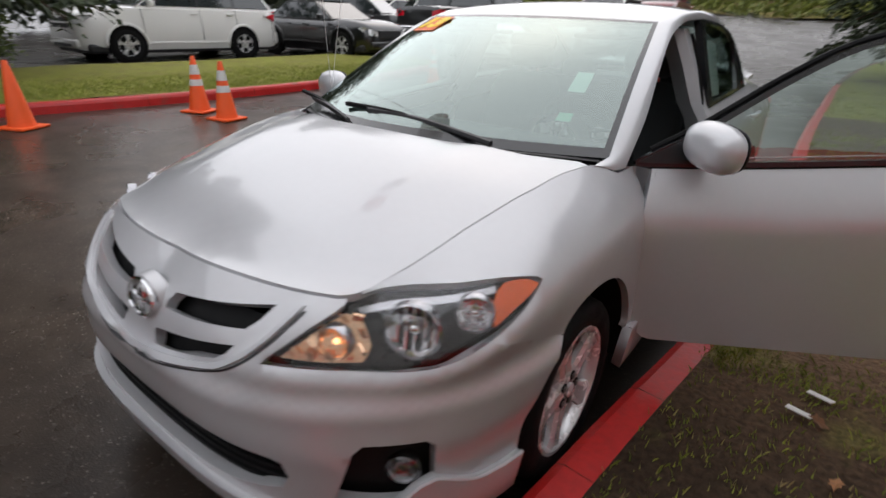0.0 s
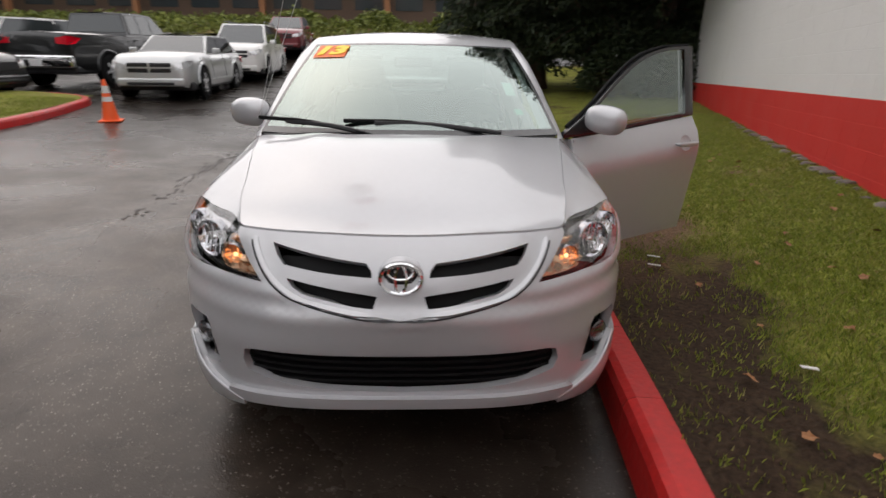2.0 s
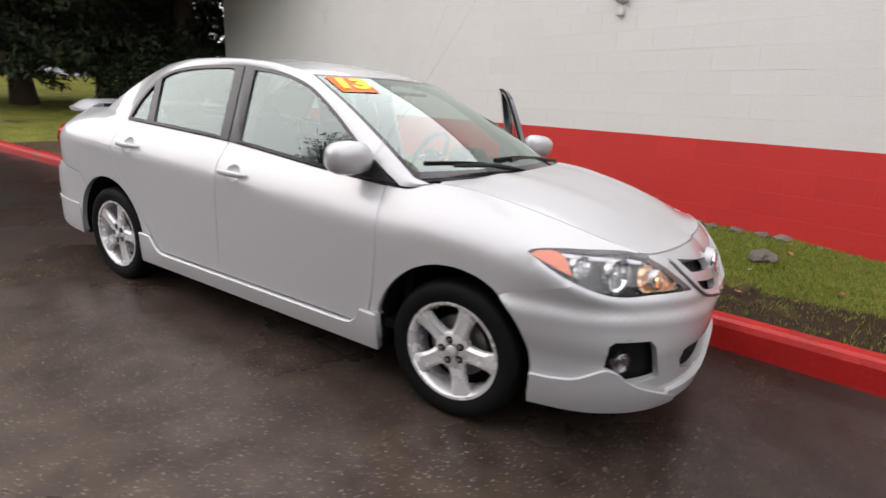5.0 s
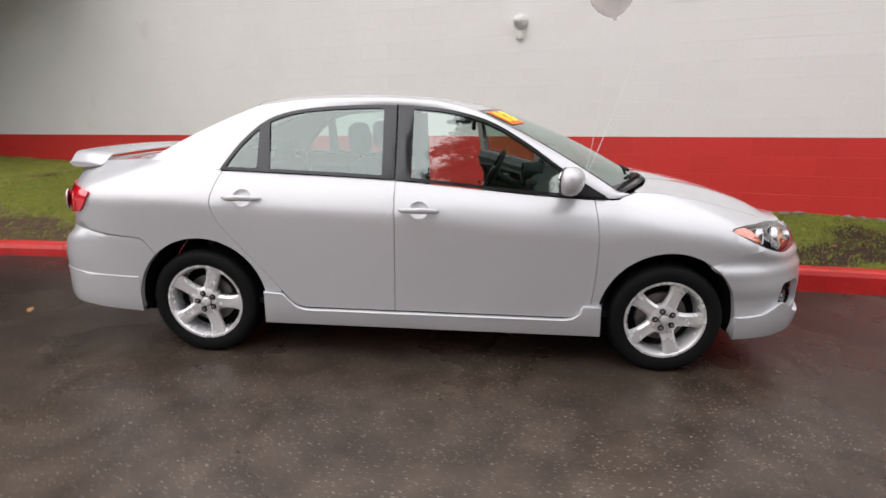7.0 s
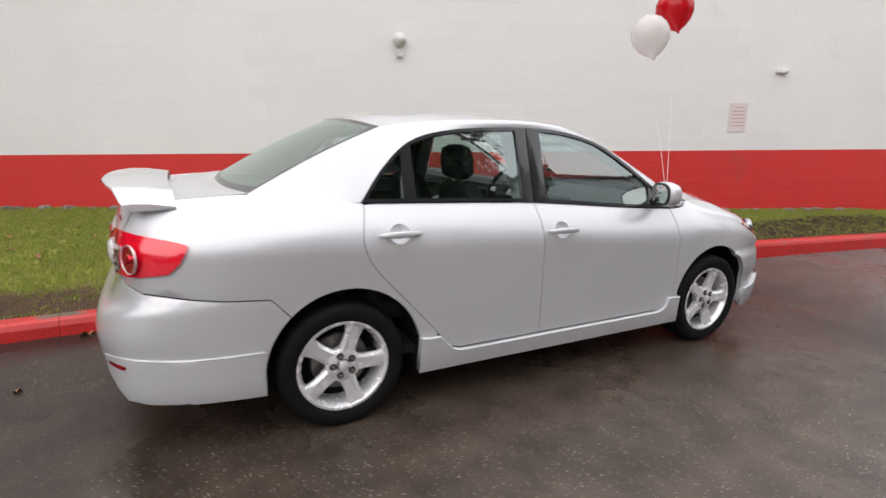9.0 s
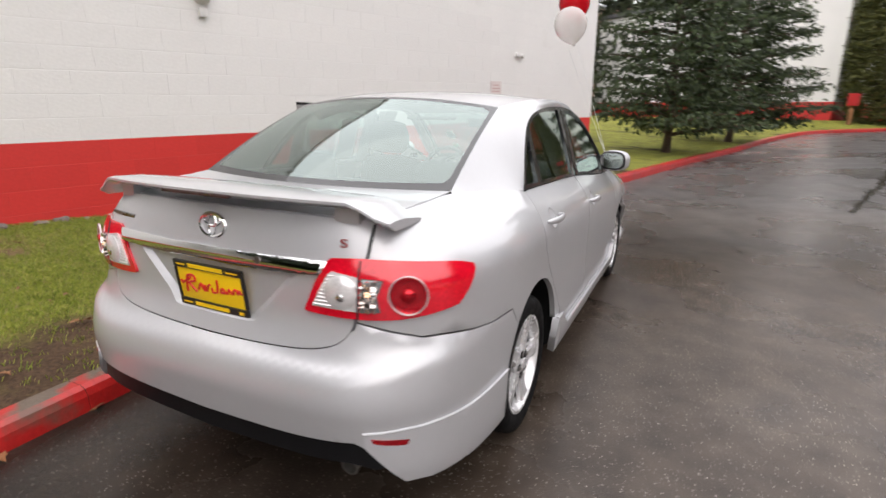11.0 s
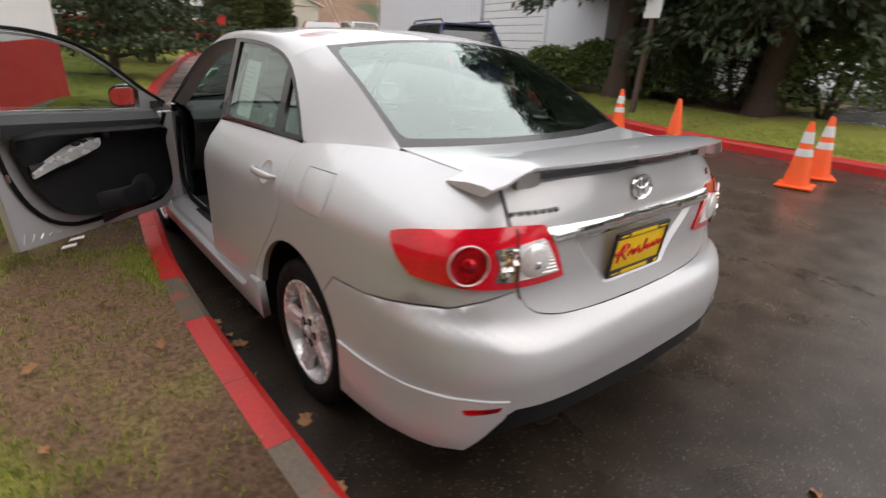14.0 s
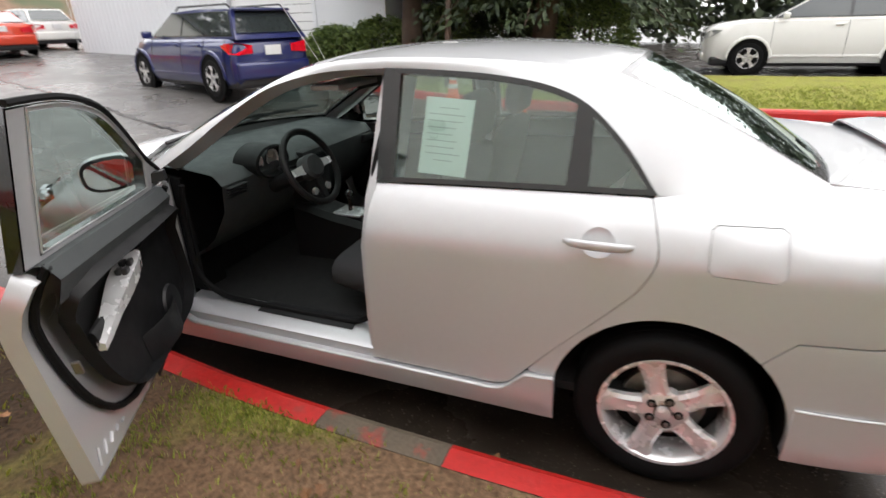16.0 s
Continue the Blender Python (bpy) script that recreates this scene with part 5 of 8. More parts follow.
# wheels
def wheel_parts(sgn, yc):
    M = Matrix.Translation((.745 * sgn, yc, .309)) @ pose(0, 0, 0, 0, 90 * sgn, 0)
    bm = bmesh.new()
    prof = [(.212, .062), (.220, .090), (.240, .101), (.270, .104), (.293, .097), (.305, .082), (.310, .05), (.310, -.05), (.305, -.082), (.285, -.10), (.21, -.09)]
    add_lathe(bm, prof, 56, M)
    tyre = part("wheel", bm, RUBBER, car, "black tyre on a five-spoke silver alloy wheel", True)
    # tread grooves
    bm = bmesh.new()
    for h in (-.045, -.015, .015, .045):
        add_lathe(bm, [(.3105, h - .003), (.312, h), (.3105, h + .003)], 56, M)
    part("tread_rib", bm, RUBBER, tyre)
    bm = bmesh.new()
    add_lathe(bm, [(.222, .088), (.2205, .095), (.209, .094), (.198, .078), (.192, .05), (.190, -.06), (.200, -.09)], 56, M)
    rim = part("rim", bm, ALLOY, tyre, "", True)
    bm = bmesh.new()
    add_lathe(bm, [(0, .018), (.138, .018), (.140, .012), (.140, -.005), (0, -.005)], 40, M)
    part("brake_disc", bm, STEEL, tyre, "", True)
    bm = bmesh.new()
    add_lathe(bm, [(.205, -.02), (0, -.02)], 32, M)
    part("hub_shade", bm, WELL, tyre)
    bm = bmesh.new()
    for i in range(5):
        R = M @ Matrix.Rotation(radians(72 * i + 90), 4, "Z")
        secs = []
        for r, wd, zt, dp in ((.030, .040, .080, .04), (.070, .040, .081, .035), (.105, .036, .082, .030), (.142, .036, .084, .028), (.180, .042, .087, .026), (.209, .054, .090, .02)):
            secs.append([R @ Vector((r, s * wd, z)) for s, z in ((-1, zt - dp), (-1, zt - .010), (-.62, zt), (0, zt - .004), (.62, zt), (1, zt - .010), (1, zt - dp))])
        add_loft(bm, secs, True, True)
    add_lathe(bm, [(.084, .04), (.084, .074), (.076, .080), (.034, .0825)], 30, M)
    part("spokes", bm, ALLOY, rim, "", True, 40)
    bm = bmesh.new()
    add_lathe(bm, [(.026, .078), (.026, .089), (.020, .093), (0, .094)], 26, M)
    part("hub_cap", bm, ALLOY, rim, "", True)
    for i in range(5):
        R = M @ Matrix.Rotation(radians(72 * i + 90 + 36), 4, "Z")
        bm = bmesh.new()
        add_lathe(bm, [(.0165, .078), (.0165, .0845), (.0, .0845)], 14, R @ Matrix.Translation((.050, 0, 0)))
        part("lug_recess", bm, WELL, rim)
        bm = bmesh.new()
        add_lathe(bm, [(.0095, .080), (.0095, .089), (.006, .091), (0, .091)], 6, R @ Matrix.Translation((.050, 0, 0)))
        part("lug_nut", bm, STEEL, rim)
        bm = bmesh.new()
    bm.free()
    return tyre


for sgn in (1, -1):
    for yc in (1.30, -1.30):
        wheel_parts(sgn, yc)

# belly
bm = bmesh.new()
add_box(bm, (-.48, -2.0, .20), (.48, 2.0, .30))
add_box(bm, (-.80, -.92, .185), (.80, .92, .30))
add_box(bm, (-.70, -2.02, .20), (.70, -1.70, .30))
add_box(bm, (-.70, 1.70, .20), (.70, 1.98, .30))
part("underbody", bm, WELL, car, "black underbody")

# wipers and cowl
cowl_a = [(x, 1.300 - .27 * (x / .72) ** 2, 1.012 - .022 * (x / .72) ** 4) for x in (-.715, -.6, -.4, -.2, 0, .2, .4, .6, .715)]
bm = bmesh.new()
add_loft(bm, [[Vector((x, y + .005, z)) for x, y, z in cowl_a], [Vector((x, y - .06, z + .004)) for x, y, z in cowl_a], [Vector((x, y - .08, z - .05)) for x, y, z in cowl_a]])
part("cowl", bm, BLACK_TRIM, car, "black cowl panel below the windscreen", True)
for p0, p1, p2 in (((-.42, 1.215, 1.030), (-.10, 1.190, 1.062), (.16, 1.185, 1.066)), ((.20, 1.255, 1.030), (.36, 1.20, 1.055), (.58, 1.100, 1.060))):
    bm = bmesh.new()
    add_tube(bm, spline([p0, p1, p2], .03), .011, 6)
    wip = part("wiper_arm", bm, BLACK_TRIM, car, "black windscreen wiper", True)
    bm = bmesh.new()
    d = (Vector(p2) - Vector(p0)).normalized()
    mid = Vector(p1).lerp(Vector(p2), .4)
    add_tube(bm, spline([mid - d * .30 + Vector((0, 0, -.012)), mid + Vector((0, -.004, .006)), mid + d * .30 + Vector((0, -.01, -.010))], .03), .010, 5)
    part("wiper_blade", bm, RUBBER, wip)
# stickers on the windscreen
def on_screen(u, v, lift=.003):
    p = windscreen(u, v)
    du, dv = windscreen(u + .01, v) - p, windscreen(u, v + .01) - p
    n = du.cross(dv).normalized()
    if n.z < 0:
        n = -n
    return p + n * lift, n, du.normalized()


def screen_card(u0, u1, v0, v1, lift):
    q = [on_screen(u, v, lift)[0] for u, v in line([(u0, v0), (u1, v0), (u1, v1), (u0, v1), (u0, v0)], .04)[:-1]]
    c = on_screen((u0 + u1) / 2, (v0 + v1) / 2, lift)[0]
    bm = bmesh.new()
    vs = [bm.verts.new(p) for p in q]
    top = bm.verts.new(c)
    for i in range(len(vs)):
        bm.faces.new((vs[i], vs[(i + 1) % len(vs)], top))
    return bm


stk = part("year_sticker", screen_card(.62, .93, .775, .965, .004), ORANGE_STICKER, ws, "orange sticker with yellow numerals")
p, n, du = on_screen(.775, .872, .006)
rot = Matrix((-du, n.cross(-du), n)).transposed().to_4x4()
text_mesh("numerals", "13", .150, .001, YELLOW_STICKER, stk, Matrix.Translation(p) @ rot @ Matrix.Diagonal((1.35, 1, 1, 1)), bold=.009)
part("inspection_sticker", screen_card(-.80, -.72, .36, .50, -.006), MINT, ws, "pale green sticker")
part("small_sticker", screen_card(-.80, -.74, .18, .23, -.006), mat("green_sticker", (.20, .62, .42), .6), ws, "small green sticker")

# cabin
bm = bmesh.new()
secs = []
for x in (-.70, -.62, -.40, -.15, .0, .15, .40, .62, .70):
    s = 1 - .25 * (abs(x) / .7) ** 4
    secs.append([Vector((x, y, z)) for y, z in ((1.22 - .2 * (x / .7) ** 2, .985), (1.02, 1.000), (.78, .995 - .01 * (x / .7) ** 2), (.66, .970), (.615, .925), (.63, .80), (.72, .66), (.84, .56), (1.0, .50))])
add_loft(bm, secs)
dash = part("dashboard", bm, DASH, car, "dark grey vinyl dashboard", True, 50)
bm = bmesh.new()
add_loft(bm, [[Vector((-.37 + r * 1.55 * math.cos(w), y, .965 + r * math.sin(w))) for w in (2 * math.pi * i / 28 for i in range(28))] for y, r in ((.72, .085), (.585, .082), (.58, .072), (.63, .066))], True, False)
part("instrument_hood", bm, CABIN, dash, "", True)
for x in (-.43, -.31):
    bm = bmesh.new()
    add_lathe(bm, [(.045, 0), (.045, .008), (.04, .008), (.04, .002), (0, .002)], 24, Matrix.Translation((x, .64, .965)) @ pose(0, 0, 0, 90))
    part("dial", bm, ALLOY, dash, "", True)
bm = bmesh.new()
add_box(bm, (-.12, .585, .66), (.12, .70, .955), .02)
stack = part("console_panel", bm, CABIN, dash, "", True)
bm = bmesh.new()
add_box(bm, (-.095, .578, .86), (.095, .59, .925), .004)
part("radio", bm, BLACK_FILM, stack, "", True)
for x in (-.065, 0, .065):
    bm = bmesh.new()
    add_lathe(bm, [(.022, 0), (.02, .022), (0, .024)], 18, Matrix.Translation((x, .59, .72)) @ pose(0, 0, 0, 90))
    part("knob", bm, ALLOY, stack, "", True)
for x0, x1 in ((-.115, -.02), (.02, .115), (-.68, -.56), (.56, .68)):
    bm = bmesh.new()
    for i in range(4):
        add_box(bm, (x0, .60 - .004 * i, .885 + .014 * i - (.0 if abs(x0) < .2 else .02)), (x1, .625, .891 + .014 * i - (.0 if abs(x0) < .2 else .02)))
    part("air_vent", bm, BLACK_TRIM, dash)
bm = bmesh.new()
add_loft(bm, [[Vector((s * x, y, z)) for s, z in ((-1, .32), (-1, h - .03), (-.7, h), (.7, h), (1, h - .03), (1, .32))] for x, y, h in ((.12, .70, .66), (.115, .45, .60), (.11, .2, .56), (.11, -.15, .60), (.10, -.40, .60))], True, True)
console = part("centre_console", bm, CABIN, car, "charcoal centre console with a gear lever", True)
bm = bmesh.new()
add_box(bm, (-.075, .30, .592), (.075, .50, .606), .006)
part("shift_plate", bm, ALLOY, console, "silver shift surround", True)
bm = bmesh.new()
add_tube(bm, [(.0, .40, .60), (0, .40, .68)], .012, 10)
bmesh.ops.create_uvsphere(bm, u_segments=14, v_segments=10, radius=.026, matrix=Matrix.Translation((0, .40, .70)))
part("gear_lever", bm, BLACK_FILM, console, "", True)
# steering wheel
sw_m = Matrix.Translation((-.37, .36, .955)) @ pose(0, 0, 0, 64, 0, 0)
bm = bmesh.new()
add_tube(bm, [sw_m @ Vector((.178 * math.cos(w), .178 * math.sin(w), 0)) for w in (2 * math.pi * i / 40 for i in range(40))], .0165, 10, True)
swheel = part("steering_wheel", bm, CABIN, car, "black three-spoke steering wheel", True)
bm = bmesh.new()
add_loft(bm, [[sw_m @ Vector((.072 * s * math.copysign(abs(math.cos(w)) ** .8, math.cos(w)), .060 * s * math.sin(w), z)) for w in (2 * math.pi * i / 24 for i in range(24))] for s, z in ((1, -.03), (1, .012), (.8, .026), (.02, .03))], True)
part("horn_pad", bm, DASH, swheel, "", True)
for ang in (0, 180, 270):
    bm = bmesh.new()
    R = sw_m @ Matrix.Rotation(radians(ang), 4, "Z")
    add_loft(bm, [[R @ Vector((r, s * w, z)) for s, z in ((-1, -.015), (-1, .004), (1, .004), (1, -.015))] for r, w in ((.05, .026), (.11, .018), (.17, .016))], True, True)
    part("spoke", bm, ALLOY if ang < 200 else CABIN, swheel)
bm = bmesh.new()
add_tube(bm, [(-.37, .37, .945), (-.37, .60, .84)], .04, 12)
part("steering_column", bm, CABIN, swheel, "", True)
bm = bmesh.new()
add_tube(bm, [sw_m @ Vector((-.06, .03, -.04)), sw_m @ Vector((-.17, .05, -.04))], .009, 8)
part("stalk", bm, CABIN, swheel)


def cushion(name, rows, material, parent, label=""):
    """A padded block from rings of (x half, y, z, depth y, thickness z)."""
    bm = bmesh.new()
    add_loft(bm, rows, True, True)
    return part(name, bm, material, parent, label, True, 70)


def seat_ring(cx, hw, c, along, up, th, n=20):
    """A rounded rectangle: half width hw, thickness th, in the plane across 'along'."""
    c, up = Vector(c), Vector(up).normalized()
    out = []
    for i in range(n):
        w = 2 * math.pi * i / n
        out.append(c + Vector((cx + hw * math.copysign(abs(math.cos(w)) ** .45, math.cos(w)), 0, 0)) + up * th * math.copysign(abs(math.sin(w)) ** .6, math.sin(w)))
    return out


for cx in (-.37, .37):
    rows = [seat_ring(cx, hw, (0, y, z), None, (0, 0, 1), th) for y, z, hw, th in ((.17, .50, .20, .03), (.15, .515, .24, .075), (0, .51, .255, .085), (-.2, .49, .255, .09), (-.36, .48, .24, .08), (-.38, .48, .2, .03))]
    seat = cushion("front_seat", rows, CLOTH, car, "charcoal cloth front seat")
    rows = [seat_ring(cx, hw, (0, y, z), None, (0, 1, .25), th) for y, z, hw, th in ((-.30, .50, .20, .04), (-.31, .55, .245, .085), (-.37, .80, .25, .08), (-.43, 1.0, .235, .065), (-.46, 1.09, .19, .05), (-.465, 1.11, .12, .02))]
    cushion("backrest", rows, CLOTH, seat)
    rows = [seat_ring(cx, hw, (0, y, z), None, (0, 1, .2), th) for y, z, hw, th in ((-.462, 1.135, .10, .025), (-.465, 1.16, .135, .052), (-.475, 1.24, .14, .055), (-.485, 1.305, .12, .045), (-.487, 1.325, .07, .015))]
    cushion("headrest", rows, CLOTH, seat)
    for dx in (-.06, .06):
        bm = bmesh.new()
        add_tube(bm, [(cx + dx, -.46, 1.08), (cx + dx, -.463, 1.16)], .007, 8)
        part("headrest_post", bm, CHROME, seat)
rows = [seat_ring(0, hw, (0, y, z), None, (0, 0, 1), th) for y, z, hw, th in ((-.62, .47, .60, .03), (-.64, .49, .64, .07), (-.85, .48, .66, .085), (-1.08, .47, .64, .08))]
bench = cushion("rear_bench", rows, CLOTH, car, "charcoal cloth rear bench")
rows = [seat_ring(0, hw, (0, y, z), None, (0, 1, .3), th) for y, z, hw, th in ((-1.05, .50, .60, .05), (-1.06, .56, .64, .08), (-1.14, .85, .64, .07), (-1.19, 1.0, .62, .05), (-1.20, 1.03, .58, .02))]
cushion("bench_back", rows, CLOTH, bench)
for cx in (-.36, .36):
    rows = [seat_ring(cx, hw, (0, y, z), None, (0, 1, .2), th) for y, z, hw, th in ((-1.20, 1.03, .09, .02), (-1.205, 1.06, .125, .045), (-1.215, 1.13, .125, .045), (-1.22, 1.165, .09, .02))]
    cushion("rear_headrest", rows, CLOTH, bench)
bm = bmesh.new()
add_box(bm, (-.66, -1.66, 1.035), (.66, -1.20, 1.06), .01)
part("parcel_shelf", bm, DASH, car, "grey rear parcel shelf")
bm = bmesh.new()
add_box(bm, (-.80, -1.25, .30), (.80, 1.02, .335))
part("cabin_floor", bm, CARPET, car, "black carpet")
bm = bmesh.new()
add_box(bm, (-.74, .98, .30), (.74, 1.02, .98))
part("bulkhead", bm, CABIN, car)
bm = bmesh.new()
add_box(bm, (-.74, -1.30, .30), (.74, -1.27, 1.03))
part("bulkhead", bm, CABIN, car)
bm = bmesh.new()
rows = []
for i in range(13):
    t = i / 12 * 1.5
    rows.append([Vector(roof(x, t)) - Vector((0, 0, .035)) for x in (-.54, -.4, -.2, 0, .2, .4, .54)])
add_loft(bm, rows)
part("headliner", bm, HEADLINER, car, "", True)
for sgn in (1, -1):
    bm = bmesh.new()
    add_box(bm, (sgn * .37 - .17, .06, 1.33), (sgn * .37 + .17, .20, 1.352), .008)
    part("sun_visor", bm, HEADLINER, car)
bm = bmesh.new()
add_box(bm, (-.12, .20, 1.285), (.12, .225, 1.345), .01)
part("cabin_mirror", bm, CABIN, car, "")
# driver-side opening: painted sill step, seal, centre pillar
for sgn in (-1,):
    bm = bmesh.new()
    add_loft(bm, [[Vector((sgn * x, y, z)) for x, z in ((.862, .305), (.858, .345), (.80, .372), (.72, .378), (.70, .34))] for y in (.86, .80, .4, 0, -.19)])
    part("door_step", bm, SILVER_EDGE, car, "painted door step", True)
    bm = bmesh.new()
    add_loft(bm, [[Vector((sgn * x, y, z)) for x, z in ((.80, .376), (.745, .386), (.70, .380))] for y in (.45, .2, -.05)])
    part("scuff_plate", bm, CABIN, car, "black scuff plate")
    bm = bmesh.new()
    path = [(-.75, .80, .93), (-.76, .82, .75), (-.77, .80, .52), (-.765, .70, .415), (-.76, .55, .39), (-.755, .1, .385), (-.755, -.07, .40), (-.755, -.14, .50), (-.75, -.16, .75), (-.735, -.175, 1.03), (-.66, -.21, 1.25), (-.61, -.22, 1.36)]
    add_tube(bm, spline(path, .04), .014, 8)
    part("door_seal", bm, RUBBER, car, "", True)
    bm = bmesh.new()
    add_loft(bm, [[Vector((sgn * x, y, z)) for x, y in ((xo, -.205), (xo - .012, -.165), (xo - .06, -.15), (xo - .14, -.20), (xo - .10, -.27))] for xo, z in ((.856, .33), (.866, .5), (.866, .8), (.80, .98), (.752, 1.05), (.68, 1.22), (.60, 1.385))])
    part("centre_pillar", bm, SILVER_EDGE, car, "", True)
    bm = bmesh.new()
    add_loft(bm, [[Vector((sgn * x, y, z)) for x, y in ((.856, .875), (.84, .85), (.78, .84), (.72, .90))] for z in (.33, .5, .7, .9, .95)])
    part("hinge_pillar", bm, SILVER_EDGE, car, "", True)
    for z in (.52, .80):
        bm = bmesh.new()
        add_box(bm, (-.87, .85, z - .03), (-.82, .90, z + .03), .006)
        part("door_hinge", bm, SILVER_EDGE, car)
    bm = bmesh.new()
    add_loft(bm, [[Vector((-.72, y, z)) for y, z in ((.84, .38), (.99, .38), (.99, .97), (.84, .95))], [Vector((-.70, y, z)) for y, z in ((.84, .38), (.99, .38), (.99, .97), (.84, .95))]], True, True)
    part("kick_panel", bm, CABIN, car)
    # price sheet in the rear window
    bm = bmesh.new()
    q = [Vector((-(green_x(z) - .02), y, z)) for y, z in ((-.362, 1.075), (-.545, 1.068), (-.560, 1.325), (-.376, 1.335))]
    add_loft(bm, [[q[0], q[1]], [q[3], q[2]]])
    sheet = part("price_sheet", bm, PAPER, car, "pale printed price sheet behind the rear door glass")
    for i in range(9):
        s = .12 + .085 * i
        w0, w1 = (.3, .7) if i in (0, 8) else (.10, .55 + .35 * random.random())
        bm = bmesh.new()
        a0, a1 = q[0].lerp(q[3], 1 - s), q[1].lerp(q[2], 1 - s)
        b0, b1 = q[0].lerp(q[3], 1 - s - .012), q[1].lerp(q[2], 1 - s - .012)
        off = Vector((-.0025, 0, 0))
        add_loft(bm, [[a0.lerp(a1, w0) + off, a0.lerp(a1, w1) + off], [b0.lerp(b1, w0) + off, b0.lerp(b1, w1) + off]])
        part("print_bar", bm, INK, sheet)
bm = bmesh.new()
add_loft(bm, [[Vector((x, y, z)) for x, y in ((xo, -.20), (xo - .06, -.15), (xo - .14, -.20), (xo - .10, -.27))] for xo, z in ((.80, .98), (.752, 1.05), (.68, 1.22), (.60, 1.385))])
part("centre_pillar", bm, HEADLINER, car, "", True)

# ---- ground ----
back_rise = pchip([(3.2, 0), (6, .01), (9, .03), (10.2, .05), (13.4, .16), (18, .32), (21, .60), (30, 1.8), (45, 3.2), (100, 5.0), (420, 9.0)])


def slope(x, y):
    """Height of the ground: flat under the car, rising gently away from it."""
    gx = .038 * max(0.0, x - 1.5) * smooth_step(1.5, 3.5, x)
    gx = min(gx, .32)
    s = max(0.0, y - 2.0)
    gy = min(.026 * s * smooth_step(0, 2.5, s), .75) + min(.012 * s, .12) * smooth_step(1, 6, x)
    return gx + gy + (back_rise(-y) if y < -3.2 else 0.0)


kerb_line = spline([(-3.2, -22.0), (-1.6, -19.0), (-1.05, -14.0), (-1.0, -9.0), (-1.02, -6.0), (-1.12, -3.0), (-1.16, -1.2), (-1.13, .2), (-1.03, 1.2), (-.93, 2.3), (-.82, 3.2), (-.62, 4.2), (-.30, 5.8), (.25, 8.0), (1.22, 11.7), (2.5, 15.7), (3.6, 19.0), (5.0, 22.1), (6.8, 23.7), (9.3, 24.8), (13.0, 25.7), (18.0, 26.4)], .25)
isle_line = spline([(10.6, -8.35), (9.3, -8.75), (8.1, -8.80), (7.35, -8.30), (6.98, -7.2), (6.62, -5.5), (6.45, -3.0), (6.5, -.8), (6.75, 1.2), (7.25, 3.2), (7.95, 5.2), (8.75, 7.0), (9.9, 9.2), (10.6, 10.4)], .25)
kerb_rise = pchip([(-20, .13), (-3, .115), (-1.2, .125), (0, .14), (1.3, .165), (2.5, .185), (6, .16), (12, .14), (24, .13)])
WALL_A, WALL_B = -3.535, .328


def wall_x(y):
    return WALL_A + WALL_B * y


ASPHALT, n, l, b = principled("wet_asphalt")
tc = n.new("ShaderNodeTexCoord")
nz = [n.new("ShaderNodeTexNoise") for _ in range(4)]
for t, sc, dt in zip(nz, (.45, 4.5, 75.0, .9), (5, 5, 3, 7)):
    t.inputs["Scale"].default_value, t.inputs["Detail"].default_value = sc, dt
    l.new(tc.outputs["Object"], t.inputs["Vector"])
stones = n.new("ShaderNodeTexVoronoi")
stones.inputs["Scale"].default_value = 150
l.new(tc.outputs["Object"], stones.inputs["Vector"])
ramp = n.new("ShaderNodeValToRGB")
ramp.color_ramp.elements[0].position, ramp.color_ramp.elements[0].color = .25, (.037, .0268, .0205, 1)
ramp.color_ramp.elements[1].position, ramp.color_ramp.elements[1].color = .75, (.089, .0675, .052, 1)
l.new(nz[1].outputs["Fac"], ramp.inputs["Fac"])
chip = n.new("ShaderNodeMapRange")
chip.inputs["From Min"].default_value, chip.inputs["From Max"].default_value = .84, .98
l.new(stones.outputs["Color"], chip.inputs["Value"])
# larger chips, fewer and in clusters
stones_big = n.new("ShaderNodeTexVoronoi")
stones_big.inputs["Scale"].default_value = 78
l.new(tc.outputs["Object"], stones_big.inputs["Vector"])
clus, spark, core = n.new("ShaderNodeMath"), n.new("ShaderNodeMapRange"), n.new("ShaderNodeMapRange")
clus.operation = "MULTIPLY_ADD"
clus.inputs[1].default_value = .55
l.new(nz[1].outputs["Fac"], clus.inputs[0])
l.new(stones_big.outputs["Color"], clus.inputs[2])
spark.inputs["From Min"].default_value, spark.inputs["From Max"].default_value = 1.10, 1.20
l.new(clus.outputs[0], spark.inputs["Value"])
core.inputs["From Min"].default_value, core.inputs["From Max"].default_value = .34, .22
l.new(stones_big.outputs["Distance"], core.inputs["Value"])
big_chip = n.new("ShaderNodeMath")
big_chip.operation = "MULTIPLY"
l.new(spark.outputs[0], big_chip.inputs[0])
l.new(core.outputs[0], big_chip.inputs[1])
any_chip = n.new("ShaderNodeMath")
any_chip.operation, any_chip.use_clamp = "MAXIMUM", True
l.new(chip.outputs[0], any_chip.inputs[0])
l.new(big_chip.outputs[0], any_chip.inputs[1])
cm = n.new("ShaderNodeMix")
cm.data_type = "RGBA"
cm.inputs["B"].default_value = (.30, .262, .225, 1)
l.new(any_chip.outputs[0], cm.inputs["Factor"])
l.new(ramp.outputs[0], cm.inputs["A"])
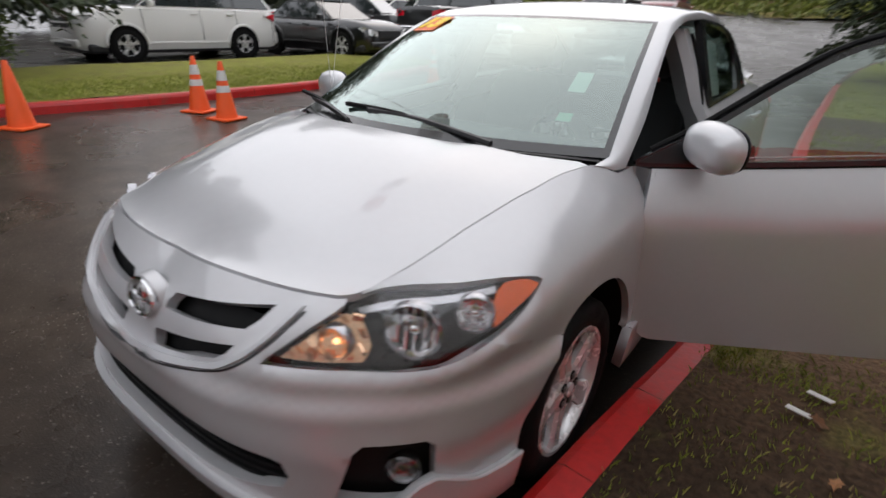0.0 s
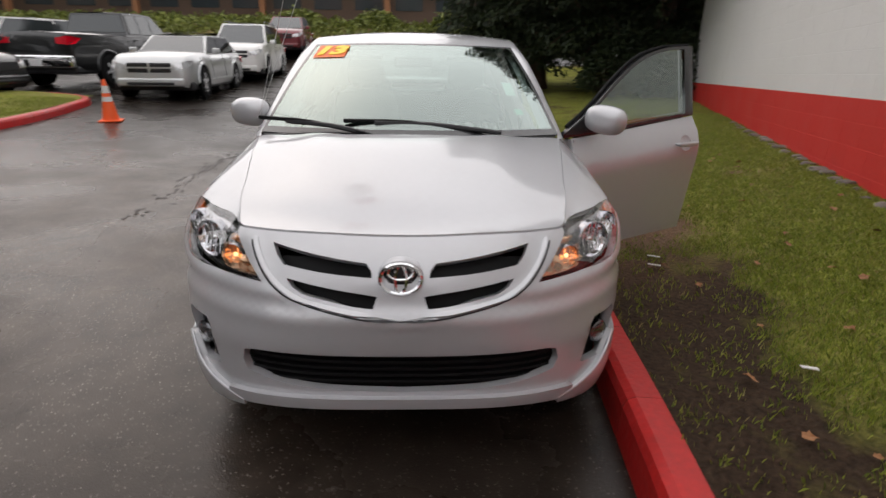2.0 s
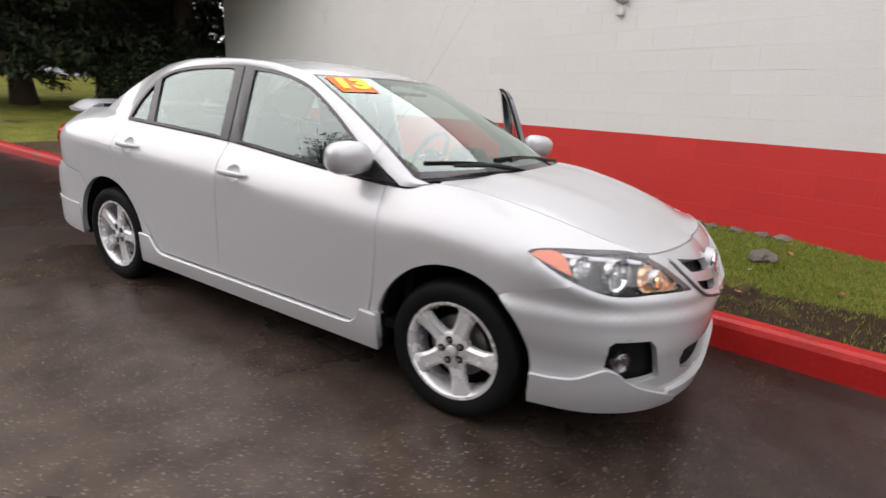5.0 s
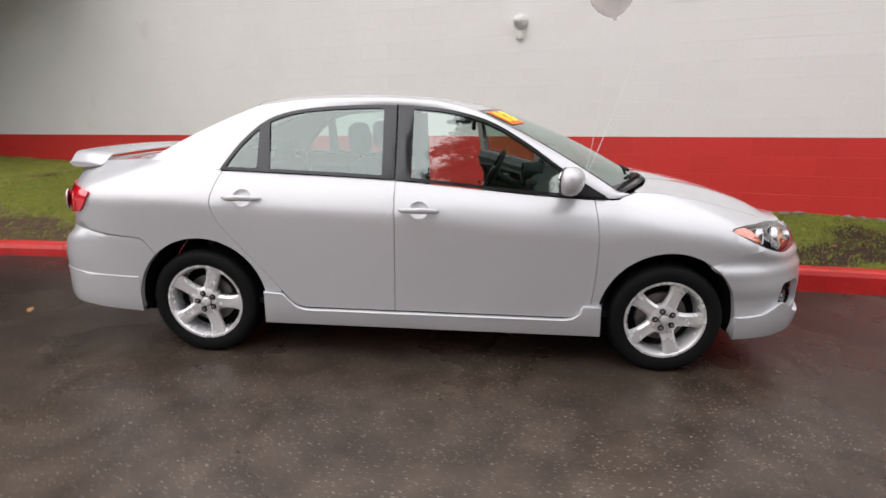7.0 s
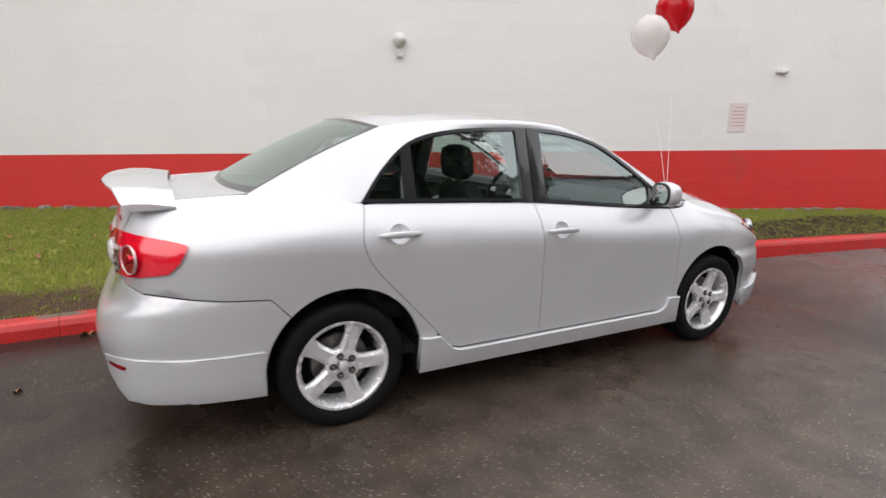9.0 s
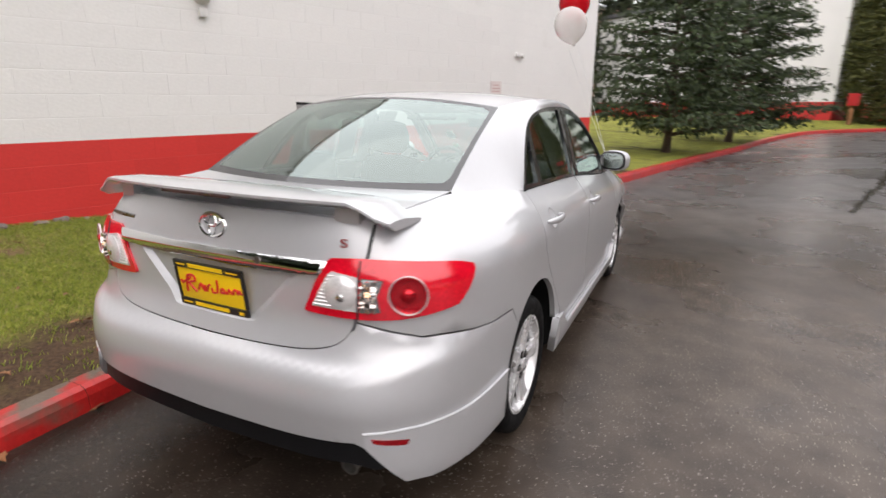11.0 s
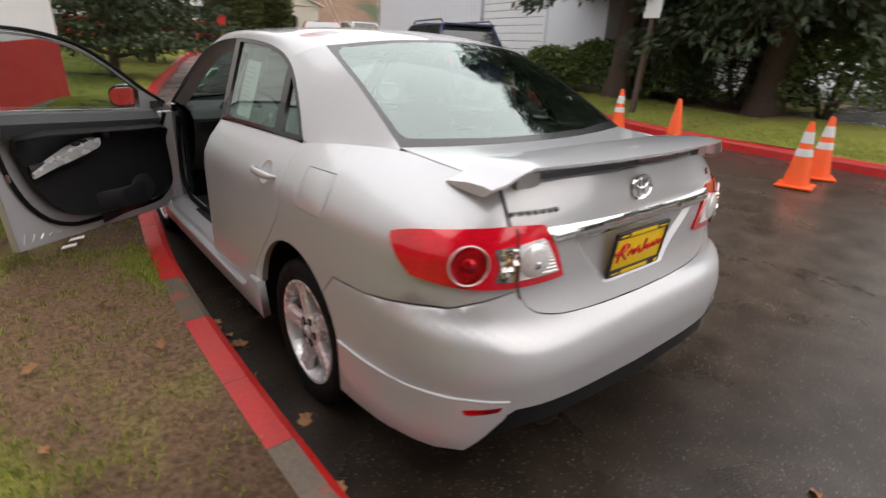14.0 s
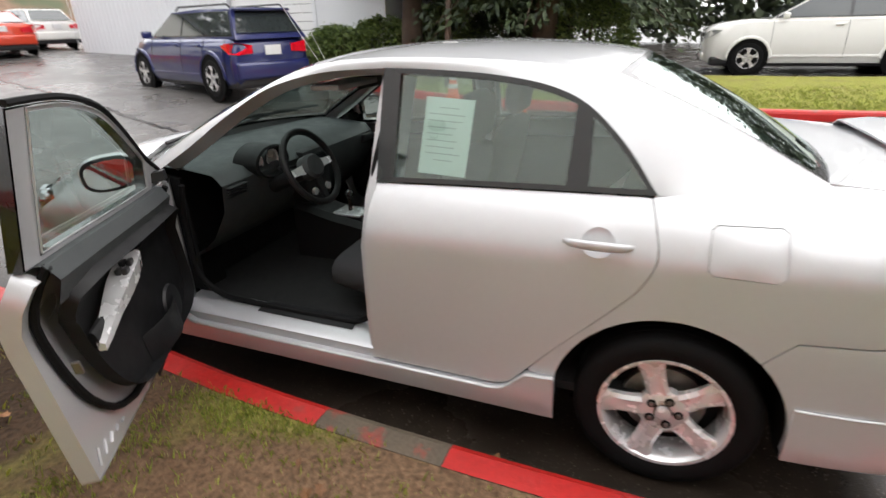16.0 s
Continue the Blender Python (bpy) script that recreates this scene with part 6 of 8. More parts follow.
# an oval of the drive beside the car keeps its colour, darker outside it
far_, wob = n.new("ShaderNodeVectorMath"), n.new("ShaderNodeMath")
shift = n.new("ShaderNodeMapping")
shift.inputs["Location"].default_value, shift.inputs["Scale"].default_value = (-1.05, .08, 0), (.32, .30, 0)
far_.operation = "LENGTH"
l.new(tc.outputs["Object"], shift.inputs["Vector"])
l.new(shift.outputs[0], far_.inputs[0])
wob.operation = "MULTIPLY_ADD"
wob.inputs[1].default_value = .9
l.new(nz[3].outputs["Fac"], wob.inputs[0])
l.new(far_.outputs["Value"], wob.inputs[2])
oval_gain = n.new("ShaderNodeMapRange")
oval_gain.inputs["From Min"].default_value, oval_gain.inputs["From Max"].default_value = 1.0, 1.9
oval_gain.inputs["To Min"].default_value, oval_gain.inputs["To Max"].default_value = 1.0, .30
l.new(wob.outputs[0], oval_gain.inputs["Value"])
# further on, low-angle sky sheen is painted into the colour as paler grey
place_y, north, place_gain = n.new("ShaderNodeSeparateXYZ"), n.new("ShaderNodeMapRange"), n.new("ShaderNodeMath")
l.new(tc.outputs["Object"], place_y.inputs[0])
l.new(place_y.outputs["Y"], north.inputs["Value"])
north.interpolation_type = "SMOOTHSTEP"
north.inputs["From Min"].default_value, north.inputs["From Max"].default_value = 1.5, 7.0
north.inputs["To Min"].default_value, north.inputs["To Max"].default_value = 0, 2.2
place_gain.operation = "MAXIMUM"
l.new(oval_gain.outputs[0], place_gain.inputs[0])
l.new(north.outputs[0], place_gain.inputs[1])
tone_by_place = n.new("ShaderNodeVectorMath")
tone_by_place.operation = "SCALE"
l.new(cm.outputs["Result"], tone_by_place.inputs[0])
l.new(place_gain.outputs[0], tone_by_place.inputs["Scale"])
grey_sheen, share, drive = n.new("ShaderNodeValToRGB"), n.new("ShaderNodeMapRange"), n.new("ShaderNodeMix")
grey_sheen.color_ramp.elements[0].position, grey_sheen.color_ramp.elements[0].color = .30, (.082, .076, .073, 1)
grey_sheen.color_ramp.elements[1].position, grey_sheen.color_ramp.elements[1].color = .70, (.128, .120, .115, 1)
l.new(nz[1].outputs["Fac"], grey_sheen.inputs["Fac"])
share.inputs["From Min"].default_value, share.inputs["From Max"].default_value = .2, 2.0
l.new(north.outputs[0], share.inputs["Value"])
drive.data_type = "RGBA"
l.new(share.outputs[0], drive.inputs["Factor"])
l.new(tone_by_place.outputs[0], drive.inputs["A"])
l.new(grey_sheen.outputs[0], drive.inputs["B"])
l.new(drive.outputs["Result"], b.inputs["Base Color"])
wet = n.new("ShaderNodeMapRange")
wet.inputs["From Min"].default_value, wet.inputs["From Max"].default_value = .38, .62
wet.inputs["To Min"].default_value, wet.inputs["To Max"].default_value = .22, .38
l.new(nz[3].outputs["Fac"], wet.inputs["Value"])
l.new(wet.outputs[0], b.inputs["Roughness"])
bp_ = n.new("ShaderNodeBump")
bp_.inputs["Strength"].default_value, bp_.inputs["Distance"].default_value = .13, .005
hm = n.new("ShaderNodeMath")
hm.operation = "ADD"
l.new(nz[2].outputs["Fac"], hm.inputs[0])
l.new(stones.outputs["Distance"], hm.inputs[1])
l.new(hm.outputs[0], bp_.inputs["Height"])
l.new(bp_.outputs[0], b.inputs["Normal"])
b.inputs["Specular IOR Level"].default_value = .27


def axis(a, b, near, far):
    """Steps that are fine near the car and grow outwards."""
    v, out = 0.0, [0.0]
    while v < b:
        v += near if v < 12 else near + (v - 12) * .22
        out.append(min(v, b))
    v = 0.0
    while v > a:
        v -= near if v > -12 else near + (-12 - v) * .22
        out.insert(0, max(v, a))
    return out


gx_, gy_ = axis(-420, 420, .5, 30), axis(-420, 420, .5, 30)
verts = [(x, y, slope(x, y)) for y in gy_ for x in gx_]
w_ = len(gx_)
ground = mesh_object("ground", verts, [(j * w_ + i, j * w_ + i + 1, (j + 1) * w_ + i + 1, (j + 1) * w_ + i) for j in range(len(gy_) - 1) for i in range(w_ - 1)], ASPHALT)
tagged(ground, "wet dark asphalt yard with pale stone chips", "asphalt", kind="structure")

# tar seams across the road
TAR = mat("tar_seam_filler", (.024, .0195, .016), .22, 0, .25, 20, 120, .2, spec=.27)
for pts in ([(3.40, 5.3), (3.72, 6.3), (4.0, 7.2), (4.35, 8.1), (4.75, 9.6), (5.15, 10.9), (5.6, 12.6), (6.25, 14.4), (6.9, 16.4), (7.5, 18.3)],):
    verts, faces = [], []
    cur = spline([(*p,) for p in pts], .12)
    for i, (x, y) in enumerate(cur):
        j = .05 * noise.noise((x * 4, y * 4, 3))
        wd = .035 + .075 * abs(noise.noise((x * 7, y * 7, 9)))
        z = slope(x, y) + .004
        verts += [(x - wd + j, y, z), (x + wd + j, y, z)]
        if i:
            k = 2 * i
            faces.append((k - 2, k - 1, k + 1, k))
    tagged(mesh_object("tar_seam", verts, faces, TAR), "black tar seam over a crack in the asphalt", "road seam", kind="structure")

# a faint broken crack further along, patched in small irregular blots
CRACK = mat("dull_crack_patch", (.038, .031, .027), .42, 0, .3, 20, 120, .3, spec=.22)
rng_c = random.Random(14)
verts, faces = [], []
for x, y in spline([(3.0, -9.4), (2.87, -8.2), (2.62, -6.2), (2.55, -5.0), (2.60, -3.1), (2.47, -1.3), (2.45, -.7)], .09):
    for _ in range(2):
        cx, cy = x + rng_c.gauss(0, .07), y + rng_c.uniform(-.06, .06)
        r, long = rng_c.uniform(.010, .038 if y < -2.5 else .024), rng_c.uniform(1.0, 2.4)
        k = len(verts)
        for i in range(7):
            w = 6.2832 * i / 7
            q = r * rng_c.uniform(.6, 1.25)
            px, py = cx + q * math.cos(w), cy + q * long * math.sin(w)
            verts.append((px, py, slope(px, py) + .004 + .0002 * (k % 5)))
        faces.append(tuple(range(k, k + 7)))
tagged(mesh_object("road_crack", verts, faces, CRACK), "faint broken crack with dull dark patches in the asphalt", "road crack", kind="structure")

# ---- kerbs ----
RED_KERB = mat("red_kerb_paint", (.44, .016, .014), .40, 0, .20, 5, 40, .25, dirt=((.16, .075, .055), .615), per_piece=.06)
GREY_KERB = mat("bare_concrete_kerb", (.095, .074, .052), .8, 0, .3, 8, 60, .5, dirt=((.40, .03, .022), .545), per_piece=.12)
WORN_KERB = mat("kerb_with_half_its_paint", (.13, .10, .075), .7, 0, .3, 7, 60, .5, dirt=((.42, .022, .018), .46), per_piece=.05)


def kerb(name, label, pts, side, rise, length, bare):
    """Separate kerb stones along a line; the line is the edge towards the grass, side points to the road."""
    top = thing(name, label, "kerb", kind="structure")
    acc, run = [pts[0]], 0.0
    stones_ = []
    for p, q in zip(pts, pts[1:]):
        run += math.dist(p, q)
        acc.append(q)
        if run >= length:
            stones_.append(acc)
            acc, run = [q], 0.0
    if len(acc) > 1:
        stones_.append(acc)
    for k, st in enumerate(stones_):
        verts, faces = [], []
        m = len(st)
        for i, (x, y) in enumerate(st):
            a, b_ = st[max(i - 1, 0)], st[min(i + 1, m - 1)]
            d = Vector((b_[0] - a[0], b_[1] - a[1])).normalized()
            nrm = Vector((d.y, -d.x)) * side
            if i == 0:
                x, y = x + d.x * .0015, y + d.y * .0015
            if i == m - 1:
                x, y = x - d.x * .0015, y - d.y * .0015
            g = slope(x, y)
            h = g + rise(y)
            for o, z in ((0, g - .05), (0, h), (.095, h + .002), (.125, h - .012), (.140, h - .045), (.152, g - .05)):
                verts.append((x + nrm.x * o, y + nrm.y * o, z))
        for i in range(m - 1):
            for j in range(5):
                a = i * 6 + j
                faces.append((a, a + 1, a + 7, a + 6))
        faces += [tuple(range(5, -1, -1)), tuple((m - 1) * 6 + j for j in range(6))]
        stone = mesh_object("kerb_stone", verts, faces, [RED_KERB, GREY_KERB, WORN_KERB], top, False)
        worn, grade = bare(st)
        stone.data.polygons.foreach_set("material_index", [1 if i % 5 == 0 or i >= 5 * (m - 1) else grade if i % 5 < worn else 0 for i in range(len(faces))])
    return top


def bare_near(st):
    """How many of the five faces round a stone, from the lawn over the top to the road, have lost paint, and whether all (1) or half of it (2)."""
    y = st[len(st) // 2][1]
    if -.50 < y < -.12 or y < -13:
        return 5, 1
    if -1.75 < y < -1.45:
        return 2, 1
    return (2, 2) if -3.4 < y <= -1.75 else (1, 1)


kerb("kerb", "red-painted concrete kerb with worn bare stretches", kerb_line, 1, kerb_rise, .42, bare_near)
kerb("kerb", "red-painted kerb round the grass island", isle_line, -1, lambda y: .13, 1.4, lambda st: (5, 1) if st[0][1] > 6.2 else (1, 1))

# ---- lawns ----
LAWN, n, l, b = principled("lawn_soil_and_moss")
tc = n.new("ShaderNodeTexCoord")
at = n.new("ShaderNodeAttribute")
at.attribute_name = "bare"
n1, n2 = n.new("ShaderNodeTexNoise"), n.new("ShaderNodeTexNoise")
n1.inputs["Scale"].default_value, n1.inputs["Detail"].default_value = 3.0, 8
n2.inputs["Scale"].default_value, n2.inputs["Detail"].default_value = 45, 6
for t in (n1, n2):
    l.new(tc.outputs["Object"], t.inputs["Vector"])
gr, so, mx = n.new("ShaderNodeValToRGB"), n.new("ShaderNodeValToRGB"), n.new("ShaderNodeMix")
gr.color_ramp.elements[0].position, gr.color_ramp.elements[0].color = .30, (.110, .125, .020, 1)
gr.color_ramp.elements[1].position, gr.color_ramp.elements[1].color = .70, (.32, .32, .060, 1)
so.color_ramp.elements[0].position, so.color_ramp.elements[0].color = .28, (.072, .043, .025, 1)
so.color_ramp.elements[1].position, so.color_ramp.elements[1].color = .75, (.240, .148, .088, 1)
l.new(n2.outputs["Fac"], gr.inputs["Fac"])
l.new(n2.outputs["Fac"], so.inputs["Fac"])
mx.data_type = "RGBA"
patch = n.new("ShaderNodeMath")
patch.operation = "MULTIPLY_ADD"
patch.inputs[1].default_value, patch.inputs[2].default_value = 1.7, -.74
l.new(n1.outputs["Fac"], patch.inputs[0])
both = n.new("ShaderNodeMath")
both.operation, both.use_clamp = "ADD", True
l.new(at.outputs["Fac"], both.inputs[0])
l.new(patch.outputs[0], both.inputs[1])
l.new(both.outputs[0], mx.inputs["Factor"])
l.new(gr.outputs[0], mx.inputs["A"])
# soil colour scaled down to a quarter by a per-point weight
tone_at, tone_mix, tone_gain = n.new("ShaderNodeAttribute"), n.new("ShaderNodeVectorMath"), n.new("ShaderNodeMapRange")
tone_at.attribute_name = "tone_by_place"
tone_gain.inputs["To Min"].default_value, tone_gain.inputs["To Max"].default_value = 1.0, .25
l.new(tone_at.outputs["Fac"], tone_gain.inputs["Value"])
tone_mix.operation = "SCALE"
l.new(so.outputs[0], tone_mix.inputs[0])
l.new(tone_gain.outputs[0], tone_mix.inputs["Scale"])
l.new(tone_mix.outputs[0], mx.inputs["B"])
l.new(mx.outputs["Result"], b.inputs["Base Color"])
b.inputs["Roughness"].default_value = .9
b.inputs["Specular IOR Level"].default_value = .2
bq = n.new("ShaderNodeBump")
bq.inputs["Strength"].default_value, bq.inputs["Distance"].default_value = .8, .03
l.new(n2.outputs["Fac"], bq.inputs["Height"])
l.new(bq.outputs[0], b.inputs["Normal"])


def bare_soil(x, y):
    """How bare the lawn is, 0 to 1: trodden along the kerb and in patches."""
    v = noise.fractal((x * .8 + 7, y * .8, 1), 1.0, 2.0, 4) * .9 + noise.noise((x * 2.4, y * 2.4, 5)) * .35
    near = 0.0
    if -8 < y < 8 and x < 2:
        kx = min(kerb_line, key=lambda p: abs(p[1] - y))[0]
        d = kx - x
        near = .42 * math.exp(-((d - .32) / (.55 if y > .6 else .68 if y < -.6 else .5)) ** 2) * (2.0 if y > .6 else 1.8 if y < -.6 else 1.1)
    return min(1.0, max(0.0, smooth_step(.06, .60, v * .62 + near)))


def lawn_height(x, y, kx, kz):
    """Rises from the kerb's top to the foot of the wall."""
    wx = wall_x(y) if -10.5 < y < 8.4 else kx - 7
    t = smooth_step(0, 1, (kx - x) / max(.4, kx - wx))
    base = slope(kx, y) * .2 + .36 if -10.5 < y < 8.4 else kz + .15
    return kz + (max(base, kz) - kz) * t + .018 * noise.noise((x * 1.7, y * 1.7, 0)) * min(1, (kx - x) * 3)


ys_ = [-22 + .2 * i for i in range(0, 241)]
rows, bare_v = [], []
verts, faces = [], []
cols = 40
for y in ys_:
    kx = min(kerb_line, key=lambda p: abs(p[1] - y))
    i = kerb_line.index(kx)
    j = i + 1 if y > kx[1] and i + 1 < len(kerb_line) else max(i - 1, 0)
    q = kerb_line[j]
    t = 0 if abs(q[1] - kx[1]) < 1e-6 else (y - kx[1]) / (q[1] - kx[1])
    x0 = kx[0] + (q[0] - kx[0]) * max(0, min(1, t))
    kz = slope(x0, y) + kerb_rise(y) - .004
    far = wall_x(y) - .1 if -10.4 < y < 8.2 else x0 - 16
    for c in range(cols + 1):
        s = (c / cols) ** (1.0 if -10.4 < y < 8.2 else 1.6)
        x = x0 + (far - x0) * s
        verts.append((x, y, lawn_height(x, y, x0, kz)))
        bare_v.append(bare_soil(x, y))
faces = [(r * (cols + 1) + c, (r + 1) * (cols + 1) + c, (r + 1) * (cols + 1) + c + 1, r * (cols + 1) + c + 1) for r in range(len(ys_) - 1) for c in range(cols)]
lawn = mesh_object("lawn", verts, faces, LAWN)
tagged(lawn, "patchy lawn with bare mud between kerb and wall", "lawn", kind="structure")
lawn.data.attributes.new("bare", "FLOAT", "POINT").data.foreach_set("value", bare_v)
# soil gets darker ahead of the open door and again towards the tail
lawn.data.attributes.new("tone_by_place", "FLOAT", "POINT").data.foreach_set("value", [max(smooth_step(-.1, 1.4, w), .7 * smooth_step(-1.1, -2.0, w)) for w in (v[1] + .5 * noise.noise((v[0] * 1.3, v[1] * 1.3, 8)) for v in verts)])
lawn_pts = np.array(verts).reshape(len(ys_), cols + 1, 3)


def lawn_z(x, y):
    r = min(max((y + 22) / .2, 0), len(ys_) - 1.001)
    k = int(r)
    row = lawn_pts[k] * (1 - (r - k)) + lawn_pts[k + 1] * (r - k)
    xs = row[::-1, 0]
    return float(np.interp(x, xs, row[::-1, 2])), float(row[0, 0]), float(row[-1, 0])


# grass island on the other side of the drive
verts, faces, bare_v = [], [], []
ys2 = [-8.7 + .3 * i for i in range(0, 63)]
kept = [p for p in isle_line if p[0] < 11 and p[1] > -8.75 and not (p[0] > 7.5 and p[1] < -7)]
for y in ys2:
    x0 = min(kept, key=lambda p: abs(p[1] - y))[0]
    far = 10.3 if y < 1.0 else 15.5
    for c in range(15):
        x = x0 + (max(far, x0 + .5) - x0) * c / 14
        h = slope(x0, y) + .128 + .03 * math.sin(math.pi * c / 14) + .10 * smooth_step(0, 1, c / 14) + .02 * noise.noise((x, y, 4))
        verts.append((x, y, h))
        bare_v.append(smooth_step(.35, .8, noise.noise((x * .6, y * .6, 2)) + (.75 * smooth_step(0, 1.6, y) * smooth_step(7.4, 8.6, x))))
faces = [(r * 15 + c, r * 15 + c + 1, (r + 1) * 15 + c + 1, (r + 1) * 15 + c) for r in range(len(ys2) - 1) for c in range(14)]
isle = mesh_object("lawn", verts, faces, LAWN)
tagged(isle, "mown grass island with bare earth under the trees", "lawn", kind="structure")
isle.data.attributes.new("bare", "FLOAT", "POINT").data.foreach_set("value", bare_v)

# grass blades
GRASS, n, l, b = principled("grass_blade")
gi = n.new("ShaderNodeNewGeometry")
gr = n.new("ShaderNodeValToRGB")
gr.color_ramp.elements[0].color = (.095, .140, .012, 1)
gr.color_ramp.elements[1].color = (.32, .35, .055, 1)
e_ = gr.color_ramp.elements.new(.72)
e_.color = (.30, .345, .045, 1)
gr.color_ramp.elements[2].color = (.30, .24, .11, 1)
l.new(gi.outputs["Random Per Island"], gr.inputs["Fac"])
l.new(gr.outputs[0], b.inputs["Base Color"])
b.inputs["Roughness"].default_value = .6


def blades(name, label, places, height):
    verts, faces = [], []
    for x, y, z in places:
        for _ in range(4):
            a, ln = random.uniform(0, 6.283), height * random.uniform(.5, 1.3)
            px, py = x + random.gauss(0, .018), y + random.gauss(0, .018)
            w = random.uniform(.0022, .004)
            lean = random.uniform(.1, .9) * ln
            dx, dy = math.cos(a), math.sin(a)
            k = len(verts)
            verts += [(px - dy * w, py + dx * w, z - .004), (px + dy * w, py - dx * w, z - .004), (px + dx * lean * .4, py + dy * lean * .4, z + ln * .65), (px + dx * lean, py + dy * lean, z + ln * .95)]
            faces += [(k, k + 1, k + 2), (k + 2, k + 1, k + 3)]
    ob = mesh_object(name, verts, faces, GRASS, None, False)
    return tagged(ob, label, "grass", kind="stuff")


spots = []
rng = random.Random(4)
while len(spots) < 60000:
    y = rng.uniform(-6.5, 7.5) if rng.random() < .8 else rng.uniform(-12, 9)
    z0, x0, x1 = lawn_z(-2, y)
    x = x0 + (x1 - x0) * rng.random()
    if rng.random() > bare_soil(x, y) * .93:
        spots.append((x, y, lawn_z(x, y)[0]))
blades("grass", "short green grass blades on the lawn", spots, .028)
spots = []
edge_ = [p for p in isle_line if -8 < p[1] < 5 and p[0] < 8.2]
while len(spots) < 14000:
    p = rng.choice(edge_)
    d = rng.random() ** 1.3 * 2.6
    x, y = p[0] + .05 + d, p[1] + rng.uniform(-.15, .15)
    spots.append((x, y, slope(p[0], y) + .13 + .03 * math.sin(math.pi * min(1, d / 3.5)) + .05 * d / 3.5))
blades("grass", "short olive grass blades on the island", spots, .035)

# dead leaves, twigs and scraps
LEAF = mat("dead_brown_leaf", (.22, .10, .04), .7, 0, .3, 40, 200, per_piece=.4)
SCRAP = mat("white_scrap", (.7, .7, .68), .8, 0, .1)
STONE = mat("grey_stone", (.16, .14, .12), .85, 0, .25, 15, 80, .4, per_piece=.2)


def leaf_mesh():
    bm = bmesh.new()
    pts = [(0, -.05), (.016, -.028), (.034, -.012), (.022, .006), (.03, .026), (.012, .026), (0, .05), (-.012, .026), (-.03, .026), (-.022, .006), (-.034, -.012), (-.016, -.028)]
    vs = [bm.verts.new((x, y, .010 * abs(x) / .03 + .008 * math.sin(y * 60))) for x, y in pts]
    c = bm.verts.new((0, 0, .002))
    for i in range(len(vs)):
        bm.faces.new((vs[i], vs[(i + 1) % len(vs)], c))
    me = bpy.data.meshes.new("dead_leaf")
    bm.to_mesh(me)
    bm.free()
    me.materials.append(LEAF)
    return me


leaf_me = leaf_mesh()
rng = random.Random(11)
leaf_spots = [(-2.35, -1.95), (-2.0, -1.3), (-1.55, -2.3), (-1.7, -1.7), (-1.9, 1.7), (-2.2, 2.6), (-1.6, 2.9), (-2.9, .6)]
leaf_spots += [(rng.uniform(-3.4, -1.25), rng.uniform(-3.8, 3.8)) for _ in range(70)]
for x, y in leaf_spots:
    ob = new("dead_leaf", leaf_me)
    z = lawn_z(x, y)[0]
    ob.matrix_world = Matrix.Translation((x, y, z + .028)) @ Euler((rng.uniform(-.4, .4), rng.uniform(-.4, .4), rng.uniform(0, 6.28))).to_matrix().to_4x4() @ Matrix.Scale(rng.uniform(.35, .8), 4)
    tagged(ob, "curled brown dead leaf lying on the lawn", "leaf", "fallen leaves")
for x, y in [(-1.0, -1.05), (-.97, -.72), (-1.0, -2.1), (-.96, -2.5), (-.93, -1.45), (-.2, -2.75), (.35, -2.85)] + [(rng.uniform(-1.0, -.93), rng.uniform(-2.6, 2.0)) for _ in range(8)]:
    ob = new("dead_leaf", leaf_me)
    ob.matrix_world = Matrix.Translation((x, y, slope(x, y) + .006)) @ Euler((rng.uniform(-.3, .3), rng.uniform(-.3, .3), rng.uniform(0, 6.28))).to_matrix().to_4x4() @ Matrix.Scale(rng.uniform(.5, .95), 4)
    tagged(ob, "wet brown leaf lying in the gutter", "leaf", "fallen leaves")
for x, y, s in ((-1.57, 1.936, .04), (-1.448, .767, .045), (-1.50, .63, .045), (-1.75, 2.35, .03)):
    bm = bmesh.new()
    add_loft(bm, [[Vector((-s, -s * .3, 0)), Vector((s * .8, -s * .4, .01)), Vector((s, s * .3, .016)), Vector((-s * .7, s * .35, .006))], [Vector((-s, -s * .3, .004)), Vector((s * .8, -s * .4, .014)), Vector((s, s * .3, .02)), Vector((-s * .7, s * .35, .010))]], True, True)
    ob = part("paper_scrap", bm, SCRAP, None)
    ob.location = (x, y, lawn_z(x, y)[0] + .022)
    tagged(ob, "small white scrap of paper on the grass", "litter")


def rock(name, x, y, z, r, label):
    bm = bmesh.new()
    bmesh.ops.create_icosphere(bm, subdivisions=3, radius=1)
    for v in bm.verts:
        d = 1 + .35 * noise.noise(v.co * 1.4 + Vector((x, y, 0)) * 5) + .12 * noise.noise(v.co * 4)
        v.co = Vector((v.co.x * d * r * 1.3, v.co.y * d * r, max(v.co.z, -.3) * d * r * .6))
    ob = part(name, bm, STONE, None, "", True)
    ob.location = (x, y, z)
    return tagged(ob, label, "stone")


rock("stone", -2.05, 2.42, lawn_z(-2.05, 2.42)[0] + .02, .10, "grey-brown stone half sunk in the lawn")
rng = random.Random(3)
for i in range(60):
    y = -5 + 12.5 * (i + rng.random()) / 60
    x = wall_x(y) + rng.uniform(.04, .10)
    bm = bmesh.new()
    r = rng.uniform(.03, .075)
    rock("stone", x, y, lawn_z(x, y)[0] + .005, r, "broken grey stone at the foot of the wall")["group"] = "stones along the wall"

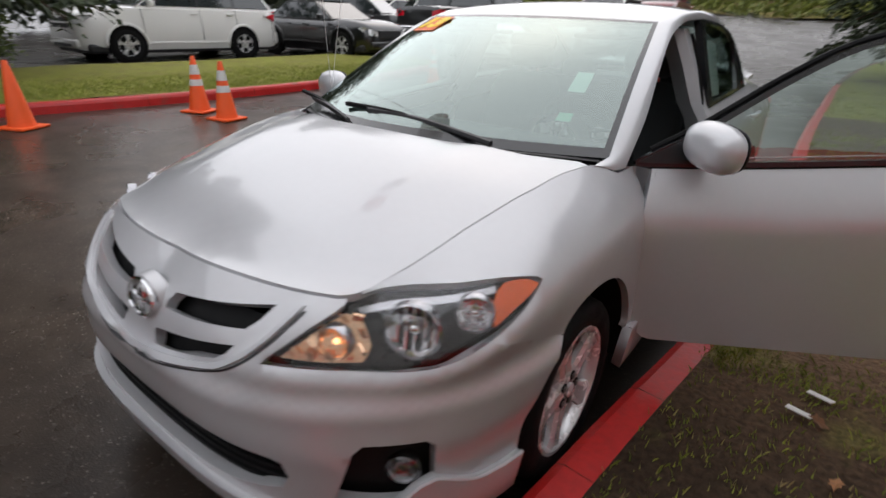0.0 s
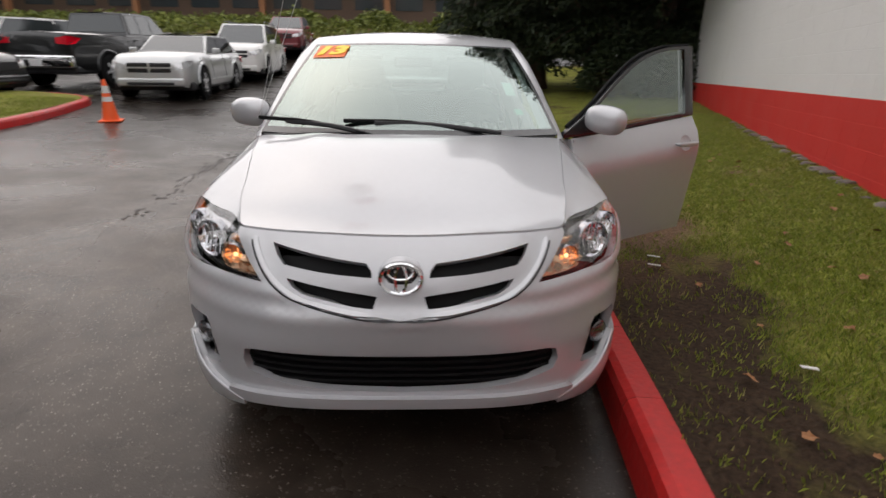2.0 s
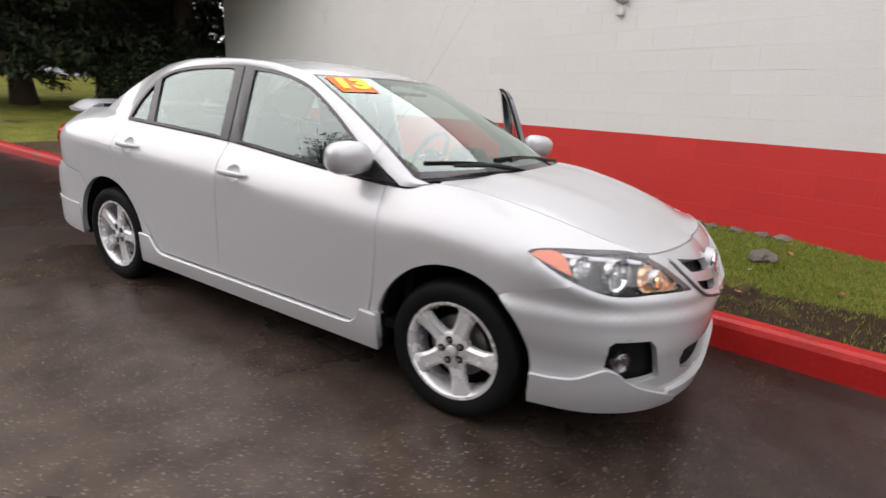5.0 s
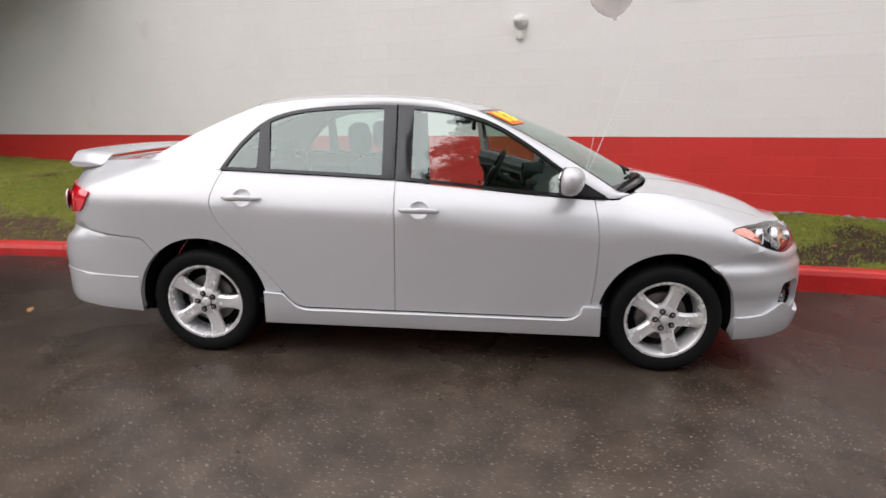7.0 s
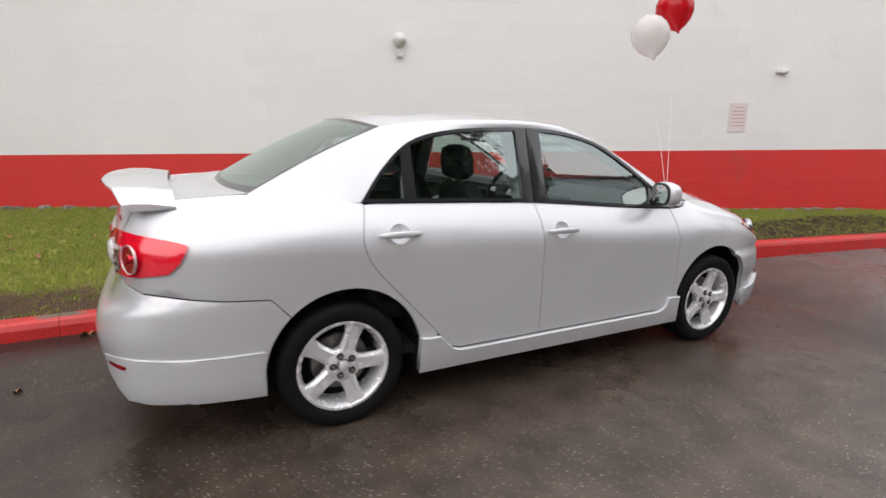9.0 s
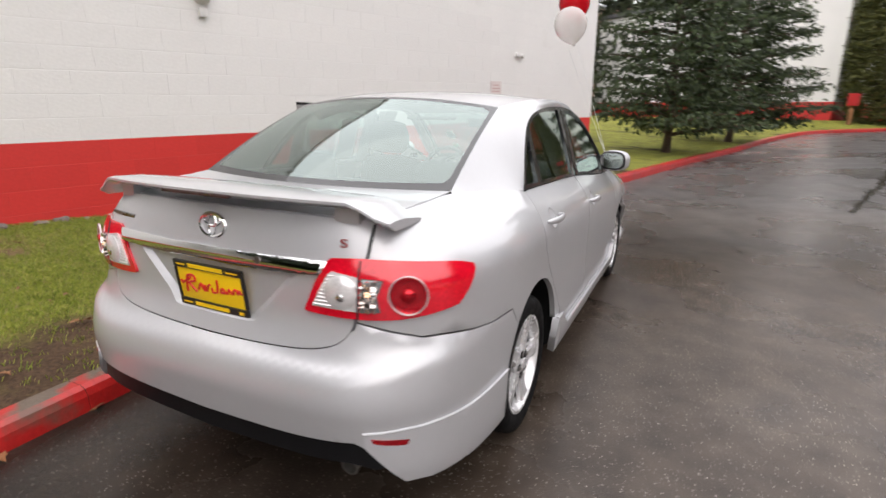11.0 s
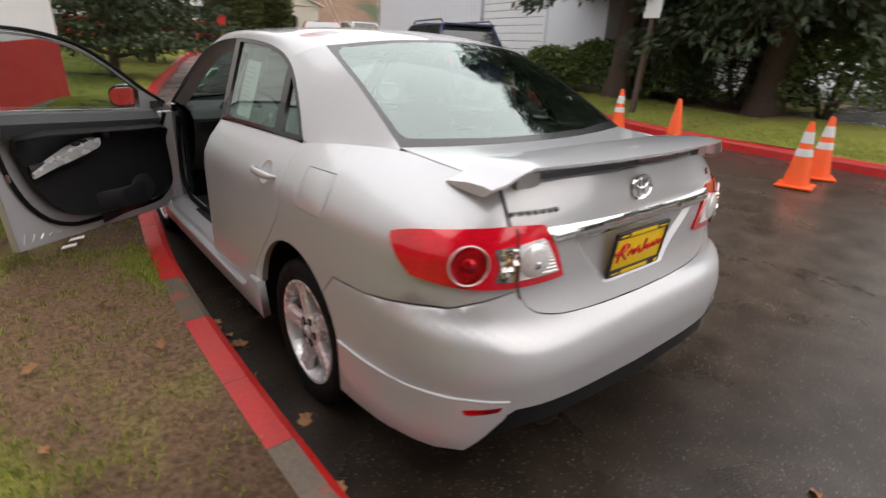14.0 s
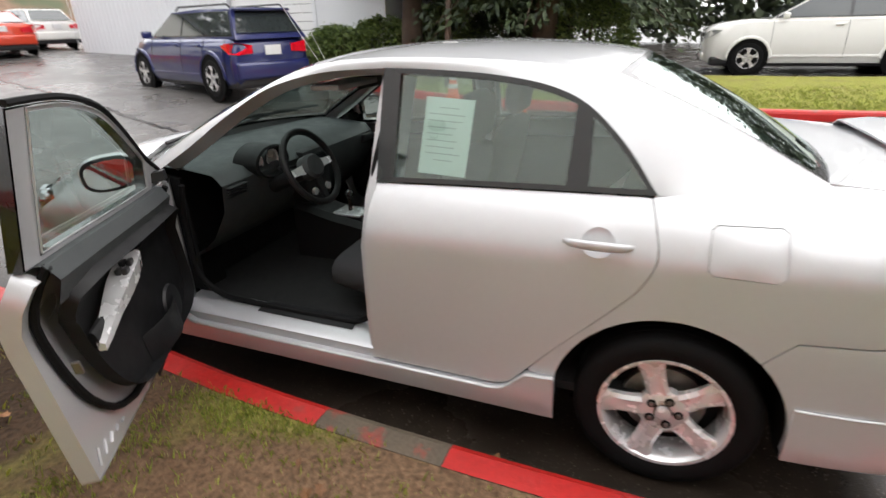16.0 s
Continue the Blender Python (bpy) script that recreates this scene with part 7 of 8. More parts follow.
# ---- the painted block wall ----
WHITE_BLOCK = mat("white_painted_block", (.74, .73, .71), .7, 0, .05, 1.2, 45, .35, dirt=((.60, .58, .55), .64), per_piece=.012, bump_scale=.005)
RED_BLOCK = mat("red_painted_block", (.60, .030, .024), .62, 0, .10, 1.5, 45, .25, dirt=((.46, .05, .038), .64), per_piece=.04, bump_scale=.004)
WHITE_JOINT = mat("white_painted_joint", (.735, .725, .705), .85, 0, .06, 3, 60)
RED_JOINT = mat("red_painted_joint", (.60, .055, .045), .8, 0, .1, 3, 60)
wall = thing("wall_west", "white-painted concrete block wall with a red base band", "wall", kind="structure")
WD = Vector((WALL_B, 1, .03)).normalized()
WN = Vector((1, -WALL_B, 0)).normalized()
WU = WN.cross(WD).normalized()
if WU.z < 0:
    WU = -WU
W0 = Vector((wall_x(0), 0, 1.085))
WF = Matrix((WD, WU, WN)).transposed().to_4x4()
WF.translation = W0
S0, S1 = -10.45 / WD.y, 8.4 / WD.y


def slab(name, lo, hi, material, parent):
    bm = bmesh.new()
    add_box(bm, lo, hi, 0, WF)
    return part(name, bm, material, parent)


slab("wall_core", (S0, 0, -.30), (S1, 3.66, -.0018), WHITE_JOINT, wall)
slab("wall_base", (S0, -1.9, -.30), (S1, 0, -.0018), RED_JOINT, wall)
slab("wall_return", (S1 - .25, -1.9, -9.0), (S1, 3.66, -.30), WHITE_JOINT, wall)
slab("wall_return", (S0, -1.9, -9.0), (S0 + .25, 3.66, -.30), WHITE_JOINT, wall)
slab("wall_coping", (S0 - .03, 3.66, -.33), (S1 + .03, 3.74, .03), WHITE_BLOCK, wall)


def block_verts(s0, h0, wd, ht):
    gv, gh, c = .0002, .0010, .0030
    out = []
    for z, i in ((-.006, 0), (-c, 0), (0, c)):
        for a, b_ in ((s0 + gv + i * .2, h0 + gh + i), (s0 + wd - gv - i * .2, h0 + gh + i), (s0 + wd - gv - i * .2, h0 + ht - gh - i), (s0 + gv + i * .2, h0 + ht - gh - i)):
            out.append(Vector((a, b_, z)))
    return out


BF = [(i, (i + 1) % 4, 4 + (i + 1) % 4, 4 + i) for i in range(4)] + [(4 + i, 4 + (i + 1) % 4, 8 + (i + 1) % 4, 8 + i) for i in range(4)] + [(8, 9, 10, 11)]
shared = {}
for nm, m_ in (("red", RED_BLOCK), ("white", WHITE_BLOCK)):
    me = bpy.data.meshes.new("block")
    me.from_pydata([tuple(v) for v in block_verts(0, 0, .406, .2033)], [], BF)
    me.materials.append(m_)
    shared[nm] = me
rest = {"red": ([], []), "white": ([], [])}
count_near = 0
for k in range(-7, 18):
    s = S0 + (.203 if k % 2 else 0)
    if k % 2:
        vs, fs = rest["red" if k < 0 else "white"]
        n0 = len(vs)
        vs += [WF @ v for v in block_verts(S0, k * .2033, .203, .2033)]
        fs += [tuple(n0 + i for i in f) for f in BF]
    while s < S1 - .05:
        wd = min(.406, S1 - s)
        kind = "red" if k < 0 else "white"
        if -1.1 < s < 5.3 and -5 <= k <= 7 and wd > .4 and count_near < 300:
            count_near += 1
            ob = new("block", shared[kind])
            ob.parent = wall
            ob.matrix_local = WF @ Matrix.Translation((s, k * .2033, 0))
        else:
            vs, fs = rest[kind]
            n0 = len(vs)
            vs += [WF @ v for v in block_verts(s, k * .2033, wd, .2033)]
            fs += [tuple(n0 + i for i in f) for f in BF]
        s += .406
for kind, m_ in (("red", RED_BLOCK), ("white", WHITE_BLOCK)):
    ob = mesh_object("blockwork", *rest[kind], m_, wall, False)
    tagged(ob, kind="stuff")

# light fitting on the wall
PIPE = mat("painted_conduit", (.70, .69, .67), .6, 0, .06, 10, 80, .1)
fit_m = WF @ Matrix.Translation((.75 / WD.y, 2.47 - 1.085 - .03 * .75, 0))
lampw = thing("wall_light", "white-painted round bulkhead light with a conduit stub", "wall light")
bm = bmesh.new()
add_lathe(bm, [(0, .0), (.085, .0), (.085, .03), (.075, .045), (0, .05)], 28, fit_m)
part("base", bm, PIPE, lampw, "", True)
bm = bmesh.new()
add_lathe(bm, [(.07, .045), (.072, .075), (.055, .11), (.03, .125), (0, .13)], 24, fit_m)
part("globe", bm, mat("dull_globe", (.72, .71, .69), .35, 0, .05, coat=.4), lampw, "", True)
for i in range(4):
    bm = bmesh.new()
    w = math.pi * i / 4
    add_tube(bm, [fit_m @ Vector((.078 * math.cos(w) * math.cos(t), .078 * math.sin(w) * math.cos(t), .045 + .095 * math.sin(t))) for t in (math.pi * j / 12 for j in range(13))], .005, 6)
    part("guard_wire", bm, PIPE, lampw)
bm = bmesh.new()
add_box(bm, (-.045, -.20, 0), (.035, -.11, .055), .012, fit_m)
part("junction_box", bm, PIPE, lampw, "", True)
# small painted bracket further along
bm = bmesh.new()
am = WF @ Matrix.Translation((5.85 / WD.y, 2.36 - 1.085 - .03 * 5.85, 0))
add_box(bm, (-.07, -.035, 0), (.05, .035, .05), .01, am)
add_lathe(bm, [(0, .0), (.03, .0), (.03, .08), (.02, .09), (0, .09)], 16, am @ Matrix.Translation((.075, -.01, 0)))
tagged(part("wall_bracket", bm, PIPE, None, "", True), "small white-painted bracket fixed on the block wall", "bracket")
# faded notice panel
sm = WF @ Matrix.Translation((5.3 / WD.y, 1.70 - 1.085 - .03 * 5.3, 0))
bm = bmesh.new()
add_box(bm, (-.14, -.20, 0), (.14, .20, .008), .003, sm)
sign = part("wall_sign", bm, mat("faded_pink_panel", (.66, .58, .56), .7, 0, .08, 6, 60), None)
tagged(sign, "faded pinkish notice panel on the white wall", "sign")
for i in range(6):
    bm = bmesh.new()
    w = .10 if i else .07
    add_box(bm, (-w, .13 - .05 * i, .008), (w, .145 - .05 * i, .010), 0, sm)
    part("print_bar", bm, mat("faded_red_print", (.52, .34, .32), .8, 0, .1) if i == 0 else bpy.data.materials["faded_red_print"], sign)

# balloons on strings tied beside the right door mirror
BALLOON_W = mat("white_balloon_latex", (.80, .77, .75), .22, 0, .02, 3, 30, coat=.6)
BALLOON_R = mat("red_balloon_latex", (.62, .012, .02), .22, 0, .03, 3, 30, coat=.6)
for m_ in (BALLOON_W, BALLOON_R):
    skin_ = m_.node_tree.nodes["Principled BSDF"]
    skin_.inputs["Transmission Weight"].default_value, skin_.inputs["IOR"].default_value = .55, 1.04


def balloon(c, r, material, label):
    bm = bmesh.new()
    add_lathe(bm, [(0, 1.0 * r), (.35 * r, .94 * r), (.68 * r, .74 * r), (.92 * r, .40 * r), (1.0 * r, .02 * r), (.93 * r, -.38 * r), (.72 * r, -.74 * r), (.42 * r, -1.02 * r), (.14 * r, -1.19 * r), (.05 * r, -1.24 * r), (.10 * r, -1.31 * r), (0, -1.30 * r)], 32)
    ob = part("balloon", bm, material, None, "", True)
    ob.matrix_world = Matrix.Translation(c) @ pose(0, 0, 0, 8, -12, 0)
    return tagged(ob, label, "balloon", "balloons")


tie = Vector((.80, .80, 1.04))
bw, br = Vector((.40, .95, 2.06)), Vector((.36, 1.20, 2.26))
balloon(bw, .125, BALLOON_W, "white balloon floating on a string")
balloon(br, .125, BALLOON_R, "red balloon floating on a string")
STRING = mat("white_string", (.7, .7, .7), .8, 0, .05)
for c in (bw, br):
    bm = bmesh.new()
    low = c - Vector((0, 0, .18))
    add_tube(bm, [tie.lerp(low, t) + Vector((0, .02, -.01)) * math.sin(math.pi * t) for t in (i / 14 for i in range(15))], .0013, 5)
    ob = part("balloon_string", bm, STRING, None)
    tagged(ob, "thin white string tied beside the door mirror", "string")

# ---- other vehicles ----
def paint(name, col, metal=.3):
    return mat(name, col, .32, metal, .03, 2, 60, coat=1.0)


FAR_GLASS = mat("dark_car_glass", (.035, .042, .044), .05, .25, .05, 2, 20, coat=1.0)
LAMP_CLEAR = mat("car_lamp_clear", (.75, .75, .75), .12, .4, .1, 20, 90, coat=1.0)
PLATE_W = mat("pale_plate", (.7, .7, .7), .5, 0, .05)


def ring(y, w, zb, zt, crown=.03, tuck=.06):
    """One cross-section of a lower body."""
    half = [(w - tuck, zb), (w - .01, zb + .10), (w, zb + (zt - zb) * .45), (w - .02, zb + (zt - zb) * .72), (w - .075, zt - .03), (w - .14, zt)]
    right = [Vector((x, y, z)) for x, z in half]
    top = [Vector((x, y, zt + crown * (1 - (x / max(w - .14, .1)) ** 2))) for x in ((w - .14) * .5, 0, -(w - .14) * .5)]
    return right + top + [Vector((-v.x, v.y, v.z)) for v in reversed(right)]


def add_panel(bm, quad, lift, n):
    """A flat pane lifted off a body along n, with its edge."""
    q = [Vector(v) + Vector(n).normalized() * lift for v in quad]
    add_loft(bm, [[v - Vector(n).normalized() * .012 for v in q], q], True, True)


def vehicle(name, label, category, m, L, W, H, wb, colour, hood, belt, deck, cab, wheel_r=.34, clear=.22, kind="suv", rails=False, group=""):
    """cab: rear base, roof rear, roof front, screen base, along the length; the car faces +y."""
    car_ = thing(name, label, category, m, group)
    w, fr, re = W / 2, L / 2, -L / 2
    st = [(re, w - .16, clear + .14, deck - .12), (re + .05, w - .06, clear + .08, deck - .02), (re + .35, w - .01, clear, deck), (cab[0], w, clear, max(deck, belt) if kind != "pickup" else deck)]
    if kind == "suv":
        st = [(re, w - .14, clear + .10, deck - .16), (re + .03, w - .07, clear + .05, deck - .08), (re + .09, w - .025, clear, deck - .02), (re + .16, w - .01, clear, deck), (re + .30, w, clear, belt)]
    if kind == "pickup":
        st += [(cab[0] + .02, w, clear, belt)]
    st += [(cab[1], w, clear, belt), ((cab[1] + cab[2]) / 2, w, clear, belt), (cab[3], w, clear, belt - .02), (cab[3] + .25, w - .005, clear, hood + .03),
           (fr - .70, w - .012, clear, hood + .005), (fr - .42, w - .035, clear, hood - .03), (fr - .24, w - .07, clear + .01, hood - .075), (fr - .12, w - .12, clear + .02, hood - .13),
           (fr - .05, w - .18, clear + .04, hood - .20), (fr - .015, w - .24, clear + .07, hood - .27), (fr, w - .32, clear + .12, hood - .36)]
    bm = bmesh.new()
    add_loft(bm, [ring(*s) for s in st], False, True)
    body_ = part("body", bm, colour, car_, "", True, 50)
    bm = bmesh.new()
    add_box(bm, (-(w - .05), re + .05, clear - .05), (w - .05, fr - .16, clear + .16), .06)
    part("lower_trim", bm, BLACK_TRIM, car_)
    # cabin
    ins, top = .10, .26
    zr = H - .02
    secs = []
    for y, hw, z in ((cab[0], w - ins, belt), (cab[1], w - top, zr - .03), ((cab[1] + cab[2]) / 2, w - top + .01, zr), (cab[2], w - top, zr - .03), (cab[3], w - ins, belt - .02)):
        secs.append((y, hw, z))
    bm = bmesh.new()
    add_loft(bm, [[Vector((hw, y, z)), Vector((hw * .6, y, z + .025)), Vector((0, y, z + .035)), Vector((-hw * .6, y, z + .025)), Vector((-hw, y, z))] for y, hw, z in secs[1:4]])
    for s_ in (1, -1):
        pts = [Vector((s_ * (w - ins), cab[0], belt - .02)), Vector((s_ * (w - top), cab[1], zr - .03)), Vector((s_ * (w - top + .01), (cab[1] + cab[2]) / 2, zr)), Vector((s_ * (w - top), cab[2], zr - .03)), Vector((s_ * (w - ins), cab[3], belt - .04))]
        bm.faces.new([bm.verts.new(p) for p in pts])
    for y0, y1 in ((cab[0], cab[1]), (cab[3], cab[2])):
        bm.faces.new([bm.verts.new(Vector(p)) for p in ((w - ins, y0, belt - .03), (-(w - ins), y0, belt - .03), (-(w - top), y1, zr - .03), (w - top, y1, zr - .03))])
    bmesh.ops.remove_doubles(bm, verts=bm.verts, dist=.003)
    part("roof", bm, colour, body_, "", True, 30)
    # panes
    def pane(nm, quad, n):
        bm_ = bmesh.new()
        add_panel(bm_, quad, .011, n)
        part(nm, bm_, FAR_GLASS, car_)
    e = .06
    dz = zr - belt
    pane("windscreen", [(w - ins - e, cab[3] + (cab[2] - cab[3]) * .06, belt + dz * .04), (-(w - ins - e), cab[3] + (cab[2] - cab[3]) * .06, belt + dz * .04), (-(w - top - e), cab[3] + (cab[2] - cab[3]) * .93, belt + dz * .88), (w - top - e, cab[3] + (cab[2] - cab[3]) * .93, belt + dz * .88)], (0, dz, cab[3] - cab[2]))
    pane("rear_window", [(w - ins - e, cab[0] + (cab[1] - cab[0]) * .15, belt + dz * .14), (w - top - e, cab[0] + (cab[1] - cab[0]) * .92, belt + dz * .86), (-(w - top - e), cab[0] + (cab[1] - cab[0]) * .92, belt + dz * .86), (-(w - ins - e), cab[0] + (cab[1] - cab[0]) * .15, belt + dz * .14)], (0, -dz, max(.1, cab[1] - cab[0])))
    cuts = [cab[0] + .10, (cab[0] * 2 + cab[3]) / 3 - .05, (cab[0] + cab[3] * 1.4) / 2.4, cab[3] - .12] if kind != "coupe" else [cab[0] + .5, (cab[0] + cab[3]) / 2, cab[3] - .15]

    def top_y(y):
        return max(min(y, cab[2] - .02), cab[1] + .04)
    for s_ in (1, -1):
        nrm = (s_ * dz, 0, top - ins)
        band_lo, band_hi = w - ins - (top - ins) * .04, w - ins - (top - ins) * .90
        bm_ = bmesh.new()
        add_panel(bm_, [(s_ * band_lo, cuts[0] + .01, belt + dz * .04), (s_ * band_lo, cuts[-1] - .01, belt + dz * .04), (s_ * band_hi, top_y(cuts[-1]), belt + dz * .89), (s_ * band_hi, top_y(cuts[0]), belt + dz * .89)], .004, nrm)
        part("window_frame", bm_, BLACK_FILM, car_)
        for y in cuts:
            bm_ = bmesh.new()
            add_tube(bm_, [(s_ * x, y, z) for x, z in ((w - .008, clear + .12), (w + .002, clear + (belt - clear) * .45), (w - .018, clear + (belt - clear) * .72), (w - .073, belt - .03))], .005, 4)
            part("door_seam", bm_, BLACK_TRIM, car_)
        bm_ = bmesh.new()
        add_box(bm_, (s_ * (w - .004) - .014, -wb / 2 + wheel_r + .16, clear + .14), (s_ * (w - .004) + .014, wb / 2 - wheel_r - .04, clear + .19), .008)
        part("sill_strip", bm_, colour, car_)
        for y0, y1 in zip(cuts, cuts[1:]):
            a, b_ = y0 + .03, y1 - .03
            zl, zh = belt + dz * .07, belt + dz * .86
            xl, xh = w - ins - (top - ins) * .06, w - ins - (top - ins) * .86
            ta, tb = top_y(a), top_y(b_)
            if tb - ta < .06:
                tb = ta + .06
            pane("side_window", [(s_ * xl, a, zl), (s_ * xl, b_, zl), (s_ * xh, tb, zh), (s_ * xh, ta, zh)], nrm)
            bm_ = bmesh.new()
            add_box(bm_, (s_ * (w - .02) - .02, a + .05, belt - .14), (s_ * (w - .02) + .02, a + .22, belt - .11), .008)
            part("door_handle", bm_, colour, car_)
        bm_ = bmesh.new()
        add_box(bm_, (s_ * (w + .08) - .09, cab[3] - .36, belt + .0), (s_ * (w + .08) + .09, cab[3] - .24, belt + .13), .03)
        part("door_mirror", bm_, colour, car_, "", True)
        # lamps
        lamp_q = ((w - .44, .010, hood - .36), (w - .22, .045, hood - .35), (w - .10, .20, hood - .27), (w - .06, .36, hood - .17), (w - .12, .20, hood - .155), (w - .24, .07, hood - .20), (w - .43, .02, hood - .25))
        bm_ = bmesh.new()
        add_loft(bm_, [[Vector((s_ * x, fr - dy, z)) for x, dy, z in lamp_q],
                        [Vector((s_ * (x + .012), fr - dy + .016, z)) for x, dy, z in lamp_q]], True, True)
        part("headlight", bm_, LAMP_CLEAR, car_)
        bm_ = bmesh.new()
        zt = deck if kind != "suv" else belt
        tail_ = ((w - .40, -.03, zt - .26), (w - .12, -.02, zt - .28), (w - .005, .10, zt - .26), (w + .014, .30, zt - .13), (w - .005, .10, zt - .09), (w - .12, -.02, zt - .08), (w - .40, -.03, zt - .13))
        add_loft(bm_, [[Vector((s_ * (x - .05), re + dy + .05, z)) for x, dy, z in tail_], [Vector((s_ * x, re + dy, z)) for x, dy, z in tail_]], True, True)
        part("tail_light", bm_, RED_LENS, car_)
        for y in (-wb / 2, wb / 2):
            yy = y + (.06 if kind != "pickup" else .15)
            M = Matrix.Translation((s_ * (w - .11), yy, wheel_r)) @ pose(0, 0, 0, 0, 90 * s_, 0)
            bm_ = bmesh.new()
            add_lathe(bm_, [(wheel_r + .075, .06), (wheel_r + .075, .113), (wheel_r + .05, .116), (.1, .116)], 28, M)
            part("wheel_arch", bm_, WELL, car_)
            bm_ = bmesh.new()
            lip_ = [(wheel_r + .070, .100), (wheel_r + .072, .124), (wheel_r + .095, .130), (wheel_r + .125, .118), (wheel_r + .135, .090)]
            add_lathe(bm_, lip_, 20, M, math.pi / 2 if s_ > 0 else -math.pi / 2, math.pi * 1.5 if s_ > 0 else math.pi / 2)
            part("arch_flare", bm_, colour, car_, "", True)
            bm_ = bmesh.new()
            add_lathe(bm_, [(.20, .12), (.235, .128), (wheel_r - .03, .124), (wheel_r, .09), (wheel_r, -.08), (.2, -.08)], 30, M)
            ty = part("wheel", bm_, RUBBER, car_, "", True)
            bm_ = bmesh.new()
            add_lathe(bm_, [(wheel_r * .68, .122), (wheel_r * .64, .126), (wheel_r * .60, .118)], 28, M)
            for i in range(5):
                R = M @ Matrix.Rotation(radians(72 * i), 4, "Z")
                add_loft(bm_, [[R @ Vector((rr, s2 * ww, zz)) for s2, zz in ((-1, .117), (-1, .124), (1, .124), (1, .117))] for rr, ww in ((.02, .04), (wheel_r * .35, .026), (wheel_r * .64, .05))], True, True)
            part("rim", bm_, ALLOY, ty, "", True)
    # grille, bumper strip, plate
    bm_ = bmesh.new()
    add_box(bm_, (-(w - .46), fr - .08, hood - .43), (w - .46, fr + .012, hood - .21), .03)
    gr_ = part("grille", bm_, BLACK_TRIM, car_)
    if kind == "suv":
        for lo_, hi_ in (((-.025, hood - .43), (.025, hood - .21)), ((-(w - .46), hood - .335), (w - .46, hood - .300))):
            bm_ = bmesh.new()
            add_box(bm_, (lo_[0], fr - .02, lo_[1]), (hi_[0], fr + .02, hi_[1]))
            part("grille_bar", bm_, colour, gr_)
        bm_ = bmesh.new()
        add_box(bm_, (-(w - top - .02), cab[1] - .14, zr - .055), (w - top - .02, cab[1] + .06, zr - .01), .015)
        part("roof_spoiler", bm_, colour, car_)
    bm_ = bmesh.new()
    add_box(bm_, (-(w - .20), fr - .14, clear + .05), (w - .20, fr + .025, clear + .24), .05, None, 3)
    fb_ = part("front_bumper", bm_, colour if kind != "pickup" else CHROME, car_, "", True)
    bm_ = bmesh.new()
    add_box(bm_, (-(w - .42), fr - .06, clear + .08), (w - .42, fr + .034, clear + .15), .02)
    part("lower_intake", bm_, BLACK_TRIM, fb_)
    bm_ = bmesh.new()
    add_box(bm_, (-(w - .07), re - .045, clear + .10), (w - .07, re + .14, clear + .40), .05, None, 3)
    part("rear_bumper", bm_, colour if kind != "pickup" else CHROME, car_, "", True)
    bm_ = bmesh.new()
    zp = clear + .58 if kind != "pickup" else clear + .22
    add_box(bm_, (-.16, re - (.045 if kind == "pickup" else .012) - .015, zp - .08), (.16, re + .02, zp + .08), .004)
    part("number_plate", bm_, PLATE_W, car_)
    if rails:
        for s_ in (1, -1):
            bm_ = bmesh.new()
            add_tube(bm_, [(s_ * (w - top - .03), y, zr + z) for y, z in ((cab[1] + .05, .0), (cab[1] + .15, .055), (cab[2] - .25, .06), (cab[2] - .12, .0))], .018, 6)
            part("roof_rail", bm_, BLACK_TRIM, car_)
    return car_


def place(x, y, heading):
    """heading: degrees clockwise from +y."""
    return Matrix.Translation((x, y, slope(x, y))) @ Matrix.Rotation(radians(-heading), 4, "Z")


WHITE_P, BLUE_P, RED_P = paint("white_car_paint", (.78, .77, .74), 0), paint("dark_blue_car_paint", (.009, .015, .10), .2), paint("orange_red_car_paint", (.62, .045, .012), .1)
BLACK_P, GREY_P, SILV_P, MAROON_P = paint("black_car_paint", (.004, .0045, .005), 0), paint("dark_grey_car_paint", (.022, .023, .024), .1), paint("pale_silver_car_paint", (.55, .56, .56), .4), paint("maroon_car_paint", (.16, .015, .02), .2)
SUV = dict(L=4.89, W=1.83, H=1.70, wb=2.89, hood=1.10, belt=1.14, deck=1.14, cab=(-2.38, -2.02, .30, 1.22))
vehicle("suv", "dark blue seven-seat utility car seen parked by a workshop", "car", place(6.55, 7.4, 19), **{**SUV, "L": 4.3, "W": 1.64, "H": 1.52, "hood": .99, "belt": 1.02, "deck": 1.02, "cab": (-2.2, -1.9, .28, 1.12)}, colour=BLUE_P, rails=True)
vehicle("suv", "white utility car parked behind the grass island", "car", place(12.6, -4.5, 0), **SUV, colour=WHITE_P)
vehicle("coupe", "orange-red sports coupe parked on the drive", "car", place(9.9, 20.2, 22), 4.9, 1.86, 1.38, 2.9, RED_P, .93, .93, .95, (-1.95, -.75, .25, 1.05), kind="coupe")
vehicle("hatchback", "white hatchback beyond the coupe", "car", place(13.2, 23.0, 10), 4.3, 1.76, 1.48, 2.6, WHITE_P, .95, .95, .98, (-1.9, -1.4, .3, 1.1), kind="sedan")
vehicle("sedan", "black sedan parked nose to the lane", "car", place(11.3, -8.4, 268), 4.7, 1.82, 1.45, 2.8, BLACK_P, .95, .95, 1.0, (-1.65, -.95, .25, 1.05), kind="sedan")
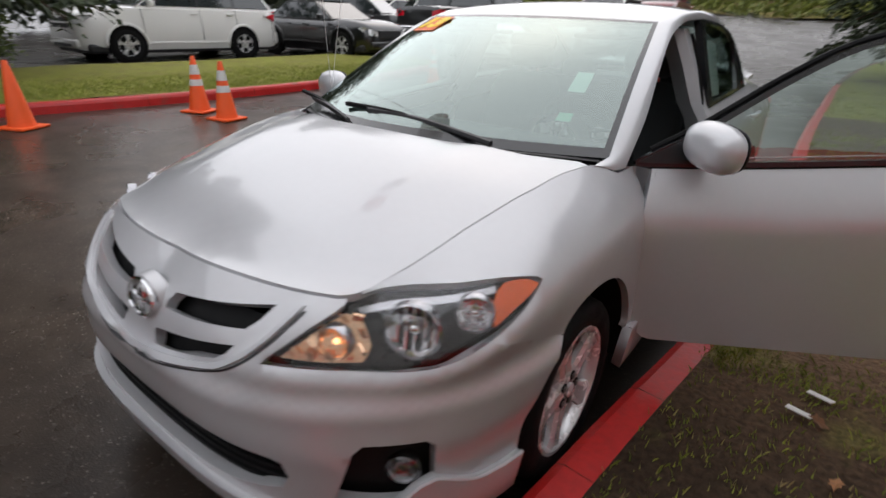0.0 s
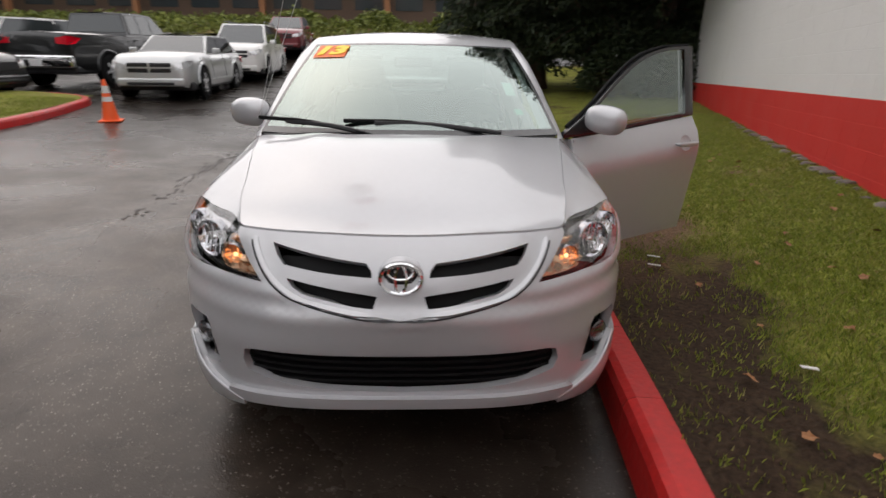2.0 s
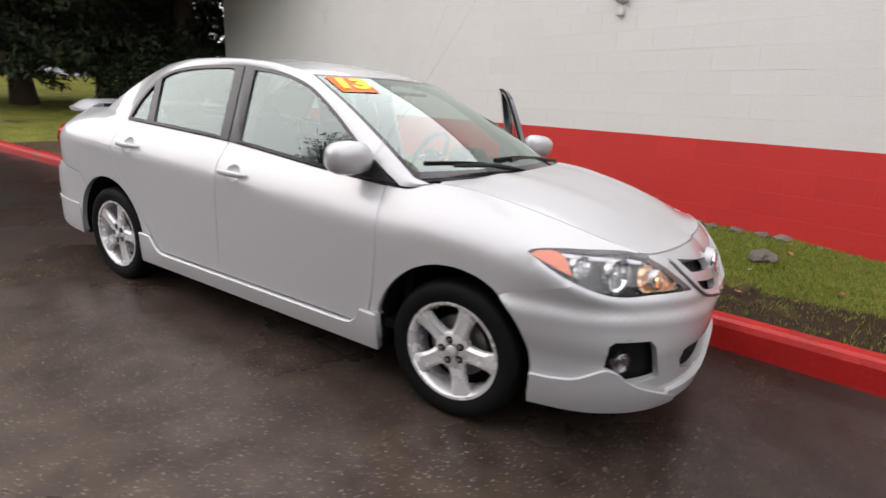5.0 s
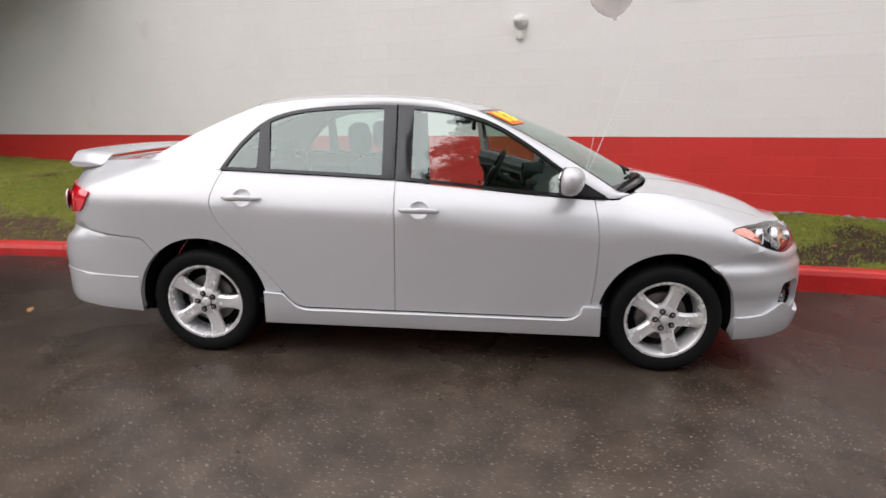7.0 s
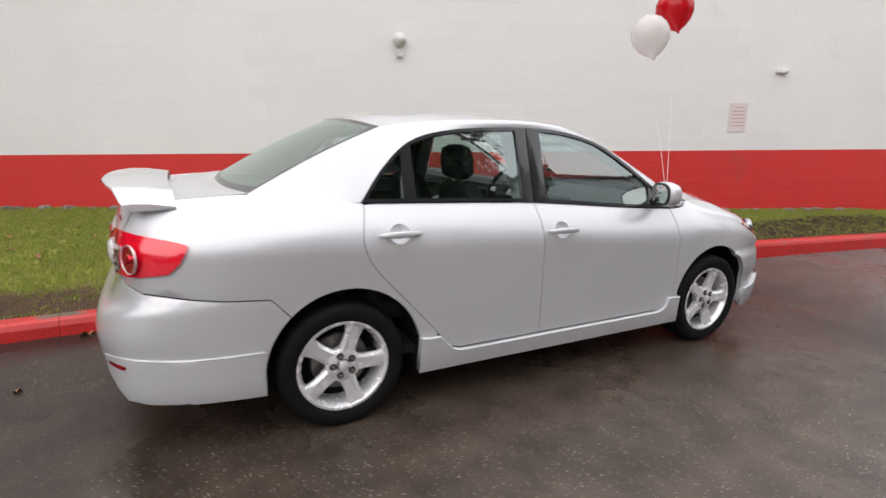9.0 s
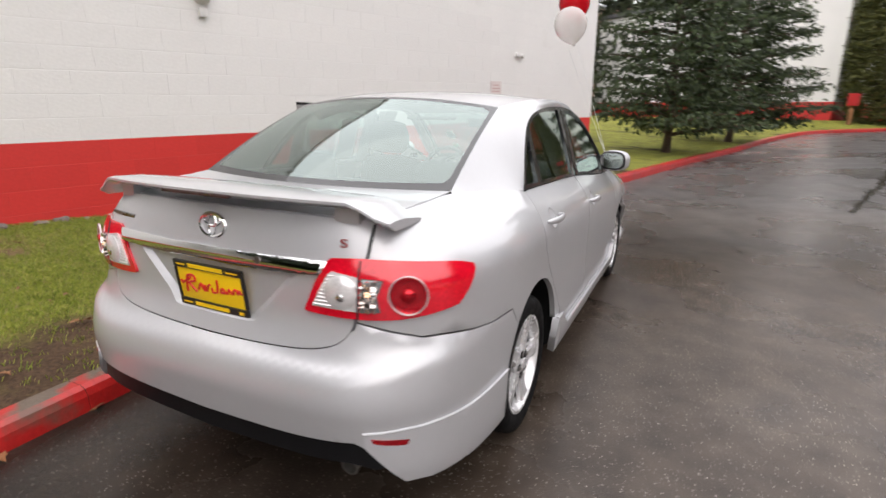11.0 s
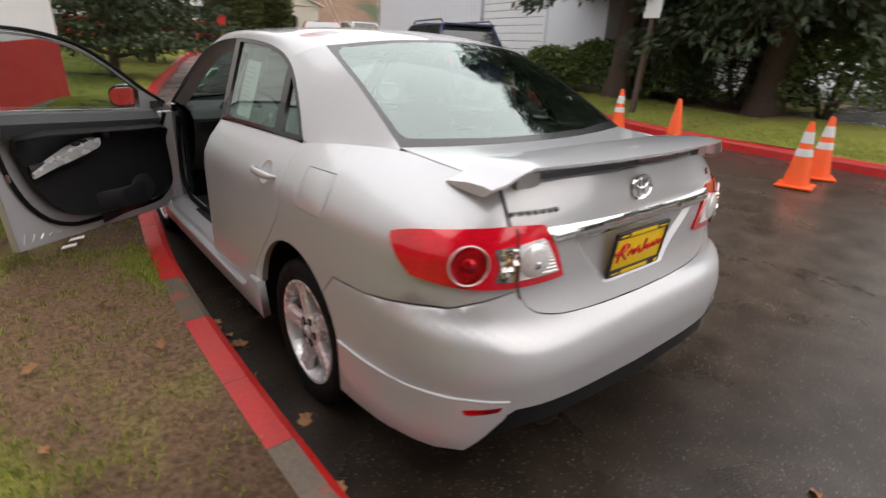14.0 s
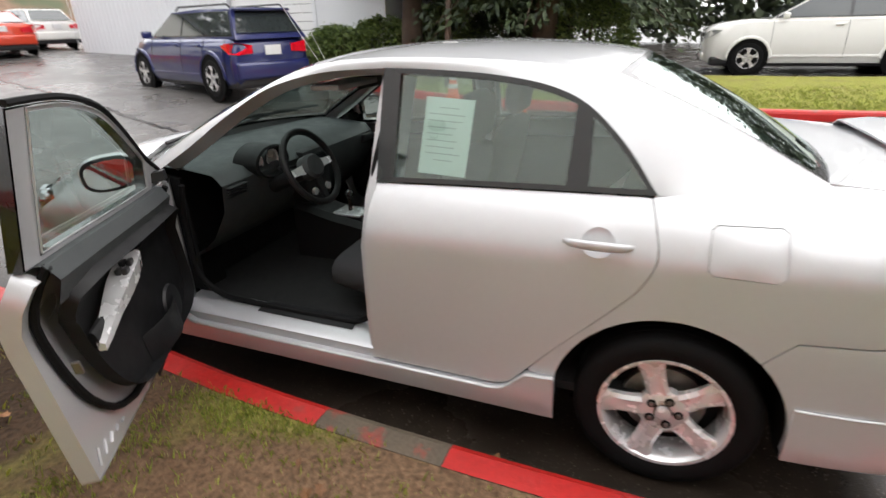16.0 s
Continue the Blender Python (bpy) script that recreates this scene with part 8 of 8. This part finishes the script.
vehicle("pickup_truck", "black pickup truck with a chrome rear bumper", "truck", place(9.19, -13.1, 185), 5.8, 2.02, 1.90, 3.57, BLACK_P, 1.25, 1.28, 1.28, (-.55, -.40, .95, 1.55), .39, .36, "pickup")
vehicle("wagon", "pale silver estate car with a chrome grille", "car", place(6.5, -11.7, -5), 5.0, 1.88, 1.48, 3.05, SILV_P, 1.0, 1.0, 1.02, (-2.3, -1.6, .2, .95), kind="suv")
vehicle("suv", "cream-white utility car parked in the row", "car", place(6.45, -17.0, -5), 4.8, 1.94, 1.84, 2.9, WHITE_P, 1.12, 1.14, 1.15, (-2.25, -1.85, .3, 1.1), .37, rails=True)
vehicle("suv", "maroon utility car parked in the row", "car", place(6.75, -24.6, -5), 4.6, 1.85, 1.72, 2.7, MAROON_P, 1.08, 1.12, 1.12, (-2.1, -1.75, .3, 1.1), .36)
vehicle("minivan", "dark grey minivan parked further back", "car", place(13.6, -11.8, 250), 4.9, 1.95, 1.75, 3.0, GREY_P, 1.05, 1.08, 1.08, (-2.3, -1.95, .55, 1.35))
vehicle("suv", "white utility car parked across the lot", "car", place(14.2, -18.5, 215), 4.7, 1.88, 1.72, 2.8, WHITE_P, 1.08, 1.12, 1.12, (-2.2, -1.8, .3, 1.1))
vehicle("sedan", "white sedan parked across the lot", "car", place(18.5, -20.0, 200), 4.6, 1.8, 1.45, 2.7, WHITE_P, .95, .95, 1.0, (-1.65, -.95, .25, 1.05), kind="sedan")
vehicle("sedan", "silver sedan parked across the lot", "car", place(22.5, -17.0, 200), 4.6, 1.8, 1.45, 2.7, SILV_P, .95, .95, 1.0, (-1.65, -.95, .25, 1.05), kind="sedan")

# ---- traffic cones ----
CONE = mat("orange_cone_plastic", (.85, .10, .012), .5, 0, .08, 6, 60, .05)
STRIPE = mat("grey_white_reflective_band", (.62, .62, .60), .45, 0, .08, 20, 150)


def cone(x, y, striped, tilt=0.0):
    c = thing("traffic_cone", "orange traffic cone with two grey-white bands" if striped else "plain orange traffic cone", "traffic cone", Matrix.Translation((x, y, slope(x, y))) @ pose(0, 0, 0, tilt, 0, 20 * x), "traffic cones")
    bm = bmesh.new()
    add_box(bm, (-.18, -.18, 0), (.18, .18, .03), .012)
    part("foot", bm, CONE, c, "", True)
    bm = bmesh.new()
    add_lathe(bm, [(.135, .03), (.128, .06), (.028, .69), (.022, .705), (.012, .70), (.012, .60)], 28)
    part("body", bm, CONE, c, "", True)
    if striped:
        for z0, z1 in ((.34, .42), (.48, .60)):
            f = lambda z: .128 - (z - .06) * (.10 / .63) + .003
            bm = bmesh.new()
            add_lathe(bm, [(f(z0) - .003, z0), (f(z0), z0 + .002), (f(z1), z1 - .002), (f(z1) - .003, z1)], 28)
            part("band", bm, STRIPE, c, "", True)
    return c


for x, y, s_ in ((5.65, -1.12, True), (5.02, -1.12, True), (5.85, .82, False), (6.35, 2.10, True), (5.5, -6.0, True)):
    cone(x, y, s_)

# ---- buildings ----
SIDING = mat("white_metal_siding", (.66, .67, .70), .6, 0, .05, 1.0, 30, .1, dirt=((.56, .56, .58), .68))
DOOR_W = mat("white_roller_door", (.70, .70, .71), .55, 0, .05, 2, 40)
CREAM = mat("cream_boarding", (.62, .57, .47), .75, 0, .08, 2, 30, .1)
# near-black colour that stands in for shade inside openings
DARK = mat("black_panel_for_shade", (.008, .008, .009), .9, 0, .2)
ROOFING = mat("grey_shingle_roof", (.10, .10, .105), .85, 0, .25, 6, 60, .3)
BROWN = mat("brown_timber_front", (.12, .075, .05), .8, 0, .25, 4, 40, .2)
TIMBER = mat("orange_brown_post", (.30, .13, .055), .75, 0, .2, 6, 60, .2)
SHOP_GLASS = mat("shop_window_glass", (.05, .06, .065), .08, 0, .1, 1, 20, coat=.6)
SHOP_SIGN = mat("pale_shop_sign", (.62, .62, .60), .6, 0, .08)


def block(name, parent, lo, hi, material, m=None, bevel=0.0, label=""):
    bm = bmesh.new()
    add_box(bm, lo, hi, bevel, m)
    return part(name, bm, material, parent, label)


# workshop: its front runs along the drive
WA, WB = Vector((9.7, 5.0, 0)), Vector((12.0, 18.6, 0))
wd_ = (WB - WA).normalized()
wm = Matrix((wd_, Vector((-wd_.y, wd_.x, 0)), Vector((0, 0, 1)))).transposed().to_4x4()
wm.translation = WA
shop = thing("workshop", "white metal-clad workshop with a roller door", "building", wm)
LN = (WB - WA).length
d0, d1, dh = 2.3, 5.5, 3.35
block("wall", shop, (0, -9, -.5), (d0, 0, 6.2), SIDING)
block("wall", shop, (d1, -9, -.5), (LN, 0, 6.2), SIDING)
block("wall", shop, (d0, -9, dh), (d1, 0, 6.2), SIDING)
block("roof", shop, (-.2, -9.2, 6.2), (LN + .2, .2, 6.4), ROOFING)
# black backing: paints the shade seen between the slats
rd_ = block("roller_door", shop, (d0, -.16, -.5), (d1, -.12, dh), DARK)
for i in range(15):
    block("slat", rd_, (d0 + .05, -.12, .22 + .209 * i), (d1 - .05, -.075, .22 + .209 * i + .196), DOOR_W, bevel=.012)
block("door_frame", shop, (d0 - .12, -.10, -.4), (d0, .03, dh + .12), SIDING)
block("door_frame", shop, (d1, -.10, -.4), (d1 + .12, .03, dh + .12), SIDING)
block("door_frame", shop, (d0, -.10, dh), (d1, .03, dh + .12), SIDING)
block("wall_light", shop, (8.2, .0, 3.3), (8.5, .16, 3.5), BLACK_FILM, bevel=.02)
for i in range(34):
    block("siding_seam", shop, (d1 + .3 + i * .25, 0, .1), (d1 + .312 + i * .25, .012, 6.1), SIDING)

# cream shed beyond the cypresses
shed = thing("shed", "cream gabled shed with a dark open doorway", "building", Matrix.Translation((13.1, 32.0, slope(13.1, 32.0))) @ Matrix.Scale(.82, 4))
for lo, hi in (((-3.0, 0, -.3), (-1.0, 5, 2.9)), ((1.2, 0, -.3), (3.0, 5, 2.9)), ((-1.0, 0, 2.1), (1.2, 5, 2.9))):
    block("wall", shed, lo, hi, CREAM)
# black panel across the opening, painted in place of the shade inside
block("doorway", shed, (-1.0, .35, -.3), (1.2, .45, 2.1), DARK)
bm = bmesh.new()
add_prism(bm, [(-3.2, 2.9), (3.2, 2.9), (0, 4.1)], 5.2, Matrix.Translation((0, 5.1, 0)) @ pose(0, 0, 0, 90))
part("gable", bm, CREAM, shed)
for s_ in (1, -1):
    bm = bmesh.new()
    add_loft(bm, [[Vector((s_ * 3.45, y, 2.86)), Vector((0, y, 4.16)), Vector((0, y, 4.26)), Vector((s_ * 3.45, y, 2.96))] for y in (-.3, 5.3)], True, True)
    part("roof", bm, CREAM, shed)

# the neighbouring white and red wall behind the pines
ann = thing("annex", "white building with a red base behind the pines", "building", Matrix.Translation((4.9, 27.0, 0)) @ Matrix.Rotation(radians(-32), 4, "Z"))
block("wall", ann, (-12, 0, 2.15), (1.9, 6, 7.2), WHITE_BLOCK)
block("base_band", ann, (-12, -.01, -.2), (1.9, 6, 2.15), RED_BLOCK)
block("roof", ann, (-12.2, -.2, 7.2), (2.1, 6.2, 7.4), ROOFING)

# long low row of shops on the rise behind
row = thing("shop_row", "long dark row of shops with a grey shingle roof", "building", Matrix.Translation((10, -58, 5.3)))
block("wall", row, (-46, -8, -4), (60, 0, 3.4), BROWN)
block("fascia", row, (-46, 0, 2.7), (60, 1.9, 3.4), BROWN)
bm = bmesh.new()
add_prism(bm, [(2.6, 3.4), (-4, 6.4), (-9, 3.4)], 107, Matrix.Translation((-46.5, 0, 0)) @ Matrix(((0, 0, 1, 0), (1, 0, 0, 0), (0, 1, 0, 0), (0, 0, 0, 1))))
part("roof", bm, ROOFING, row)
for i in range(24):
    x = -44 + i * 4.3
    block("window", row, (x, .0, .3), (x + 2.9, .08, 2.3), SHOP_GLASS)
    if i % 3 == 0:
        block("post", row, (x - .9, 1.2, -4), (x - .35, 1.75, 2.8), TIMBER)
    if i % 2 == 0:
        block("shop_sign", row, (x, 1.92, 2.75), (x + 2.6, 1.98, 3.15), SHOP_SIGN)
    block("window_light", row, (x + .2, .10, 1.9), (x + 2.5, .14, 2.15), SHOP_SIGN)

# ---- planting ----
def leaf_mat(name, dark, light):
    m, n, l, b = principled(name)
    gi, rp = n.new("ShaderNodeNewGeometry"), n.new("ShaderNodeValToRGB")
    rp.color_ramp.elements[0].color, rp.color_ramp.elements[1].color = (*dark, 1), (*light, 1)
    l.new(gi.outputs["Random Per Island"], rp.inputs["Fac"])
    l.new(rp.outputs[0], b.inputs["Base Color"])
    b.inputs["Roughness"].default_value = .65
    return m


BARK = mat("brown_grey_bark", (.07, .045, .032), .9, 0, .35, 8, 50, .6, bump_scale=.03)
CEDAR = leaf_mat("dark_cedar_sprays", (.010, .020, .008), (.040, .062, .020))
PINE = leaf_mat("pine_sprays", (.009, .020, .005), (.050, .078, .020))
CYPRESS = leaf_mat("olive_cypress_sprays", (.034, .042, .010), (.135, .140, .036))
SHRUB = leaf_mat("shrub_leaves", (.045, .080, .016), (.170, .230, .060))
IVY = leaf_mat("bank_ivy_leaves", (.060, .085, .012), (.230, .260, .045))


def sprays(verts, faces, p, d, rng_, size, n):
    """Small bent leaf sprays round a point, leaning along d."""
    for _ in range(n):
        q = p + Vector((rng_.gauss(0, 1), rng_.gauss(0, 1), rng_.gauss(0, .7))) * size * .8
        u = (d + Vector((rng_.gauss(0, .6), rng_.gauss(0, .6), rng_.gauss(-.15, .45)))).normalized()
        s = u.cross(Vector((rng_.gauss(0, 1), rng_.gauss(0, 1), rng_.gauss(0, 1)))).normalized()
        ln, wd = size * rng_.uniform(.7, 1.5), size * rng_.uniform(.16, .34)
        k = len(verts)
        sag = Vector((0, 0, -ln * .2))
        verts.extend([q, q + u * ln * .5 + s * wd, q + u * ln + sag, q + u * ln * .5 - s * wd])
        faces.append((k, k + 1, k + 2, k + 3))


def conifer(name, label, x, y, z, height, reach, start, material, seed, limbs=70, size=.22, dense=9, trunk_r=.28, droop=.35, top_pow=.8):
    rng_ = random.Random(seed)
    tree = thing(name, label, "tree", Matrix.Translation((x, y, z)))
    bm = bmesh.new()
    lean = Vector((rng_.uniform(-.02, .02), rng_.uniform(-.02, .02), 0))
    add_tube(bm, [Vector((0, 0, -.3)) + lean * h + Vector((.06 * math.sin(h), .05 * math.cos(h * 1.3), h + .0)) for h in (height * i / 12 for i in range(13))], [max(.02, trunk_r * (1 - i / 12.5) * (1.35 if i == 0 else 1)) for i in range(13)], 12)
    part("trunk", bm, BARK, tree, "", True)
    verts, faces = [], []
    bm = bmesh.new()
    for i in range(limbs):
        h = start + (height - start) * (i / limbs) ** 1.05
        a = i * 2.399 + rng_.uniform(-.4, .4)
        r = reach * ((1 - (h - start) / (height - start + .3)) ** top_pow) * rng_.uniform(.65, 1.15) + .15
        d = Vector((math.cos(a), math.sin(a), 0))
        pts = [lean * h + d * (r * t) + Vector((0, 0, h + .25 * r * t - droop * r * t * t)) for t in (0, .25, .5, .75, 1)]
        add_tube(bm, pts, [.045 * (1 - .2 * j) * (1.2 - h / height) + .006 for j in range(5)], 5)
        m_ = max(4, int(r * dense))
        for j in range(m_):
            t = .18 + .82 * (j + rng_.random()) / m_
            p = pts[0].lerp(pts[-1], t)
            p.z = h + .25 * r * t - droop * r * t * t
            side = d.cross(Vector((0, 0, 1))) * rng_.gauss(0, .28 * r * (1.1 - t * .6))
            sprays(verts, faces, p + side, (d + Vector((0, 0, -.25))).normalized(), rng_, size, 6)
    part("limb", bm, BARK, tree)
    mesh_object("crown", verts, faces, material, tree, False)
    return tree


def column(name, label, x, y, z, height, radius, material, seed, count=5200, size=.16, foot=.1):
    """A dense upright bush or tree: a stem, a few limbs and a crown of sprays over a shaded heart."""
    rng_ = random.Random(seed)
    t = thing(name, label, "tree" if height > 2.5 else "shrub", Matrix.Translation((x, y, z)))
    bm = bmesh.new()
    for i in range(5):
        a = i * 1.257
        add_tube(bm, [(.05 * math.cos(a), .05 * math.sin(a), -.2), (radius * .25 * math.cos(a), radius * .25 * math.sin(a), height * .3), (radius * .3 * math.cos(a), radius * .3 * math.sin(a), height * .75)], [.06, .04, .015], 6)
    part("stem", bm, BARK, t)
    verts, faces = [], []
    for _ in range(count):
        h = rng_.random() ** .8
        prof = math.sin(math.pi * (foot + (1 - foot) * h) ** .75) ** .6 if height > 2.5 else (1 - h * h) ** .5
        a = rng_.uniform(0, 6.283)
        lump = 1 + .22 * noise.noise((math.cos(a) * 1.6 + seed, math.sin(a) * 1.6, h * height * .9)) + .10 * noise.noise((math.cos(a) * 5, math.sin(a) * 5 + seed, h * height * 2.5))
        r = radius * prof * lump * rng_.uniform(.62, 1.02) ** .5
        p = Vector((r * math.cos(a), r * math.sin(a), .05 + h * height))
        d = Vector((math.cos(a), math.sin(a), .9 if height > 2.5 else .4)).normalized()
        sprays(verts, faces, p, d, rng_, size, 2)
    mesh_object("crown", verts, faces, material, t, False)
    return t


# dark cedars at the back of the lawn
for i, (x, y, h, r) in enumerate(((-2.5, -14.6, 12, 1.9), (-3.7, -14.2, 13, 2.2), (-5.5, -13.6, 13, 2.5), (-7.6, -13.2, 12, 2.4))):
    conifer("cedar_tree", "tall dark cedar with low hanging branches", x, y, slope(x, y) + .2, h, r, .85 + .1 * i, CEDAR, 20 + i, 120, .15, 26, .26, .45, .40)
# extra cedar, added so that its high boughs keep sky light off the wall's end
conifer("cedar_tree", "tall cedar added to shade the end of the wall with its boughs", -6.6, -11.6, slope(-6.6, -11.6) + .2, 11, 5.6, 3.5, CEDAR, 29, 150, .20, 26, .30, .26, .40)
for i, (x, y, h, r) in enumerate(((-5.2, -11.4, 1.2, .9), (-6.6, -11.0, 1.5, 1.2), (-5.9, -10.6, .9, .7))):
    column("shrub", "dark green shrub by the end of the wall", x, y, slope(x, y) + .35, h, r, CEDAR, 40 + i, 2200, .11)
# pines and cypresses ahead
conifer("pine_tree", "young pine with open branches beside the wall", .55, 12.6, slope(.55, 12.6) + .1, 6.8, 2.1, .5, PINE, 51, 80, .12, 27, .12, .1, .7)
conifer("pine_tree", "young pine with open branches beside the drive", 2.2, 16.8, slope(2.2, 16.8) + .1, 7.4, 2.35, .5, PINE, 52, 84, .13, 27, .13, .1, .7)
for i, (x, y, h, r) in enumerate(((8.05, 25.9, 10.0, 1.22), (10.05, 26.4, 7.4, .92))):
    column("cypress_tree", "tall olive-green columnar cypress by the drive", x, y, slope(x, y), h, r, CYPRESS, 61 + i, 26000, .16)
# big trees and shrubs on the island
conifer("cedar_tree", "large dark cedar with a thick trunk and hanging boughs", 9.4, 4.2, slope(9.1, 4.2) + .3, 9.5, 2.0, 2.0, CEDAR, 71, 120, .15, 26, .27, .42, .30)
conifer("cedar_tree", "large dark cedar with a thick trunk and hanging boughs", 10.2, 1.3, slope(9.9, 1.3) + .35, 9.5, 2.6, 1.4, CEDAR, 72, 140, .15, 26, .30, .6, .30)
conifer("cedar_tree", "large dark cedar behind the island", 12.8, 2.6, slope(12, 2) + .4, 11, 3.0, 1.4, CEDAR, 73, 110, .16, 24, .3, .5, .35)
for i, (x, y, h, r) in enumerate(((9.2, 6.1, .75, .75), (9.9, 5.2, .95, .85), (10.6, 4.0, 1.2, 1.1), (11.0, 2.2, 1.4, 1.3), (11.2, .6, 1.5, 1.3), (10.7, 8.9, .5, .5))):
    column("shrub", "leafy green shrub under the trees", x, y, slope(x, y) + .22, h, r, SHRUB if i != 3 else CEDAR, 80 + i, 3600, .10)
# leaning sign post
post = thing("sign_post", "leaning timber post with a pale sign", "sign post", Matrix.Translation((7.75, 2.75, slope(7.75, 2.75) + .1)) @ pose(0, 0, 0, 0, 7, 0))
bm = bmesh.new()
add_box(bm, (-.045, -.045, -.3), (.045, .045, 2.3), .008)
part("post", bm, BARK, post)
bm = bmesh.new()
add_box(bm, (-.075, -.16, 1.72), (-.048, .16, 2.22), .006)
part("sign_panel", bm, SHOP_SIGN, post)
# small red marker post by the drive
mp = thing("marker_post", "small orange-red marker post on the verge", "marker post", Matrix.Translation((7.0, 24.9, slope(7.0, 24.9) + .1)) @ Matrix.Scale(1.25, 4))
bm = bmesh.new()
add_box(bm, (-.05, -.05, -.2), (.05, .05, .9), .01)
part("post", bm, TIMBER, mp)
bm = bmesh.new()
add_box(bm, (-.16, -.07, .75), (.16, -.05, 1.15), .006)
part("marker_panel", bm, RED_KERB, mp)

# ivy bank below the shops
verts, faces = [], []
nx, ny = 70, 14
for j in range(ny + 1):
    for i in range(nx + 1):
        x, y = -30 + 90 * i / nx, -30.5 - 12 * j / ny
        t = j / ny
        verts.append((x, y, slope(x, -30.5) + .05 + 1.0 * smooth_step(0, .55, t) + .2 * noise.noise((x * .5, y * .5, 1))))
faces = [(j * (nx + 1) + i, j * (nx + 1) + i + 1, (j + 1) * (nx + 1) + i + 1, (j + 1) * (nx + 1) + i) for j in range(ny) for i in range(nx)]
bank = mesh_object("bank", verts, faces, LAWN)
tagged(bank, "planted green bank below the row of shops", "bank", kind="structure")
bank.data.attributes.new("bare", "FLOAT", "POINT").data.foreach_set("value", [.5] * len(verts))
rng_ = random.Random(9)
lv, lf = [], []
for _ in range(9000):
    x, t = rng_.uniform(-14, 30), rng_.random() ** .8
    y = -30.6 - 8 * t
    z = slope(x, -30.5) + .05 + 1.0 * smooth_step(0, .55, t * 8 / 12) + .2 * noise.noise((x * .5, y * .5, 1))
    sprays(lv, lf, Vector((x, y, z + .12)), Vector((0, .6, .8)), rng_, .30, 2)
tagged(mesh_object("ivy", lv, lf, IVY, None, False), "dense yellow-green ground cover on the bank", "ground cover", kind="stuff")
for i in range(3):
    column("shrub", "rounded green shrub on the bank", -2 + 5.5 * i, -37, slope(0, -30.5) + .9, 1.0, 1.4, IVY, 95 + i, 1200, .3)

# dark woods that close the view all round
WOODS = leaf_mat("far_dark_woods", (.012, .020, .010), (.050, .065, .025))
rng_ = random.Random(12)
lv, lf = [], []
def woods(x0, y0, x1, y1, base, tall, n):
    for _ in range(n):
        t, h = rng_.random(), rng_.random()
        x, y = x0 + (x1 - x0) * t + rng_.gauss(0, 1.2), y0 + (y1 - y0) * t + rng_.gauss(0, 1.2)
        top = tall * (1 + .25 * noise.noise((t * 9, x0, 2)) + .15 * noise.noise((t * 31, y0, 5)))
        sprays(lv, lf, Vector((x, y, base + h * top)), Vector((0, 0, 1)), rng_, .6, 5)


woods(-16, -20, -16, 30, .5, 9, 4200)
woods(-16, -24, -4, -26, 1.5, 10, 1500)
woods(26, 3, 24, 24, .8, 9, 2600)
woods(-12, 33, 8, 36, 1.0, 10, 2600)
woods(33, -18, 38, -34, 1.5, 11, 2200)
woods(31, -16, 29, 4, .8, 7, 2200)
woods(36, -34, 75, -62, 3.0, 15, 3200)
tagged(mesh_object("woods", lv, lf, WOODS, None, False), "dark belt of far trees round the yard", "woods", kind="stuff")

# brown wooded hill far behind
HILL = mat("bare_brown_hillside", (.16, .10, .065), .95, 0, .45, .12, 1.2, .4, dirt=((.06, .07, .035), .55))
verts, faces = [], []
for j in range(13):
    for i in range(41):
        x, y = -60 + 220 * i / 40, 75 + 60 * j / 12
        verts.append((x, y, -2 + 34 * smooth_step(0, 9, j) * (.75 + .25 * noise.noise((x * .02, y * .02, 0))) + 1.5 * noise.noise((x * .1, y * .1, 3))))
faces = [(j * 41 + i, j * 41 + i + 1, (j + 1) * 41 + i + 1, (j + 1) * 41 + i) for j in range(12) for i in range(40)]
tagged(mesh_object("hillside", verts, faces, HILL), "brown wooded hillside far behind the buildings", "hill", kind="structure")
